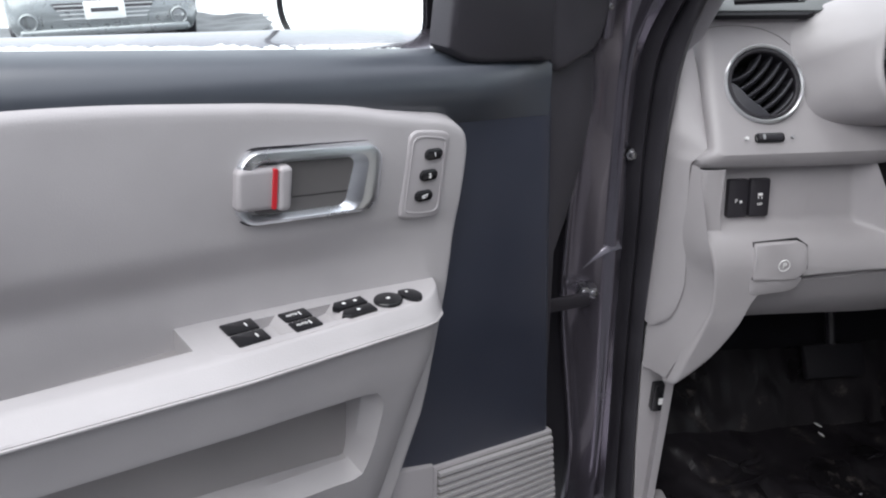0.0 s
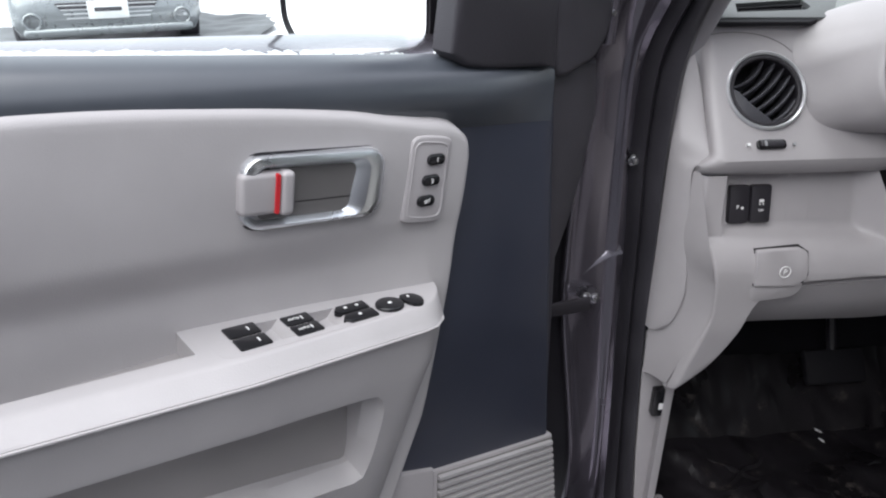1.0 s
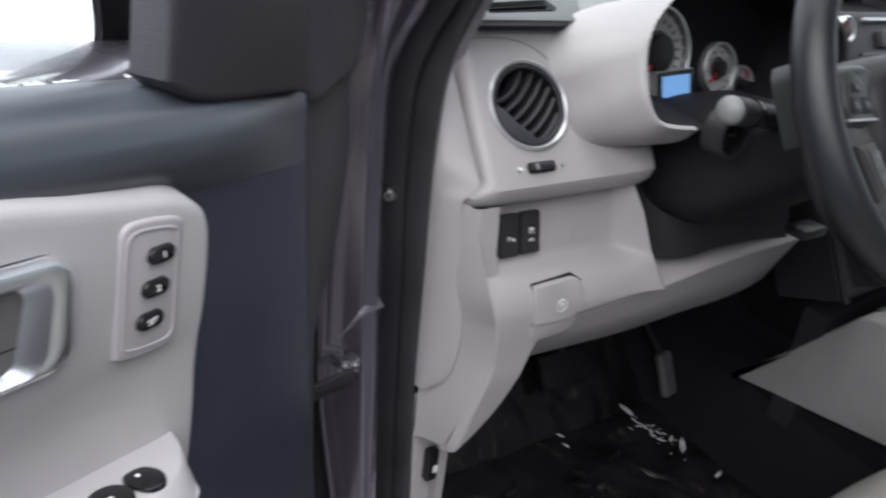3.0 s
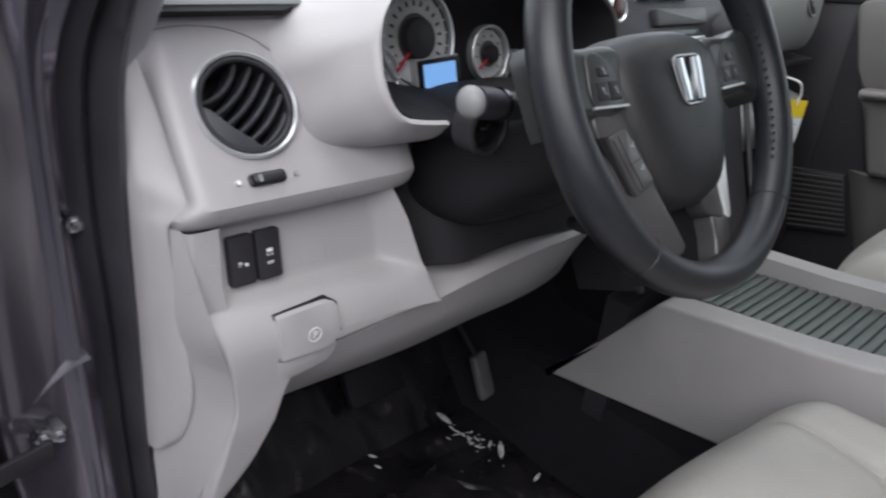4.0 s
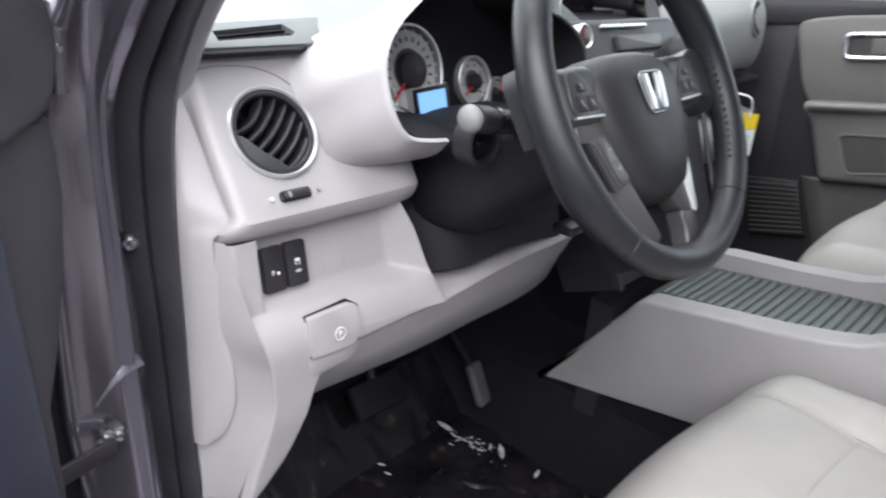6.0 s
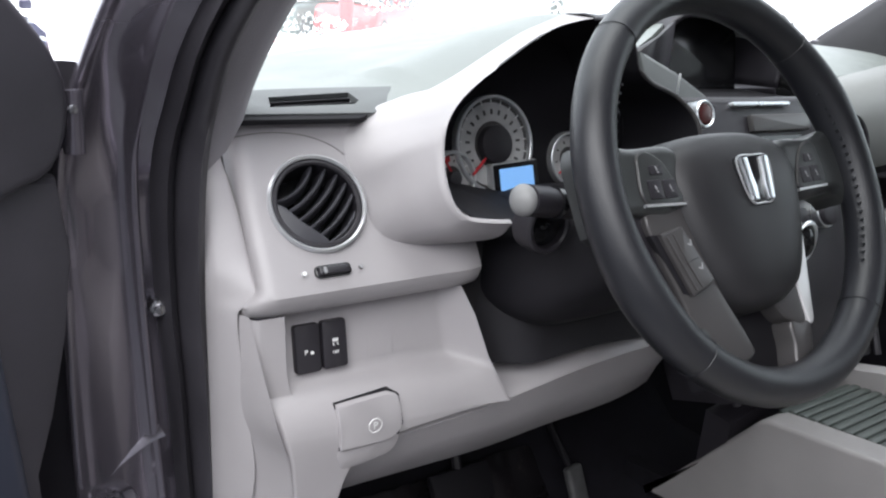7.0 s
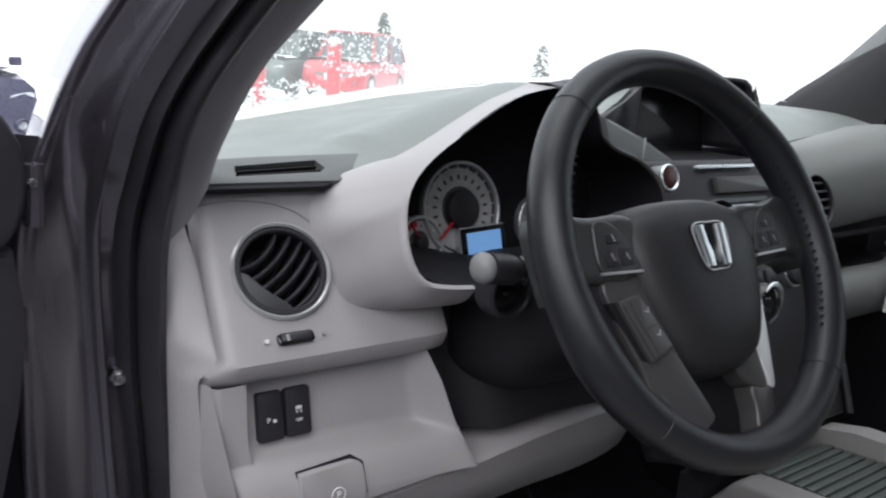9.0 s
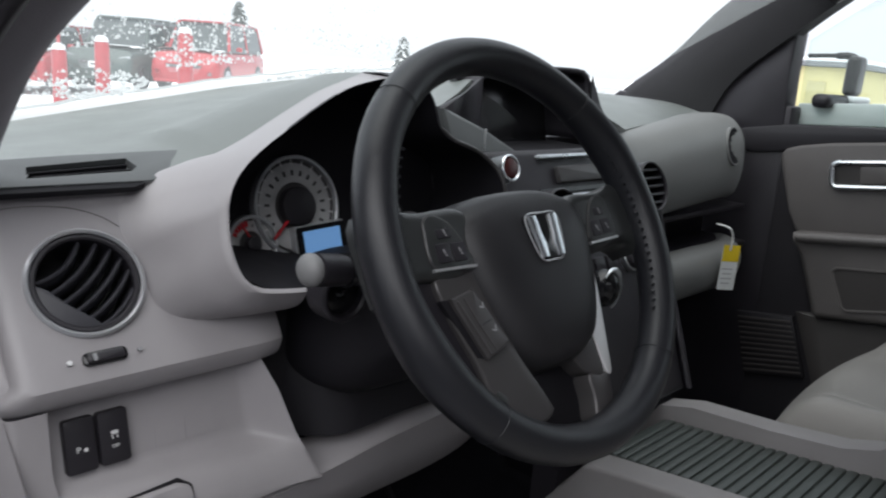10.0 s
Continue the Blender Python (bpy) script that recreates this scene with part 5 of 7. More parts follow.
GB = [(0.335, 0.925), (0.30, 0.935), (0.272, 0.931), (0.258, 0.912), (0.256, 0.885), (0.264, 0.857), (0.290, 0.835), (0.34, 0.822)]
gp = spline(GB, 20)
part("door", loft([[(x, y + 0.05 * max(0, (x - 0.66) / 0.10) ** 2, z) for y, z in gp] for x in np.linspace(0.19, 0.755, 24)]), SHADEDLIGHT, glove, sharp=60, solid=-0.01)
part("side", slab([(0.26, 0.94), (0.60, 0.94), (0.60, 0.76), (0.28, 0.765)], lambda a, b, w: (0.19 - w, a, b), 0, 0.01), BLACK, glove)
tag = thing("paper_tag", "white paper tag with a yellow band hanging on a white string", "tag")
at_t = lambda a, b, w: (0.583 + 0.70 * a + 0.02 * b - 0.62 * w, 0.238 - 0.78 * w - 0.55 * a, 0.945 + b)
part("card", slab(rrect(0.0, -0.045, 0.040, 0.088, 0.002), at_t, 0, 0.0015), PAPER, tag)
part("band", slab(rrect(0.0, -0.012, 0.040, 0.034, 0.001), at_t, 0.0016, 0.0022), YELLOW, tag, "yellow band")
for k in range(4):
    part("line", slab(rrect(-0.003, -0.045 - 0.010 * k, 0.026 - 0.004 * (k % 2), 0.0022, 0.0005), at_t, 0.0016, 0.002), mat("grey_print", (0.4, 0.4, 0.42), 0.7), tag)
part("string", tube(spline([at_t(-0.004, -0.006, 0.002), at_t(-0.004, 0.020, 0.004), at_t(-0.016, 0.040, 0.006), at_t(-0.040, 0.045, -0.01)], 18), 0.0022, 6), WHITE, tag)

# passenger footwell side: dark, with a slotted grille on the door's lower front


# ---- passenger door ----
pdoor = thing("passenger_door", "closed passenger door, dark upper trim over grey vinyl, chrome handle", "car door")
at_pd = lambda a, b, w: (0.80 - w, a, b)          # a along the car, b up, w inwards
part("shell", slab([(0.30, 1.185), (0.30, 0.45), (-0.85, 0.45), (-0.85, 1.205)], at_pd, -0.10, -0.004), MAUVEBLACK, pdoor, "dark door shell")
PT = [(0.252, 1.113), (0.252, 1.130), (0.243, 1.141), (0.215, 1.151), (0.157, 1.163), (0.055, 1.177), (-0.139, 1.202), (-0.85, 1.265), (-0.85, 1.065), (-0.2, 1.013), (0.0, 0.992), (0.175, 0.966), (0.195, 0.968), (0.217, 1.006)]
part("upper_pad", slab(PT, at_pd, -0.01, 0.012, 0.008, 3), SHADEDVINYL, pdoor, "grey vinyl upper panel")
part("belt_trim", slab([(0.46, 1.12), (0.40, 1.165), (0.262, 1.190), (0.062, 1.203), (-0.2, 1.226), (-0.85, 1.285), (-0.85, 1.255), (-0.139, 1.19), (0.30, 1.125)], at_pd, -0.05, 0.008, 0.006), MAUVEBLACK, pdoor)
PA = [(0.190, 0.966), (0.0, 0.99), (-0.2, 1.010), (-0.85, 1.06), (-0.85, 0.945), (-0.25, 0.856), (-0.052, 0.822), (0.112, 0.796), (0.125, 0.806), (0.167, 0.918)]
arm = part("armrest_panel", slab(PA, at_pd, -0.01, 0.040, 0.016, 4), SHADEDVINYL, pdoor, "grey armrest panel")
part("armrest_top", slab([(0.182, 0.972), (0.0, 0.998), (-0.2, 1.017), (-0.85, 1.066), (-0.85, 1.045), (-0.2, 0.996), (0.0, 0.977), (0.172, 0.952)], at_pd, 0.0, 0.058, 0.01, 3), SHADEDVINYL, pdoor)
# hollow drawn as a flat plate, its shade put into the colour
part("pull_pocket", slab([(0.097, 0.905), (0.088, 0.914), (-0.182, 0.954), (-0.145, 0.877), (0.055, 0.830), (0.066, 0.836)], at_pd, 0.03, 0.0405), SHADEDPLASTIC, arm)
part("pocket_shadow_lip", tube([at_pd(*p) for p in ((0.097, 0.905, 0.041), (0.088, 0.914, 0.041), (-0.182, 0.954, 0.041), (-0.145, 0.877, 0.041), (0.055, 0.830, 0.041), (0.066, 0.836, 0.041), (0.097, 0.905, 0.041))], 0.003, 6), SHADEDVINYL, arm)
part("lower_panel", slab([(0.165, 0.790), (0.112, 0.800), (-0.052, 0.826), (-0.25, 0.860), (-0.85, 0.95), (-0.85, 0.46), (0.03, 0.46)], at_pd, -0.01, 0.010, 0.01), SHADEDPLASTIC, pdoor, "lower door panel, shade put into its colour")
GP = [(0.290, 0.758), (0.166, 0.779), (0.120, 0.650), (0.250, 0.618)]
# grille darkened as well, along with the shaded door panel
gr = part("speaker_grille", slab(GP, at_pd, 0.0, 0.012, 0.003), MAUVEBLACK, pdoor, "slotted speaker grille")
for k in range(11):
    f = (k + 0.5) / 11
    p0_, p1_ = (0.286 - 0.038 * f, 0.752 - 0.130 * f), (0.170 - 0.046 * f, 0.772 - 0.118 * f)
    part("grille_bar", loft([[at_pd(a, b + d, w) for d, w in ((-0.0022, 0.011), (-0.0018, 0.0155), (0.0018, 0.0155), (0.0022, 0.011))] for a, b in (p0_, p1_)], True, True), SHADEDPLASTIC, gr)
hd = part("door_handle", slab(rrect(0.080, 1.107, 0.128, 0.060, 0.012, turn=radians(-7.5)), at_pd, 0.008, 0.015, 0.003), SHADEDPLASTIC, pdoor)
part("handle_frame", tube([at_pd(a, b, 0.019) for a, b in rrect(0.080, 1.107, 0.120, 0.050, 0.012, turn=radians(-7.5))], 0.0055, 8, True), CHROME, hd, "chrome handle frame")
part("handle_lever", slab(rrect(0.058, 1.110, 0.060, 0.036, 0.006, turn=radians(-7.5)), at_pd, 0.012, 0.02, 0.004), SHADEDVINYL, hd)
part("sail_cover", slab([(0.46, 1.15), (0.262, 1.16), (0.266, 1.30), (0.264, 1.385), (0.29, 1.375), (0.40, 1.28), (0.45, 1.20)], at_pd, -0.05, 0.006, 0.006), BLACK, pdoor, "black mirror corner cover")
part("window_glass", slab([(0.255, 1.18), (0.255, 1.37), (0.0, 1.55), (-0.85, 1.58), (-0.85, 1.20)], at_pd, -0.045, -0.041), GLASS, pdoor).visible_shadow = False
part("window_frost", slab([(0.260, 1.190), (-0.2, 1.220), (-0.85, 1.275), (-0.85, 1.315), (-0.3, 1.275), (0.1, 1.248), (0.258, 1.236)], at_pd, -0.066, -0.052, 0.004), SNOW, pdoor, "snow along the sill")
part("roof_rail", tube(spline([(0.755, 0.20, 1.46), (0.72, 0.08, 1.53), (0.67, -0.10, 1.58), (0.62, -0.45, 1.60), (0.62, -0.85, 1.60)], 20), 0.03, 10), BLACK, pdoor)
pm = part("door_mirror", rbox((1.0, 0.202, 1.303), (0.06, 0.030, 0.088), 0.012, 4), BLACK, pdoor, "black folded door mirror")
part("mirror_brow", tube(spline([(1.0, 0.31, 1.344), (1.0, 0.25, 1.3465), (1.0, 0.212, 1.345), (1.0, 0.193, 1.325)], 16), [0.005] * 8 + [0.008] * 8, 10), BLACK, pm)
part("mirror_arm", rbox((0.90, 0.205, 1.245), (0.16, 0.04, 0.03), 0.012, 3), BLACK, pm)
part("mirror_snow", rbox((1.0, 0.205, 1.250), (0.12, 0.06, 0.018), 0.008, 3), SNOW, pm)


# ---- centre console ----
console = thing("centre_console", "light grey centre console with a ribbed sliding lid", "console")
SIDE = [(0.247, 0.56), (0.165, 0.667), (0.092, 0.764), (0.080, 0.772), (-0.02, 0.787), (-0.11, 0.800), (-0.17, 0.812), (-0.21, 0.823), (-0.25, 0.848), (-0.30, 0.898), (-0.335, 0.915), (-0.43, 0.928), (-0.75, 0.93), (-0.75, 0.727), (0.247, 0.562)]
part("near_side", slab(SIDE, lambda a, b, w: (-0.112 + w, a, b), 0.045, 0.0, 0.006, 3), CONSOLE, console, "light grey console side")
part("carpet_side", slab([(0.30, 0.42), (0.30, 0.58), (-0.75, 0.76), (-0.75, 0.42)], lambda a, b, w: (-0.100 + w, a, b), 0.03, 0.0), CARPET, console)
FAR = [(0.247, 0.56), (0.10, 0.79), (0.05, 0.805), (-0.06, 0.815), (-0.15, 0.828), (-0.19, 0.842), (-0.25, 0.885), (-0.30, 0.905), (-0.75, 0.92), (-0.75, 0.45), (0.247, 0.45)]
part("far_side", slab(FAR, lambda a, b, w: (0.142 - w, a, b), 0.045, 0.0, 0.006, 3), CONSOLE, console)
lid = part("sliding_lid", slab([(0.09, 0.770), (-0.09, 0.7925), (-0.27, 0.815), (-0.27, 0.74), (0.09, 0.74)], lambda a, b, w: (w, a, b), -0.070, 0.098), LIDGREY, console, "ribbed dark green-grey lid")
for k in range(23):
    y = 0.075 - 0.0145 * k
    part("rib", rbox((0.014, y, 0.7755 + 0.125 * (0.05 - y)), (0.160, 0.0122, 0.0075), 0.0022, 2, m=pose(0, 0, 0, -7, 0, 0)), LIDGREY, lid)
part("lid_latch", rbox((0.03, -0.252, 0.824), (0.055, 0.03, 0.022), 0.005), BLACK, console)
part("latch_plate", rbox((0.03, -0.238, 0.836), (0.035, 0.012, 0.008), 0.002), STEEL, console)
part("well", rbox((0.014, -0.28, 0.72), (0.17, 0.10, 0.10), 0.004), BLACK, console)
part("front_infill", slab([(-0.11, 0.45), (0.14, 0.45), (0.14, 0.78), (-0.11, 0.74)], lambda a, b, w: (a, 0.13 + w, b), 0, 0.04), BLACK, console)
ar = [(-0.115, 0.0), (-0.11, 0.02), (-0.08, 0.034), (0.0, 0.040), (0.08, 0.034), (0.128, 0.022), (0.135, 0.0), (0.128, -0.018), (0.0, -0.020), (-0.108, -0.018)]
rings = []
for y, s, dz in ((-0.268, 0.35, -0.012), (-0.272, 0.7, -0.005), (-0.285, 0.93, 0.0), (-0.31, 1.0, 0.002), (-0.40, 1.0, 0.004), (-0.70, 1.0, 0.004)):
    rings.append([(0.012 + (a) * (0.5 + 0.5 * s), y, 0.925 + (b) * s + dz) for a, b in spline(ar, 30, True)])
part("armrest", loft(rings, True, True), LEATHER, console, "padded grey leather armrest lid", sharp=60)
# black block stands in for the shade between armrest and console
part("armrest_gap", rbox((0.014, -0.52, 0.900), (0.225, 0.44, 0.026), 0.006), NIGHT, console)

# ---- seats ----
def seat(x0, name, label, dz):
    s = thing(name, label, "seat", "front seats")
    W = 0.262
    rings = []
    for y in np.linspace(0.0, 1.0, 60):
        yy = -0.075 - 0.50 * y
        front = max(0.0, 1 - y / 0.16)
        drop = 0.065 * front ** 2.4
        row = []
        for t in np.linspace(-1, 1, 81):
            a, a0 = abs(t), 0.70 - 0.16 * y
            bol = 0.022 * math.exp(-((a - 0.84) / 0.14) ** 2) * min(1.0, 0.35 + y * 2)
            edge = 0.085 * max(0.0, (a - 0.86) / 0.14) ** 2.2
            tuck = 0.006 * math.exp(-((a - a0) / 0.03) ** 2) + 0.006 * math.exp(-((y - 0.34) / 0.03) ** 2) * (a < a0)
            z = 0.722 + dz + bol - edge - drop - tuck - 0.018 * y
            bow = 0.035 * (t * t) * (1 - y)
            row.append((x0 + t * W, yy - bow, z))
        rings.append(row)
    first = [(x, y + 0.006, z - 0.05) for x, y, z in rings[0]]
    low = [(x0 + (x - x0) * 0.97, y - 0.01, 0.54) for x, y, z in rings[0]]
    part("cushion", loft([low, first] + rings), LEATHER, s, "grey leather cushion", sharp=70, solid=-0.008)
    for sx in (-1, 1):
        part("cushion_side", loft([[(x0 + sx * W, r[0][1], r[-1 if sx > 0 else 0][2] + 0.004), (x0 + sx * (W + 0.004), r[0][1], 0.62), (x0 + sx * W * 0.96, r[0][1], 0.54)] for r in rings]), LEATHER, s, sharp=60)
        seam = []
        for r, y in zip(rings, np.linspace(0.0, 1.0, 60)):
            k = int(round((sx * (0.70 - 0.16 * y) + 1) * 40))
            seam.append((x0 + sx * (0.70 - 0.16 * y) * W, r[k][1], r[k][2] + 0.0002))
        part("piping", tube(seam[2::2], 0.0009, 6), LEATHER, s)
    part("cross_piping", tube([(x0 + t * W * 0.64, -0.245 - 0.035 * t * t * 0.32, 0.7106 + dz) for t in np.linspace(-1, 1, 12)], 0.0009, 6), LEATHER, s)
    rings = []
    for k in np.linspace(0, 1, 16):
        w = 0.25 - 0.03 * k
        rings.append([(x0 + w * math.copysign(abs(math.cos(a)) ** 0.5, math.cos(a)), -0.66 - 0.16 * k + 0.075 * math.copysign(abs(math.sin(a)) ** 0.7, math.sin(a)), 0.68 + dz + 0.58 * k) for a in np.linspace(0, 2 * math.pi, 28, endpoint=False)])
    part("backrest", loft(rings, True, True), LEATHER, s)
    part("headrest", rbox((x0, -0.84, 1.36 + dz), (0.26, 0.10, 0.16), 0.045, 4), LEATHER, s)
    part("base", rbox((x0, -0.34, 0.50), (0.44, 0.42, 0.12), 0.02), BLACK, s)
    return s


seat(-0.385, "front_seat", "light grey leather driver's seat with seamed cushion", 0.045)
passenger_seat = seat(0.425, "front_seat", "light grey leather front passenger seat, set high", 0.115)
passenger_seat.location.y = 0.07
buckle = thing("seat_belt_buckle", "black seat belt buckle with a red button, beside the seat", "buckle")
part("housing", rbox((-0.128, -0.420, 0.745), (0.024, 0.042, 0.155), 0.007, 3, m=pose(0, 0, 0, 3, 0, 0)), BLACK, buckle)
part("red_button", rbox((-0.128, -0.4160, 0.8225), (0.020, 0.036, 0.008), 0.003, 2, m=pose(0, 0, 0, 3, 0, 0)), RED, buckle, "red release button")

# ---- footwell ----
film_bm = bmesh.new()
rings = []
for i in range(70):
    y = -0.06 + 0.52 * i / 69
    row = []
    for j in range(70):
        x = -0.70 + 0.55 * j / 69
        base = 0.424 + (max(0, y - 0.37) * 1.1)
        wr = noise.noise((x * 9, y * 9, 0.3)) * 0.010 + abs(noise.noise((x * 22 + 3 * y, y * 17, 2.0))) * 0.010 + abs(noise.noise((x * 45, y * 30 + x * 20, 5.0))) * 0.005
        row.append((x, y, base + wr + 0.006))
    rings.append(row)
loft(rings, bm=film_bm)
film = part("floor_film", film_bm, PLASTICFILM, sharp=25)
rf = random.Random(21)
for k in range(12):                                # folds that stand up from the film
    x, y, turn, lg = rf.uniform(-0.62, -0.24), rf.uniform(0.02, 0.36), rf.uniform(-0.9, 0.9), rf.uniform(0.03, 0.075)
    rows = []
    for t in np.linspace(-1, 1, 14):
        h = 0.0032 * (1 - t * t) * (0.7 + 0.5 * noise.noise((x * 30 + t * 2, y * 30, 1.0)))
        px, py = x + t * lg * math.cos(turn), y + t * lg * math.sin(turn) + 0.012 * noise.noise((t * 1.5, x * 20, y * 20))
        nx, ny = -math.sin(turn), math.cos(turn)
        rows.append([(px + d * nx, py + d * ny, 0.434 + e * h) for d, e in ((-0.006, -0.6), (-0.002, 0.6), (0.0, 1.0), (0.0015, 0.6), (0.005, -0.6))])
    part("fold", loft(rows), PLASTICFILM, film, sharp=30)
tagged(film, "crinkled protective film over the black floor mat", "floor film")
rnd = random.Random(4)
bits = thing("snow_crumbs", "scattered crumbs of snow and paper on the floor film", "debris", kind="stuff")
b = bmesh.new()
def shard(x, y, r, long, turn, lift):
    """A thin torn flake, pointed at one end."""
    c, s = math.cos(turn), math.sin(turn)
    ring = [(-0.9, -0.1), (-0.3, -0.5), (0.5, -0.42), (1.0, 0.1), (0.4, 0.45), (-0.4, 0.35)]
    pts = [(x + r * (long * a * c - e * s), y + r * (long * a * s + e * c), 0.446 + lift * r * (a + 1)) for a, e in ring]
    loft([pts, [(p[0], p[1], p[2] + 0.0012) for p in pts]], True, True, bm=b)


for x, y, r, long, turn, lift in ((-0.224, 0.351, 0.0115, 1.5, 1.75, 0.35), (-0.204, 0.240, 0.0100, 1.9, 0.75, 0.3), (-0.206, 0.262, 0.0050, 1.8, 0.5, 0.3), (-0.227, 0.308, 0.0048, 2.2, 1.9, 0.5), (-0.229, 0.326, 0.0038, 2.2, 1.6, 0.4), (-0.227, 0.289, 0.0050, 1.6, 1.1, 0.5),
                                  (-0.226, 0.268, 0.0056, 1.4, 2.4, 0.4), (-0.203, 0.165, 0.0060, 2.0, 0.2, 0.2), (-0.211, 0.424, 0.0045, 2.6, 0.3, 0.1), (-0.377, 0.353, 0.0050, 1.5, 2.2, 0.2), (-0.385, 0.330, 0.0040, 1.6, 2.0, 0.2)):
    shard(x, y, r, long, turn, lift)
for k in range(26):
    shard(rnd.gauss(-0.222, 0.014), rnd.gauss(0.280, 0.026), rnd.uniform(0.0010, 0.0028), rnd.uniform(1.0, 2.8), rnd.uniform(0, 6.28), rnd.uniform(0.1, 0.8))
for k in range(3):
    shard(rnd.gauss(-0.36, 0.05), rnd.gauss(0.26, 0.05), rnd.uniform(0.0010, 0.0020), rnd.uniform(1.0, 2.0), rnd.uniform(0, 6.28), rnd.uniform(0.1, 0.6))
part("crumbs", b, mat("wet_torn_flakes", (0.42, 0.42, 0.43), 0.3, vary=0.4, scale=120), bits)
pedals = thing("brake_pedal", "black rubber brake pedal with a worn edge", "pedal")
part("plate", rbox((-0.33, 0.42, 0.53), (0.11, 0.018, 0.06), 0.006, m=pose(0, 0, 0, -35, 0, 0)), NIGHT, pedals)
part("arm", tube([(-0.33, 0.43, 0.54), (-0.33, 0.50, 0.70), (-0.33, 0.55, 0.82)], 0.008, 8), BLACK, pedals)
acc = thing("accelerator_pedal", "scuffed black accelerator pedal", "pedal")
part("plate", rbox((-0.150, 0.345, 0.512), (0.036, 0.016, 0.080), 0.006, 3, m=pose(0, 0, 0, -25, 0, 8)), mat("scuffed_rubber", (0.085, 0.085, 0.088), 0.55, vary=0.4, scale=30), acc)
part("arm", tube([(-0.150, 0.36, 0.535), (-0.150, 0.44, 0.60), (-0.150, 0.50, 0.72)], 0.006, 8), NIGHT, acc)


# ---- the open driver's door ----
DO = (-0.953, 0.128, 0.0)
dU, dN = Vector((-0.8486, -0.5291, 0)), Vector((0.5291, -0.8486, 0))
door = thing("driver_door", "open driver's door, slate upper trim and light grey vinyl panel", "car door", m=frame_of(DO, dU, dN, (0, 0, 1)))
W0 = 0.0118                       # the panel's face, from the door's own origin
at_d = lambda a, b, w: (a, W0 + w, b)
belt = lambda u: 1.124 + 0.118 * u
# metal shell behind the trim, with the window frame
part("shell", slab([(-0.085, 0.40), (1.02, 0.40), (1.04, 1.22), (0.13, 1.145), (0.0, 1.13), (-0.03, 1.12)], at_d, -0.16, -0.055, 0.02), PAINT, door, "mauve-grey painted door shell")
part("shell_edge", slab([(-0.085, 0.40), (-0.040, 0.40), (-0.02, 1.12), (-0.035, 1.12), (-0.034, 0.90)], at_d, -0.15, -0.03, 0.006), RUBBER, door)
for z0 in (0.70, 0.83):
    part("edge_latch", rbox((-0.055, -0.05, z0), (0.02, 0.03, 0.04), 0.004), STEEL, door)
BK = [(0.0125, 1.115), (0.13, 1.129), (0.46, 1.165), (1.0, 1.228), (1.0, 0.42), (-0.085, 0.42), (-0.067, 0.557), (-0.050, 0.75), (-0.038, 0.885), (-0.024, 1.06), (-0.020, 1.095), (-0.014, 1.112), (-0.004, 1.119)]
part("trim_board", slab(BK, at_d, -0.055, -0.018, 0.012, 3), SLATE, door, "slate-blue plastic door trim")
# rolled upper trim below the window
rows = []
for u in np.concatenate([np.linspace(-0.012, 0.12, 24), np.linspace(0.135, 1.0, 50)]):
    zt = belt(u)
    e = min(1.0, max(0.0, (u + 0.012) / 0.10))
    e = e * e * (3 - 2 * e)
    rows.append([(u, -0.060, zt - 0.002), (u, -0.045, zt + 0.003), (u, -0.030, zt + 0.005 * e), (u, -0.012, zt + 0.003 * e), (u, -0.006 + 0.010 * e, zt - 0.006), (u, -0.005 + 0.015 * e, zt - 0.022), (u, -0.0055 + 0.0135 * e, zt - 0.036), (u, -0.0058, zt - 0.056)])
part("upper_roll", loft(rows), ROLL, door, "slate-blue window sill trim", sharp=60)
# light grey padded panel


def pad_w(u, z):
    """How far the padded panel stands out: a swelling above a soft crease, hollow beneath it."""
    crease = 1.005 + 0.125 * (u - 0.165)
    k = min(1.0, max(0.0, (crease + 0.014 - z) / 0.042))
    k = k * k * (3 - 2 * k) * (0.12 + 0.88 * min(1.0, max(0.0, (u - 0.13) / 0.24)))
    return 0.004 - 0.014 * k + 0.009 * min(1.0, max(0.0, (crease - z) / 0.06)) * min(1.0, max(0.0, (0.27 - u) / 0.14)) * min(1.0, max(0.0, (u - 0.12) / 0.04)) + 0.003 * math.sin(math.pi * min(1.0, max(0.0, (z - crease) / 0.11)))


TOP = spline([(0.1095, 1.040), (0.1098, 1.058), (0.1125, 1.075), (0.121, 1.089), (0.138, 1.0985), (0.165, 1.1055), (0.20, 1.115), (0.24, 1.126), (0.33, 1.143), (0.464, 1.161), (0.75, 1.183), (1.03, 1.20)], 400)
TOPU, TOPZ = TOP[:, 0], TOP[:, 1]
rows = []
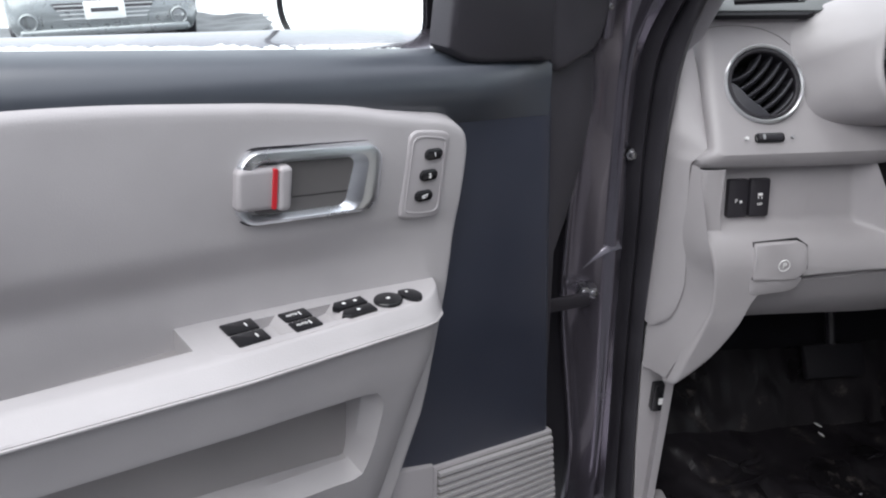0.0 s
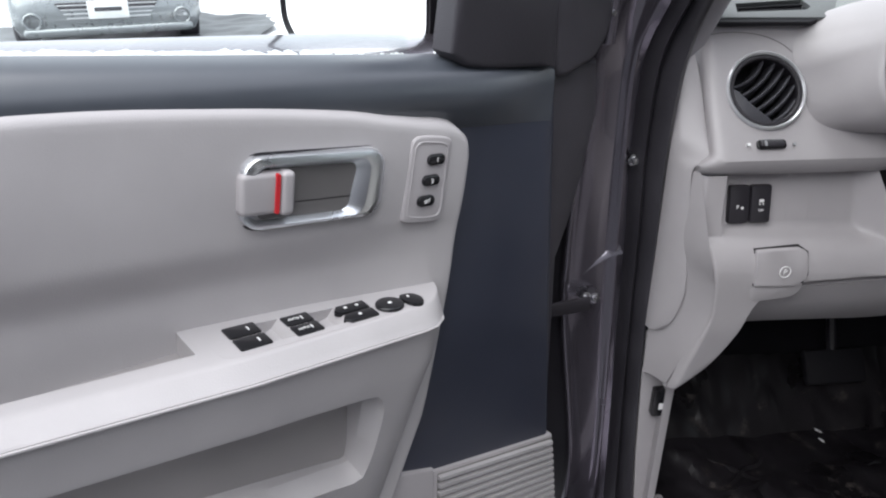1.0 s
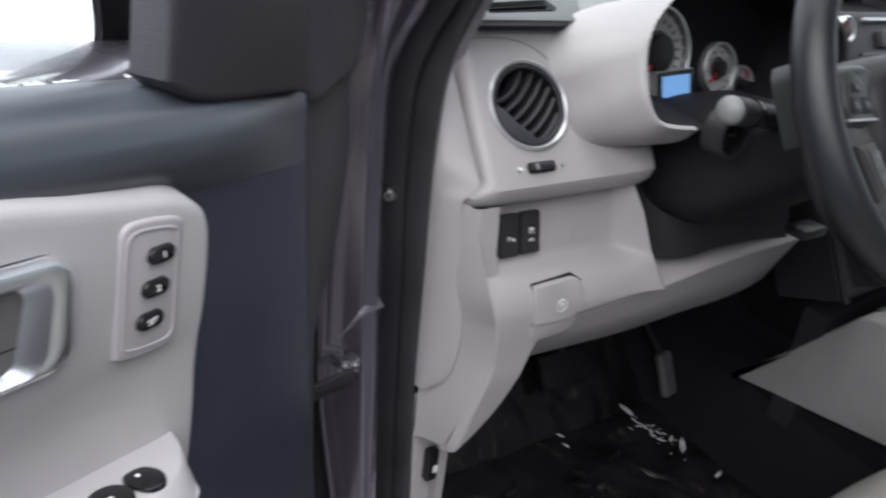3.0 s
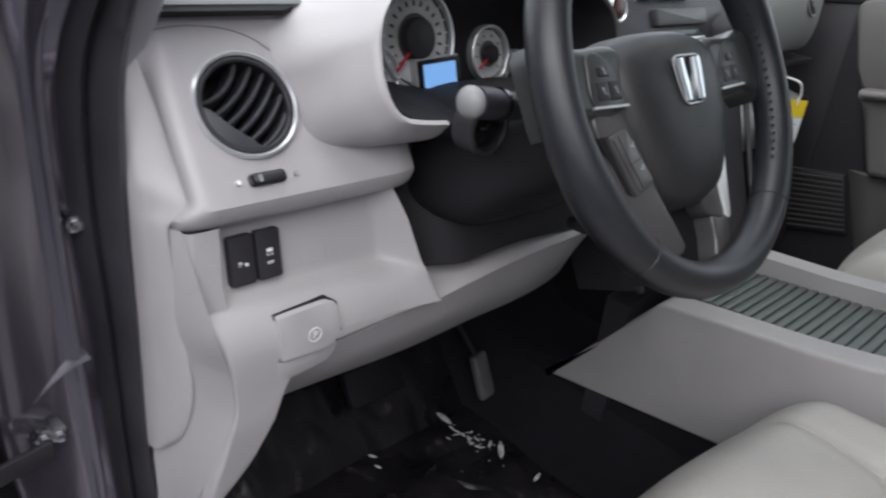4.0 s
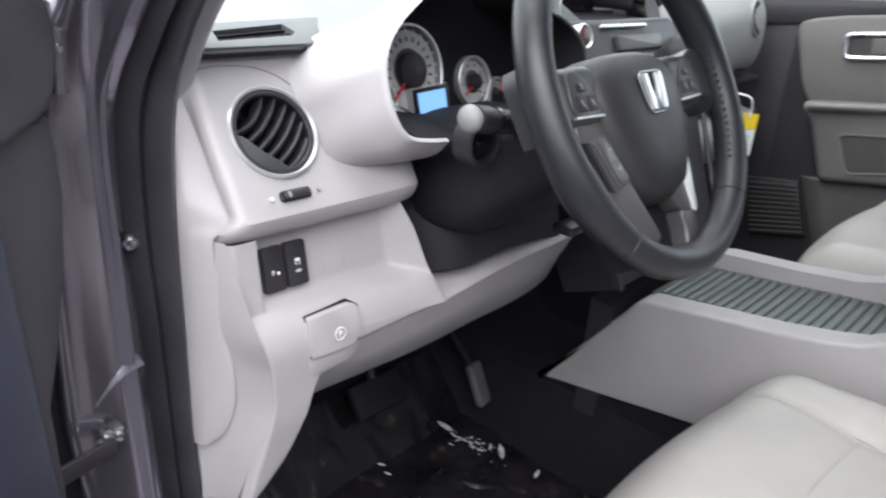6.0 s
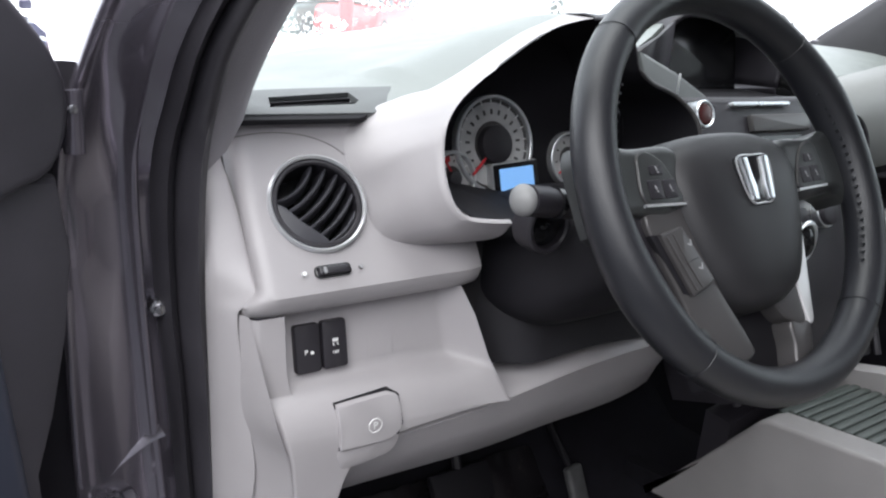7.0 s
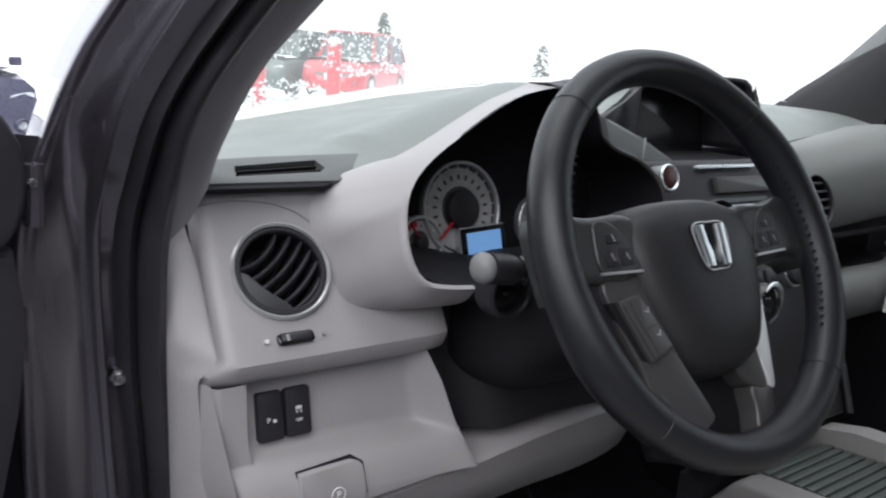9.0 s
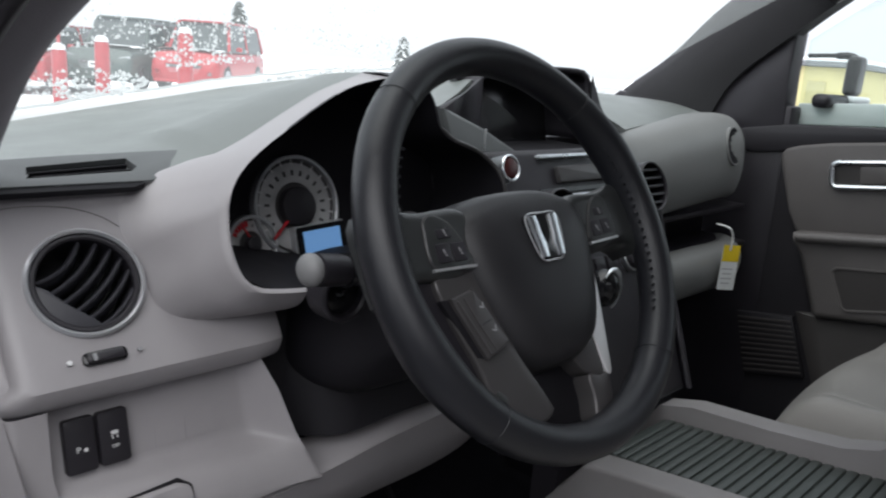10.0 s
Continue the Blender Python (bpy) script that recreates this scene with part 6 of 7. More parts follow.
for v in np.linspace(0, 1, 90):
    row = []
    for s in np.concatenate([0.06 * np.linspace(0, 1, 34) ** 1.6, np.linspace(0.07, 1, 60)]):
        zt = float(np.interp(0.110 + 0.91 * s, TOPU, TOPZ))
        z = zt + (0.66 - zt) * v
        left = float(np.interp(-z, [-1.062, -1.02, -0.985, -0.96, -0.935, -0.80, -0.70, -0.66], [0.110, 0.1150, 0.1205, 0.1245, 0.130, 0.162, 0.20, 0.21]))
        u = left + (1.02 - left) * s
        ga, gb = (zt - z) * 0.9, u - left
        gap = ga * gb / math.sqrt(ga * ga + gb * gb + 1e-12)
        lip = 1 - math.sqrt(max(0.0, 1 - (1 - min(1.0, gap / 0.009)) ** 2))
        row.append((u, W0 + pad_w(u, z) - 0.016 * lip, z))
    rows.append(row)
part("padded_panel", loft(rows), LIGHT, door, "light grey padded vinyl panel", sharp=75)

# inner handle: chrome frame, dark cup, grey lever with red mark
cup_turn = radians(8)
cupo = rrect(0.2660, 1.0705, 0.108, 0.048, 0.014, turn=cup_turn)
hb = part("door_handle", slab(rrect(0.2660, 1.0705, 0.142, 0.078, 0.03, 7, turn=cup_turn), at_d, -0.006, 0.0052, 0.005, 6), LIGHT, door, "handle surround")
part("cup", slab(cupo, at_d, 0.0, 0.0076), HANDLECUP, hb, "grey handle cup")
part("cup_line", slab(rrect(0.264, 1.060, 0.050, 0.0008, 0.0003, turn=cup_turn), at_d, 0.0076, 0.0078), BLACK, hb)
fr = [(x, y) for x, y in rrect(0.2705, 1.0710, 0.123, 0.0555, 0.016, 7, turn=cup_turn)]
inner = [(x + 0.20 * (1.07 - y), y) for x, y in rrect(0.2795, 1.0700, 0.082, 0.036, 0.006, 7, turn=cup_turn)]
part("shadow_gap", slab(rrect(0.2705, 1.0710, 0.1265, 0.059, 0.0175, 7, turn=cup_turn), at_d, 0.0, 0.0062), BLACK, hb)
rr = []
for (x, y), (x2, y2) in zip(fr, inner):
    mixed = lambda k: (x + k * (x2 - x), y + k * (y2 - y))
    rr.append([(mixed(k)[0], W0 + w, mixed(k)[1]) for k, w in ((0, 0.004), (0, 0.0098), (0.10, 0.0124), (0.30, 0.0134), (0.52, 0.0138), (0.56, 0.0134), (0.97, 0.0066), (1.0, 0.0060), (1.0, 0.003))])
rr.append(rr[0])
b = loft(rr, False)
bmesh.ops.remove_doubles(b, verts=b.verts, dist=1e-6)
part("chrome_frame", b, CHROME, hb, "satin chrome handle frame")
part("lever", slab(rrect(0.3140, 1.0775, 0.039, 0.032, 0.005, turn=cup_turn), at_d, 0.004, 0.0148, 0.004, 4), LIGHT2, hb, "grey lever")
part("lever_ridge", slab(rrect(0.2975, 1.0750, 0.011, 0.034, 0.004, turn=cup_turn), at_d, 0.004, 0.0180, 0.004, 4), LIGHT2, hb)
part("red_mark", slab(rrect(0.3055, 1.0765, 0.0032, 0.030, 0.001, turn=cup_turn), at_d, 0.0130, 0.0166), RED, hb, "red lock mark")
# seat memory buttons
MEM = spline([(0.1794, 1.0836), (0.1771, 1.0892), (0.1714, 1.0915), (0.1571, 1.0896), (0.1429, 1.0859), (0.1376, 1.0827), (0.1367, 1.0771), (0.141, 1.0482), (0.1457, 1.0194), (0.1481, 1.0138), (0.1533, 1.011), (0.1685, 1.0129), (0.1837, 1.0166), (0.189, 1.0194), (0.1899, 1.025), (0.1847, 1.0548)], 64, True)
plate = part("memory_panel", slab(MEM, at_d, 0.0, 0.0085, 0.0022, 3), LIGHT2, door, "grey seat-memory panel")
part("panel_rim", tube([at_d(0.1625 + (a - 0.1625) * 0.80, 1.0515 + (b - 1.0515) * 0.86, 0.0082) for a, b in MEM], 0.0011, 6, True), LIGHT2, plate)
for k, (u, z) in enumerate(((0.155, 1.069), (0.1605, 1.0515), (0.166, 1.034))):
    bt = part("memory_button", slab(rrect(u, z, 0.0185, 0.0095, 0.0045, turn=radians(5)), at_d, 0.006, 0.0115, 0.002), GLOSSBLACK, plate, "black oval button")
    mm = frame_of(at_d(u, z, 0.0118), (-1, 0, 0.09), (0, 0, 1), (0, 1, 0))
    words(("1", "2", "SET")[k], 0.0055 if k < 2 else 0.0042, mm, WHITE, bt, "symbol")

# armrest beam with the panel below it, and the switch panel
arm_z = lambda u: 0.9525 + 0.117 * (u - 0.175)
taper = lambda u: 1 - 0.17 * min(1.0, max(0.0, (0.36 - u) / 0.19))
rows = []
for u in np.concatenate([0.151 + 0.046 * np.linspace(0, 1, 12) ** 1.5, np.linspace(0.205, 0.380, 10), [0.3835, 0.3850, 0.3865, 0.3895, 0.3912, 0.394], np.linspace(0.41, 1.0, 30)]):
    k = max(0.0, (0.197 - u) / 0.046)
    q = math.sqrt(max(0.0, 1 - k ** 2.2))
    z = arm_z(u)
    far = 0.0 if u < 0.385 else min(1.0, (u - 0.385) / 0.006)
    bd = 0.0185 - 0.024 * (min(u, 0.6) - 0.185)
    e0 = 0.0605 - 0.009 * min(1.0, max(0.0, (u - 0.37) / 0.2))
    low = [(0.0733, bd - 0.0025), (0.0745, bd - 0.0012), (0.0738, bd + 0.0012), (0.0728, bd + 0.003), (0.0705, 0.05), (0.061, 0.09), (0.047, 0.15), (0.033, 0.21), (0.022, 0.25)]
    lean = lambda d: u + (0.29 * max(0.0, d - 0.03) if u < 0.24 else 0.29 * max(0.0, d - 0.03) * max(0, (0.34 - u) / 0.10))
    row = [(u, -0.008, z - 0.075 * far), (u, 0.0, z - 0.075 * far), (u, (0.036 + 0.001 * far) * q + 0.004 * (1 - q), z - 0.070 * far), (u, 0.0385 * q + 0.01 * (1 - q), z), (u, (e0 - 0.005) * q, z), (u, (e0 - 0.0008) * q, z - 0.0003), (u, (e0 + 0.0020) * q, z - 0.0017), (u, (0.35 * e0 + 0.65 * 0.0732) * q, z - 0.65 * bd)]
    row += [(lean(d), w * q, z - d) for w, d in low] + [(lean(0.27), 0.0, z - 0.27)]
    rows.append([(a, w * taper(u), e) for a, w, e in row])
armrest = part("armrest", loft(rows), LIGHT, door, "light grey armrest with a map pocket below", sharp=28)
POCKET = spline([(0.254, 0.889), (0.243, 0.884), (0.237, 0.873), (0.235, 0.858), (0.237, 0.837), (0.241, 0.81), (0.247, 0.788), (0.251, 0.781), (0.258, 0.780), (0.288, 0.788), (0.40, 0.815), (0.56, 0.845), (0.72, 0.87), (0.72, 0.96), (0.56, 0.944), (0.422, 0.922), (0.336, 0.907), (0.285, 0.896)], 110, True)
skin = lambda u, z: taper(u) * float(np.interp(arm_z(u) - z, [0.02, 0.05, 0.09, 0.15, 0.21, 0.25], [0.0728, 0.0705, 0.061, 0.047, 0.033, 0.022]))


def sunk(u, z):
    """The pocket's outline further in: its end and its foot slope, its upper edge does not."""
    top = 0.896 + 0.16 * (u - 0.285)
    foot = 0.78 + 0.20 * max(0.0, u - 0.255)
    f = min(1.0, max(0.0, (top - z) / 0.02))
    return u + 0.013 * max(0.0, 1 - (u - 0.235) / 0.025) * f, z + 0.013 * max(0.0, 1 - (z - foot) / 0.03)


tool = loft([[(sunk(a, b)[0], 0.010, sunk(a, b)[1]) for a, b in POCKET], [(sunk(a, b)[0], skin(a, b) - 0.017, sunk(a, b)[1]) for a, b in POCKET],
             [(a, skin(a, b) - 0.0015, b) for a, b in POCKET], [(a, 0.12, b) for a, b in POCKET]], True, True)
cut(armrest, tool)
# pocket back: the panel's own plastic, darkened for the shade inside
part("pocket_back", slab([(0.20, 0.95), (0.78, 0.98), (0.78, 0.70), (0.20, 0.70)], lambda a, b, w: (a, w, b), 0.0, 0.012), CONSOLE, door)
# bead line along the front of the armrest
part("bead", tube([(u, taper(u) * 0.0752 * math.sqrt(max(0.0, 1 - max(0.0, (0.197 - u) / 0.046) ** 2.2)) + 0.0004, arm_z(u) - 0.0185 + 0.024 * (min(u, 0.6) - 0.185)) for u in np.linspace(0.156, 1.0, 60)], 0.0013, 6), LIGHT, armrest, "seam bead")
at_top = lambda a, b, w: (a, b * taper(a), arm_z(a) + w)
PANEL = spline([(0.186, 0.030), (0.182, 0.040), (0.186, 0.052), (0.198, 0.058), (0.230, 0.0595), (0.30, 0.0585), (0.362, 0.056), (0.371, 0.050), (0.372, 0.030), (0.370, 0.014), (0.360, 0.009), (0.30, 0.014), (0.24, 0.0205), (0.20, 0.0255)], 60, True)
cut(armrest, loft([[at_top(a, b, w) for a, b in PANEL] for w in (-0.022, 0.02)], True, True))
sp = part("switch_panel", slab(PANEL, at_top, -0.020, 0.0001), LIGHT, door, "grey switch panel", smooth=False)
for u0, u1, w0_, w1_ in ((0.330, 0.356, 0.015, 0.051), (0.286, 0.310, 0.020, 0.053)):
    wm = (w0_ + w1_) / 2
    for k, (a, b) in enumerate(((w0_, wm - 0.001), (wm + 0.001, w1_))):
        sw = part("window_switch", slab(rrect((u0 + u1) / 2, (a + b) / 2, u1 - u0, b - a, 0.0015), at_top, -0.004, 0.0016, 0.0008), GLOSSBLACK, sp, "black window switch")
        part("switch_mark", slab(rrect(u0 + 0.008, (a + b) / 2, 0.0012, 0.0055, 0.0004), at_top, 0.0016, 0.0019), WHITE, sw)
        if u0 < 0.3:
            words("AUTO", 0.0036, frame_of(at_top((u0 + u1) / 2 + 0.003, (a + b) / 2, 0.0019), (-1, 0, -0.11), (0, -1, 0), (0, 0, 1)), WHITE, sw, "symbol")
for u0, u1, b0, b1 in ((0.3105, 0.3295, 0.017, 0.049), (0.262, 0.2855, 0.022, 0.051)):     # sloping finger scoops
    cut(sp, loft([[at_top(u1, b, 0.01), at_top(u1, b, -0.0130), at_top(u0 + 0.006, b, -0.0085), at_top(u0, b + 0.0015, 0.0002), at_top(u0, b + 0.0015, 0.01)] for b in (b0, b1)], True, True))
sp.data.polygons.foreach_set("use_smooth", [False] * len(sp.data.polygons))
for k, (a, b) in enumerate(((0.027, 0.0405), (0.043, 0.0565))):
    sw = part("lock_switch", slab([(0.236, a), (0.262, a), (0.267, (a + b) / 2), (0.262, b), (0.236, b)], at_top, -0.002, 0.0030, 0.0012), GLOSSBLACK, sp, "black lock switch")
    for x in ((0.245, 0.256) if k == 0 else (0.251,)):
        part("switch_mark", slab(rrect(x, (a + b) / 2, 0.0028, 0.003, 0.0006), at_top, 0.0030, 0.0034), WHITE, sw)
mc = lambda a, b, w: at_top(0.2185 + a, 0.046 + b, w)
knob = part("mirror_control", slab(disc(0, 0, 0.0132, 32), mc, -0.002, 0.0034, 0.0018, 3), GLOSSBLACK, sp, "round black mirror control")
part("switch_mark", slab(rrect(0, 0, 0.0035, 0.003, 0.0006), mc, 0.0033, 0.0038), WHITE, knob)
fs = part("mirror_selector", slab(spline([(0.202, 0.036), (0.190, 0.038), (0.186, 0.050), (0.191, 0.060), (0.201, 0.058), (0.2045, 0.046)], 26, True), at_top, -0.002, 0.0030, 0.0014), GLOSSBLACK, sp, "small black selector")
part("switch_mark", slab(rrect(0.197, 0.043, 0.002, 0.003, 0.0005), at_top, 0.0029, 0.0034), WHITE, fs)

# speaker grille low on the door
GR = [(0.135, 0.696), (-0.058, 0.648), (-0.080, 0.50), (0.135, 0.50)]
grille = part("speaker_grille", slab(GR, lambda a, b, w: (a, w, b), -0.02, -0.002, 0.003), LIGHT2, door, "light grey slotted speaker grille")
for k in range(17):
    zl, zr = 0.686 - 0.0115 * k, 0.640 - 0.0115 * k
    if zr < 0.50:
        break
    ul = -0.054 - 0.15 * max(0, 0.64 - zr)
    part("grille_bar", loft([[(u, w, z + dz) for w, dz in ((-0.003, 0.0032), (0.0035, 0.0026), (0.0035, -0.0026), (-0.003, -0.0032))] for u, z in ((0.130, zl), (ul, zr))], True, True), LIGHT, grille)
# backing between the bars, darkened for the shade in the slots
part("grille_backing", slab([(0.130, 0.690), (-0.056, 0.645), (-0.076, 0.50), (0.130, 0.50)], lambda a, b, w: (a, w, b), -0.004, -0.0012), mat("grille_shadow_grey", (0.16, 0.155, 0.15), 0.6), grille)
part("corner_insert", slab([(0.19, 0.722), (0.135, 0.700), (0.135, 0.50), (0.30, 0.50), (0.30, 0.72)], lambda a, b, w: (a, w, b), -0.02, 0.0, 0.004), LIGHT2, door)

# mirror corner cover, window frame, glass, mirror and snow
part("mirror_corner", slab([(0.124, 1.150), (0.117, 1.143), (0.105, 1.136), (0.085, 1.131), (0.015, 1.124), (-0.006, 1.122), (-0.004, 1.20), (0.02, 1.27), (0.075, 1.35), (0.11, 1.38), (0.112, 1.30), (0.117, 1.20)], lambda a, b, w: (a, w, b), -0.025, 0.003, 0.006, 3), CORNERGREY, door, "black mirror corner cover")
part("corner_edge", slab(spline([(-0.010, 1.118), (-0.05, 1.115), (-0.075, 1.125), (-0.088, 1.15), (-0.090, 1.178), (-0.080, 1.203), (-0.055, 1.234), (-0.02, 1.275), (0.03, 1.325), (0.06, 1.34), (0.0, 1.25)], 50, True), lambda a, b, w: (a, w, b), -0.14, -0.003, 0.008, 3), EDGEGREY, door)
part("door_edge", slab([(0.0, 1.122), (-0.082, 1.118), (-0.090, 1.06), (-0.080, 1.0), (-0.063, 0.94), (-0.047, 0.90), (-0.055, 0.70), (-0.080, 0.45), (0.0, 0.45)], lambda a, b, w: (a, w, b), -0.12, -0.012, 0.006), EDGEGREY, door)
part("window_frame", tube(spline([(-0.012, -0.06, 1.13), (0.05, -0.09, 1.27), (0.14, -0.13, 1.40), (0.32, -0.19, 1.53), (0.60, -0.22, 1.59), (1.0, -0.22, 1.58)], 30), 0.022, 10), BLACK, door)
part("rear_frame", tube([(1.0, -0.05, 1.22), (0.985, -0.22, 1.58)], 0.03, 10), BLACK, door)
sg = part("window_glass", loft([[(u, -0.045 - 0.40 * (z - 1.15), z) for u in np.linspace(0.135, 0.98, 6)] for z in np.linspace(1.12, 1.56, 5)]), GLASS, door)
sg.visible_shadow = False
part("outer_sill", slab([(0.02, 1.088), (1.02, 1.198), (1.02, 1.188), (0.02, 1.078)], at_d, -0.10, -0.05), RUBBER, door)
rs = random.Random(3)
rows = []
for u in np.linspace(0.03, 1.0, 420):
    h = 0.002 + 0.0025 * noise.noise((u * 40, 0, 0)) + 0.004 * noise.noise((u * 190, 1, 0))
    zt = belt(u) - 0.002
    rows.append([(u, W0 - 0.100, zt - 0.012), (u, W0 - 0.097, zt + h * 0.6 - 0.002), (u, W0 - 0.080, zt + h * 0.8 + 0.002), (u, W0 - 0.066, zt + h * 0.7 + 0.002), (u, W0 - 0.060, zt - 0.006)])
part("sill_snow", loft(rows), SNOW, door, "crust of snow along the window sill", sharp=80)
mN, mU = Vector((0.936, 0.348, 0.0)).normalized(), Vector((-0.348, 0.936, 0.0)).normalized()
mir = bpy.data.materials.new("mirror_glass")
mir.use_nodes = True
mb = mir.node_tree.nodes["Principled BSDF"]
mb.inputs["Metallic"].default_value, mb.inputs["Roughness"].default_value = 1.0, 0.02
mb.inputs["Base Color"].default_value = (0.88, 0.90, 0.91, 1)
MC = Vector((0.056, -0.253, 1.184))
at_m = lambda a, b, w: tuple(MC + mU * a + Vector((0, 0, b)) + mN * w)
mo = rrect(0, 0, 0.208, 0.19, 0.05, 8)
mirror = part("door_mirror", loft([[at_m(a * s, b * s, w) for a, b in mo] for s, w in ((0.95, 0.0), (1.0, 0.006), (1.03, -0.01), (1.03, -0.03), (0.95, -0.07), (0.7, -0.10), (0.3, -0.11))], True, True), BLACK, door, "black door mirror housing")
part("mirror_glass", slab(rrect(0, 0, 0.194, 0.176, 0.045, 8), at_m, -0.004, 0.0035), mir, mirror, "mirror glass")
part("mirror_foot", rbox((0.04, -0.15, 1.095), (0.07, 0.17, 0.03), 0.012, 3), BLACK, mirror)


# ---- outside: a snowy car park ----
GZ = -0.20
def lie(x, y):
    """Height of the ground: it falls away to the left, with a ploughed bank ahead to the right."""
    bank = 0.75 * math.exp(-(((y - 10.6 + 0.12 * (x - 5)) / 0.8) ** 2)) * min(1.0, max(0.0, (x - 0.6) / 2.0))
    return GZ - 0.055 * max(0.0, min(6.0, -x - 1)) + bank * (0.8 + 0.35 * noise.noise((x * 0.9, y * 0.9, 7)))


g = bmesh.new()
rows = []
for y in np.concatenate([np.linspace(-60, -4, 20), np.linspace(-3.5, 14, 90), np.linspace(14.5, 40, 30), np.linspace(45, 400, 24)]):
    row = []
    for x in np.concatenate([np.linspace(-300, -12, 16), np.linspace(-11, 14, 90), np.linspace(15, 300, 24)]):
        row.append((x, y, lie(x, y) + 0.04 * noise.noise((x * 0.6, y * 0.6, 0)) + 0.025 * noise.noise((x * 3, y * 3, 0)) - 0.03))
    rows.append(row)
loft(rows, bm=g)
ground_mat = mat("snow_and_slush", (0.86, 0.87, 0.88), 0.8, vary=0.06, scale=0.6, bump=0.5, bscale=30)
ground = part("ground", g, ground_mat, sharp=80)
tagged(ground, "snow-covered car park ground", "ground", kind="structure")
# trodden wet patch before the parked car; another is added unseen round this car
ASPHALT = mat("wet_asphalt_slush", (0.075, 0.08, 0.085), 0.4, vary=0.75, scale=3.5, bump=0.6, bscale=40)


def wet(x0, x1, y0, y1, seed):
    rows = []
    for t in np.linspace(0, 1, 50):
        row = []
        for s in np.linspace(0, 1, 50):
            x = x0 + (x1 - x0) * s + 0.35 * noise.noise((t * 6, s * 2, seed)) * (1 if s in (0.0, 1.0) else 0.6)
            y = y0 + (y1 - y0) * t + 0.35 * noise.noise((s * 6, t * 2, seed + 3))
            row.append((x, y, lie(x, y) + 0.025 + 0.03 * noise.noise((x * 5, y * 5, 2))))
        rows.append(row)
    ob = part("road", loft(rows), ASPHALT, sharp=80)
    return tagged(ob, "wet dark asphalt showing through trampled snow", "ground", kind="structure")


# dark ground out of view round the car, added to cut bounced light
wet(-7.5, 3.2, -9.0, 3.0, 1.0)
wet(-5.2, -2.0, 5.0, 9.0, 2.0)

# unseen plain walls added behind the car to block low light
BLOCKERGREY = mat("light_blocker_grey", (0.30, 0.295, 0.30), 0.85, vary=0.12, scale=1.5, bump=0.4, bscale=90)
for name_, c_, d_ in (("light_blocker_south", (-0.8, -3.75, 1.35), (12.4, 0.25, 3.3)), ("light_blocker_west", (-4.6, -2.55, 1.35), (0.25, 2.15, 3.3))):
    tagged(part(name_, rbox(c_, d_, 0.02), BLOCKERGREY), "unseen plain wall added to block low light", "wall", kind="structure")

CARGREY = mat("silver_grey_car_paint", (0.22, 0.24, 0.25), 0.3, metal=0.6, vary=0.06, coat=0.6)
CARRED = mat("red_car_paint", (0.42, 0.02, 0.03), 0.35, vary=0.1, coat=0.4)
CARBLUE = mat("dark_violet_car_paint", (0.05, 0.05, 0.085), 0.3, metal=0.3, vary=0.1, coat=0.5)
CARGREEN = mat("dark_green_car_paint", (0.045, 0.07, 0.065), 0.35, vary=0.1, coat=0.4)
DARKGLASS = mat("car_window", (0.03, 0.045, 0.05), 0.08, vary=0.1)
LAMP = mat("headlamp_lens", (0.55, 0.58, 0.60), 0.1, metal=0.5)


def wheel_on(parent, x, y, r, wd):
    t = part("wheel", tube([(x - wd / 2, y, r + GZ), (x - wd * 0.4, y, r + GZ), (x + wd * 0.4, y, r + GZ), (x + wd / 2, y, r + GZ)], [r * 0.93, r, r, r * 0.93], 28), RUBBER, parent)
    part("rim", tube([(x - wd * 0.53, y, r + GZ), (x + wd * 0.53, y, r + GZ)], r * 0.62, 20), STEEL, t)


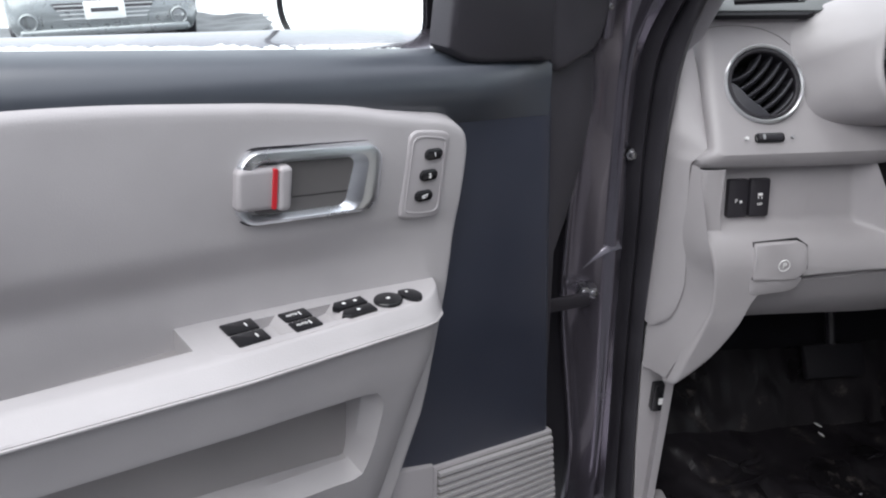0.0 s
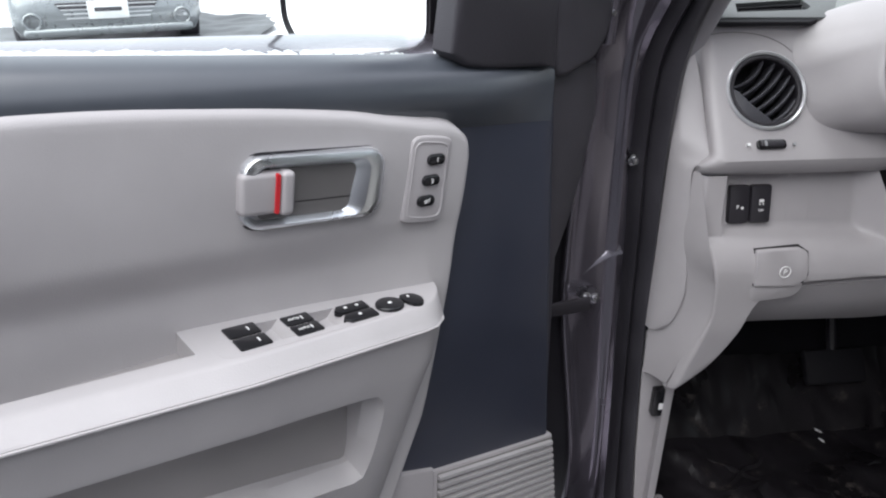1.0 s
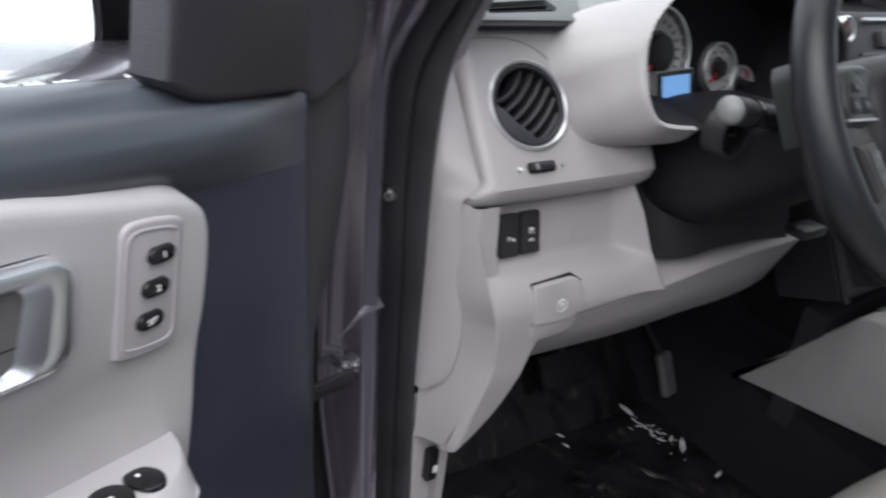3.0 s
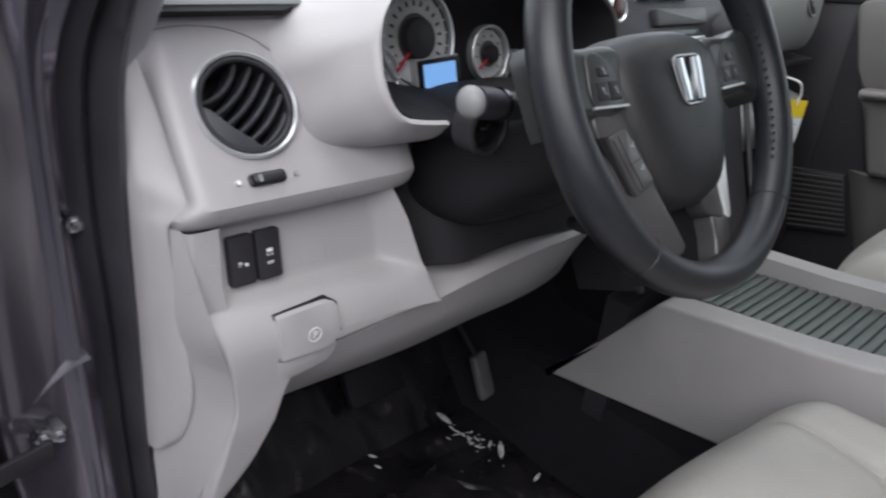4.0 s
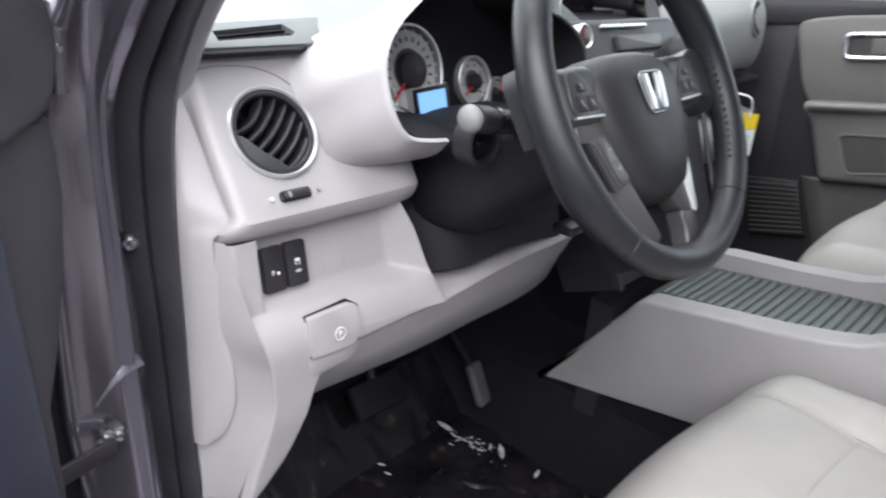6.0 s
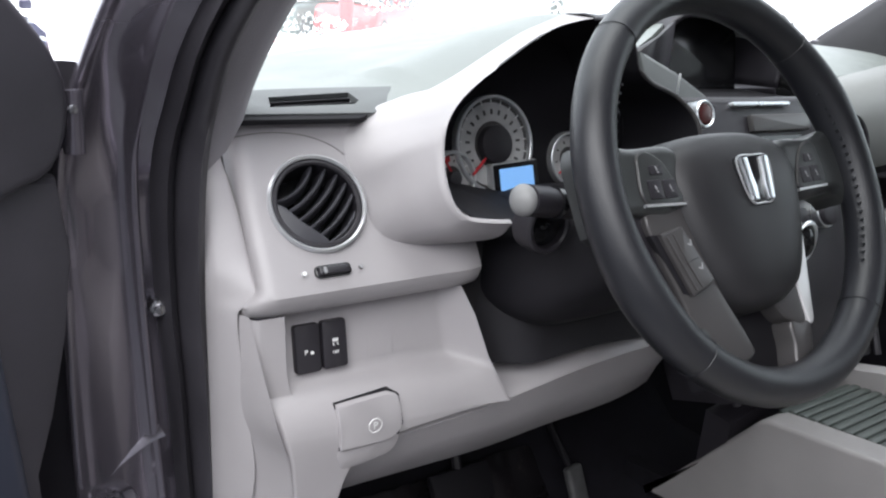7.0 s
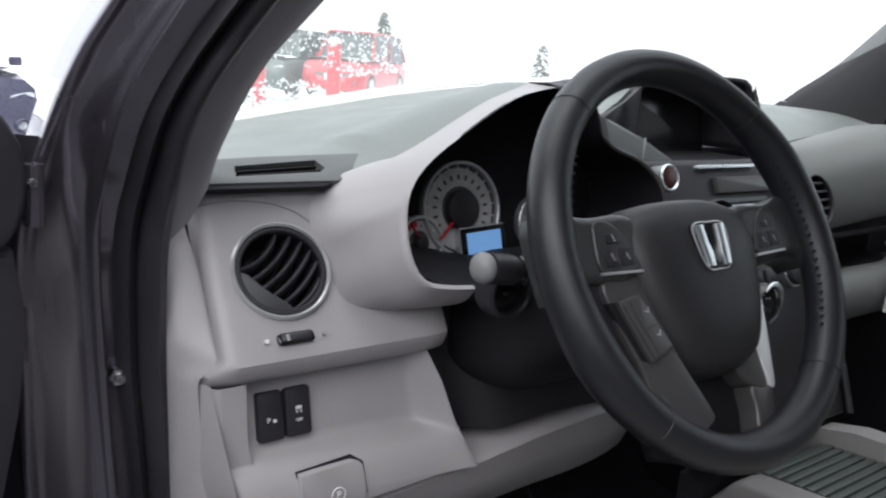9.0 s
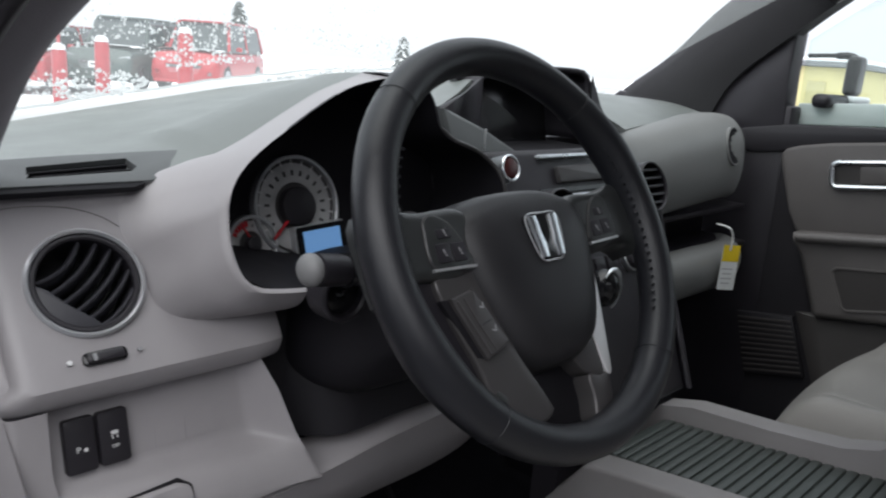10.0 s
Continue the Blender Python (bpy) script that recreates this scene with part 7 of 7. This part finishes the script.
def car(name, label, m, paint, L, Wd, H, boxy, belt_h, nose, white_cab=False):
    """A parked car seen mainly from the front: body, glasshouse, grille, lamps, plate, wheels. y runs backwards from the nose."""
    c = thing(name, label, "car")
    hw = Wd / 2
    # the cab, windows too, can be set plain white
    glass, upper = (SNOW, SNOW) if white_cab else (DARKGLASS, paint)
    secs = []
    stations = [(0.0, 0.86, nose * 0.55, 0.30), (0.05, 0.94, nose * 0.75, 0.22), (0.2, 0.99, nose * 0.95, 0.20), (0.6, 1.0, nose, 0.2), (L * 0.28, 1.0, belt_h, 0.2), (L * 0.75, 1.0, belt_h + 0.02, 0.2), (L - 0.1, 0.97, belt_h, 0.24), (L, 0.9, belt_h * 0.85, 0.32)]
    for y, k, top, bot in stations:
        secs.append([(hw * k * a, y, GZ + (bot + (top - bot) * b)) for a, b in ((-0.92, 0), (-1.0, 0.25), (-1.0, 0.6), (-0.97, 0.85), (-0.86, 0.97), (-0.5, 1.0), (0, 1.02), (0.5, 1.0), (0.86, 0.97), (0.97, 0.85), (1.0, 0.6), (1.0, 0.25), (0.92, 0))])
    bd = part("body", loft(secs, False, True), paint, c, sharp=40)
    g0, g1 = L * 0.26, L * (0.97 if boxy else 0.86)
    sl = 0.25 if boxy else 0.75
    gh = []
    for z, f0, f1, k in ((belt_h - 0.02, g0, g1, 0.92), (H - 0.12, g0 + sl, g1 - (0.1 if boxy else 0.5), 0.80), (H, g0 + sl + 0.2, g1 - (0.2 if boxy else 0.7), 0.70)):
        gh.append([(x * hw * k, y, GZ + z) for x, y in ((-1, f0), (1, f0), (1, f1), (-1, f1))])
    part("glasshouse", loft(gh, True, True), glass, c, smooth=False)
    part("roof", rbox((0, (g0 + g1) / 2 + (0.15 if boxy else 0), GZ + H), (Wd * 0.74, g1 - g0 - 2 * sl * 0.8, 0.06), 0.025, 3), upper, c)
    for sx in (-1, 1):
        part("front_post", tube([(sx * hw * 0.9, g0, GZ + belt_h), (sx * hw * 0.74, g0 + sl + 0.1, GZ + H - 0.02)], 0.045, 8), upper, c)
        part("rear_post", tube([(sx * hw * 0.9, g1, GZ + belt_h), (sx * hw * 0.74, g1 - 0.2, GZ + H - 0.02)], 0.06, 8), upper, c)
        part("door_post", tube([(sx * hw * 0.92, (g0 + g1) / 2, GZ + belt_h), (sx * hw * 0.76, (g0 + g1) / 2, GZ + H - 0.02)], 0.04, 8), upper, c)
        part("headlamp", slab(spline([(sx * hw * 0.60, nose * 0.62), (sx * hw * 0.86, nose * 0.66), (sx * hw * 0.93, nose * 0.80), (sx * hw * 0.66, nose * 0.76)], 20, True), lambda a, b, w: (a, 0.06 - w + 0.25 * max(0, abs(a) - hw * 0.6), GZ + b), -0.05, 0.02, 0.01), LAMP, c)
        fg = lambda a, b, w, sx=sx: (sx * hw * 0.76 + a, 0.0 - w, GZ + nose * 0.46 + b)
        part("fog_lamp", ring(fg, 0.085, 0.06, -0.08, 0.03, 24, 0.01), paint, c)
        part("fog_lens", slab(disc(0, 0, 0.06, 20), fg, -0.05, 0.0, 0.01), LAMP, c)
        wheel_on(c, sx * (hw - 0.10), 0.75, 0.31 if not boxy else 0.37, 0.2)
        wheel_on(c, sx * (hw - 0.10), L - 0.8, 0.31 if not boxy else 0.37, 0.2)
        part("door_mirror", rbox((sx * (hw + 0.08), g0 + 0.35, GZ + belt_h + 0.08), (0.16, 0.10, 0.12), 0.03, 3), paint, c)
    GRI = [(-hw * 0.52, nose * 0.66), (hw * 0.52, nose * 0.66), (hw * 0.40, nose * 0.44), (-hw * 0.40, nose * 0.44)]
    gr_ = part("grille", slab(GRI, lambda a, b, w: (a, 0.02 - w, GZ + b), -0.05, 0.012, 0.008), BLACK, c)
    for k in range(4):
        part("grille_bar", rbox((0, 0.003, GZ + nose * (0.48 + 0.05 * k)), (hw * (0.85 + 0.05 * k), 0.012, 0.012), 0.004), SILVER, gr_)
    pl = part("number_plate", slab(rrect(0, nose * 0.57, 0.36, 0.16, 0.01), lambda a, b, w: (a, -0.012 - w, GZ + b), -0.02, 0.008, 0.003), PAPER, c)
    part("plate_bar", slab(rrect(0, nose * 0.57 + 0.005, 0.24, 0.035, 0.004), lambda a, b, w: (a, -0.012 - w, GZ + b), 0.008, 0.010), BLACK, pl)
    part("bumper_lip", rbox((0, 0.0, GZ + 0.26), (Wd * 0.86, 0.12, 0.08), 0.03, 3), paint, c)
    part("bonnet_snow", loft([[(x, y, GZ + nose + 0.06 + 0.03 * noise.noise((x * 4, y * 4, 0)) - 0.3 * max(0, abs(x) / hw - 0.75)) for x in np.linspace(-hw * 0.9, hw * 0.9, 14)] for y in np.linspace(0.35, g0 + 0.1, 8)]), SNOW, c)
    c.matrix_world = m
    return c


car("parked_sedan", "silver-grey sedan parked in slush, seen from the front", pose(-3.37, 7.15, -0.15, 0, 0, 17), CARGREY, 4.4, 1.74, 1.43, False, 0.92, 0.78)
car("parked_red_suv", "red boxy four-wheel drive speckled with snow", pose(8.55, 18.75, 0.25, 0, 0, -48), CARRED, 4.3, 1.85, 1.85, True, 1.08, 1.05)
car("parked_green_suv", "dark green boxy four-wheel drive under snow", pose(6.75, 19.9, 0.2, 0, 0, -50), CARGREEN, 4.3, 1.85, 1.83, True, 1.08, 1.05)
car("parked_red_wagon", "red car half hidden in snow", pose(4.9, 20.6, 0.1, 0, 0, -42), CARRED, 4.2, 1.75, 1.6, True, 1.0, 0.95)
car("parked_pickup", "dark violet pickup with a silver grille, its cab white", pose(-0.62, 9.6, -0.12, 0, 0, 6), CARBLUE, 5.2, 1.95, 1.75, True, 1.10, 1.10, True)

for x, y, h, r in ((5.33, 12.15, 1.66, 0.128), (4.14, 12.67, 1.42, 0.115), (3.54, 12.88, 1.25, 0.115)):
    bo = thing("bollard", "red painted steel bollard standing in snow", "bollard", "row of bollards")
    part("post", tube([(x, y, GZ - 0.2), (x, y, GZ + h - 0.06), (x, y, GZ + h - 0.01), (x, y, GZ + h)], [r, r, r * 0.8, r * 0.3], 20), CARRED, bo)
    part("snow_cap", tube([(x, y, GZ + h - 0.02), (x, y, GZ + h + 0.05), (x, y, GZ + h + 0.08)], [r * 0.95, r * 0.8, r * 0.3], 16), SNOW, bo)

rs = random.Random(11)
LEAF = mat("dark_conifer", (0.035, 0.05, 0.042), 0.8, vary=0.4, scale=3)
BARK = mat("bark", (0.07, 0.055, 0.045), 0.9, vary=0.3)


def conifer(x, y, h):
    t = thing("conifer_tree", "dark conifer dusted with snow behind the car park", "tree")
    part("trunk", tube([(x, y, GZ), (x, y, GZ + h * 0.5), (x, y, GZ + h)], [0.14, 0.08, 0.02], 8), BARK, t)
    b, sb_ = bmesh.new(), bmesh.new()
    for k in range(420):
        f = rs.random() ** 0.8
        z = GZ + h * (0.15 + 0.85 * f)
        rad = (1 - f) * h * 0.28 * rs.uniform(0.35, 1.0)
        a = rs.uniform(0, 2 * math.pi)
        c = Vector((x + rad * math.cos(a), y + rad * math.sin(a), z - 0.2 * rad))
        s = rs.uniform(0.12, 0.30)
        d = Vector((math.cos(a), math.sin(a), -0.35)) * s
        e = Vector((-math.sin(a), math.cos(a), 0)) * s * 0.4
        tgt = b if rs.random() < 0.75 else sb_
        v = [tgt.verts.new(p) for p in (c - d * 0.6 - e * 0.3, c - e, c + d, c + e, c + Vector((0, 0, 0.08)))]
        for i in range(4):
            tgt.faces.new((v[i], v[(i + 1) % 4], v[4]))
    part("crown", b, LEAF, t, smooth=False)
    part("snow_load", sb_, SNOW, t, smooth=False)


for x, y, h in ((15.5, 28.0, 3.2), (23.5, 27.0, 2.5), (22.5, 10.2, 2.9)):
    conifer(x, y, h)
shed = thing("low_building", "pale yellow low building with a flat dark eave", "building")
part("wall", rbox((24.0, 9.2, 0.9), (4.0, 4.6, 2.1), 0.02), mat("yellow_wall", (0.62, 0.56, 0.30), 0.8, vary=0.06, scale=2), shed)
part("roof", rbox((24.0, 9.2, 2.02), (4.4, 5.0, 0.12), 0.03), mat("grey_eave", (0.2, 0.21, 0.22), 0.6), shed)
part("roof_snow", rbox((24.0, 9.2, 2.15), (4.3, 4.9, 0.14), 0.06, 3), SNOW, shed)
# windows in a tone only a little off the wall's
for k in range(3):
    w_ = part("window", rbox((21.98, 7.7 + 1.4 * k, 1.2), (0.06, 0.5, 0.7), 0.01), mat("pale_window", (0.50, 0.46, 0.26), 0.7), shed)
    part("sill", rbox((21.94, 7.7 + 1.4 * k, 0.78), (0.10, 0.6, 0.05), 0.01), PAPER, w_)

# flecks of snow left on the windscreen
rf = random.Random(21)
b = bmesh.new()
for k in range(3000):
    x = rf.uniform(-0.72, 0.10) if k % 3 else rf.uniform(-0.70, -0.30)
    q = rf.random() ** 1.5
    if noise.noise((x * 7, q * 5, 3.3)) < -0.12 + 0.35 * q:
        continue
    r = (0.0008 + 0.0042 * rf.random() ** 2.2) * (1.25 - q)
    c = Vector(screen_at(x, 0.02 + 0.33 * q, 0.006))
    m_ = []
    n_ = rf.randint(5, 7)
    for i in range(n_):
        a = 2 * math.pi * i / n_ + rf.uniform(-0.3, 0.3)
        rr_ = r * rf.uniform(0.6, 1.3)
        m_.append(b.verts.new(c + Vector((rr_ * math.cos(a), -0.93 * rr_ * math.sin(a), 0.37 * rr_ * math.sin(a)))))
    top = b.verts.new(c + Vector((0, 0.001, 0.004)))
    for i in range(n_):
        b.faces.new((m_[i], m_[(i + 1) % n_], top))
flecks = part("windscreen_snow", b, FLECK)
tagged(flecks, "melting flecks of snow on the windscreen", "snow", kind="stuff")
rows = []
for i in range(60):
    x = -0.74 + 1.48 * i / 59
    h = 0.05 + 0.025 * noise.noise((x * 6, 0, 1)) + 0.012 * noise.noise((x * 25, 0, 2))
    rows.append([screen_at(x, k, 0.004 + 0.012 * math.sin(math.pi * min(1, k / h))) for k in np.linspace(-0.03, h, 5)])
drift = part("windscreen_drift", loft(rows), FLECK, sharp=80)
tagged(drift, "ridge of snow at the foot of the windscreen", "snow", kind="stuff")
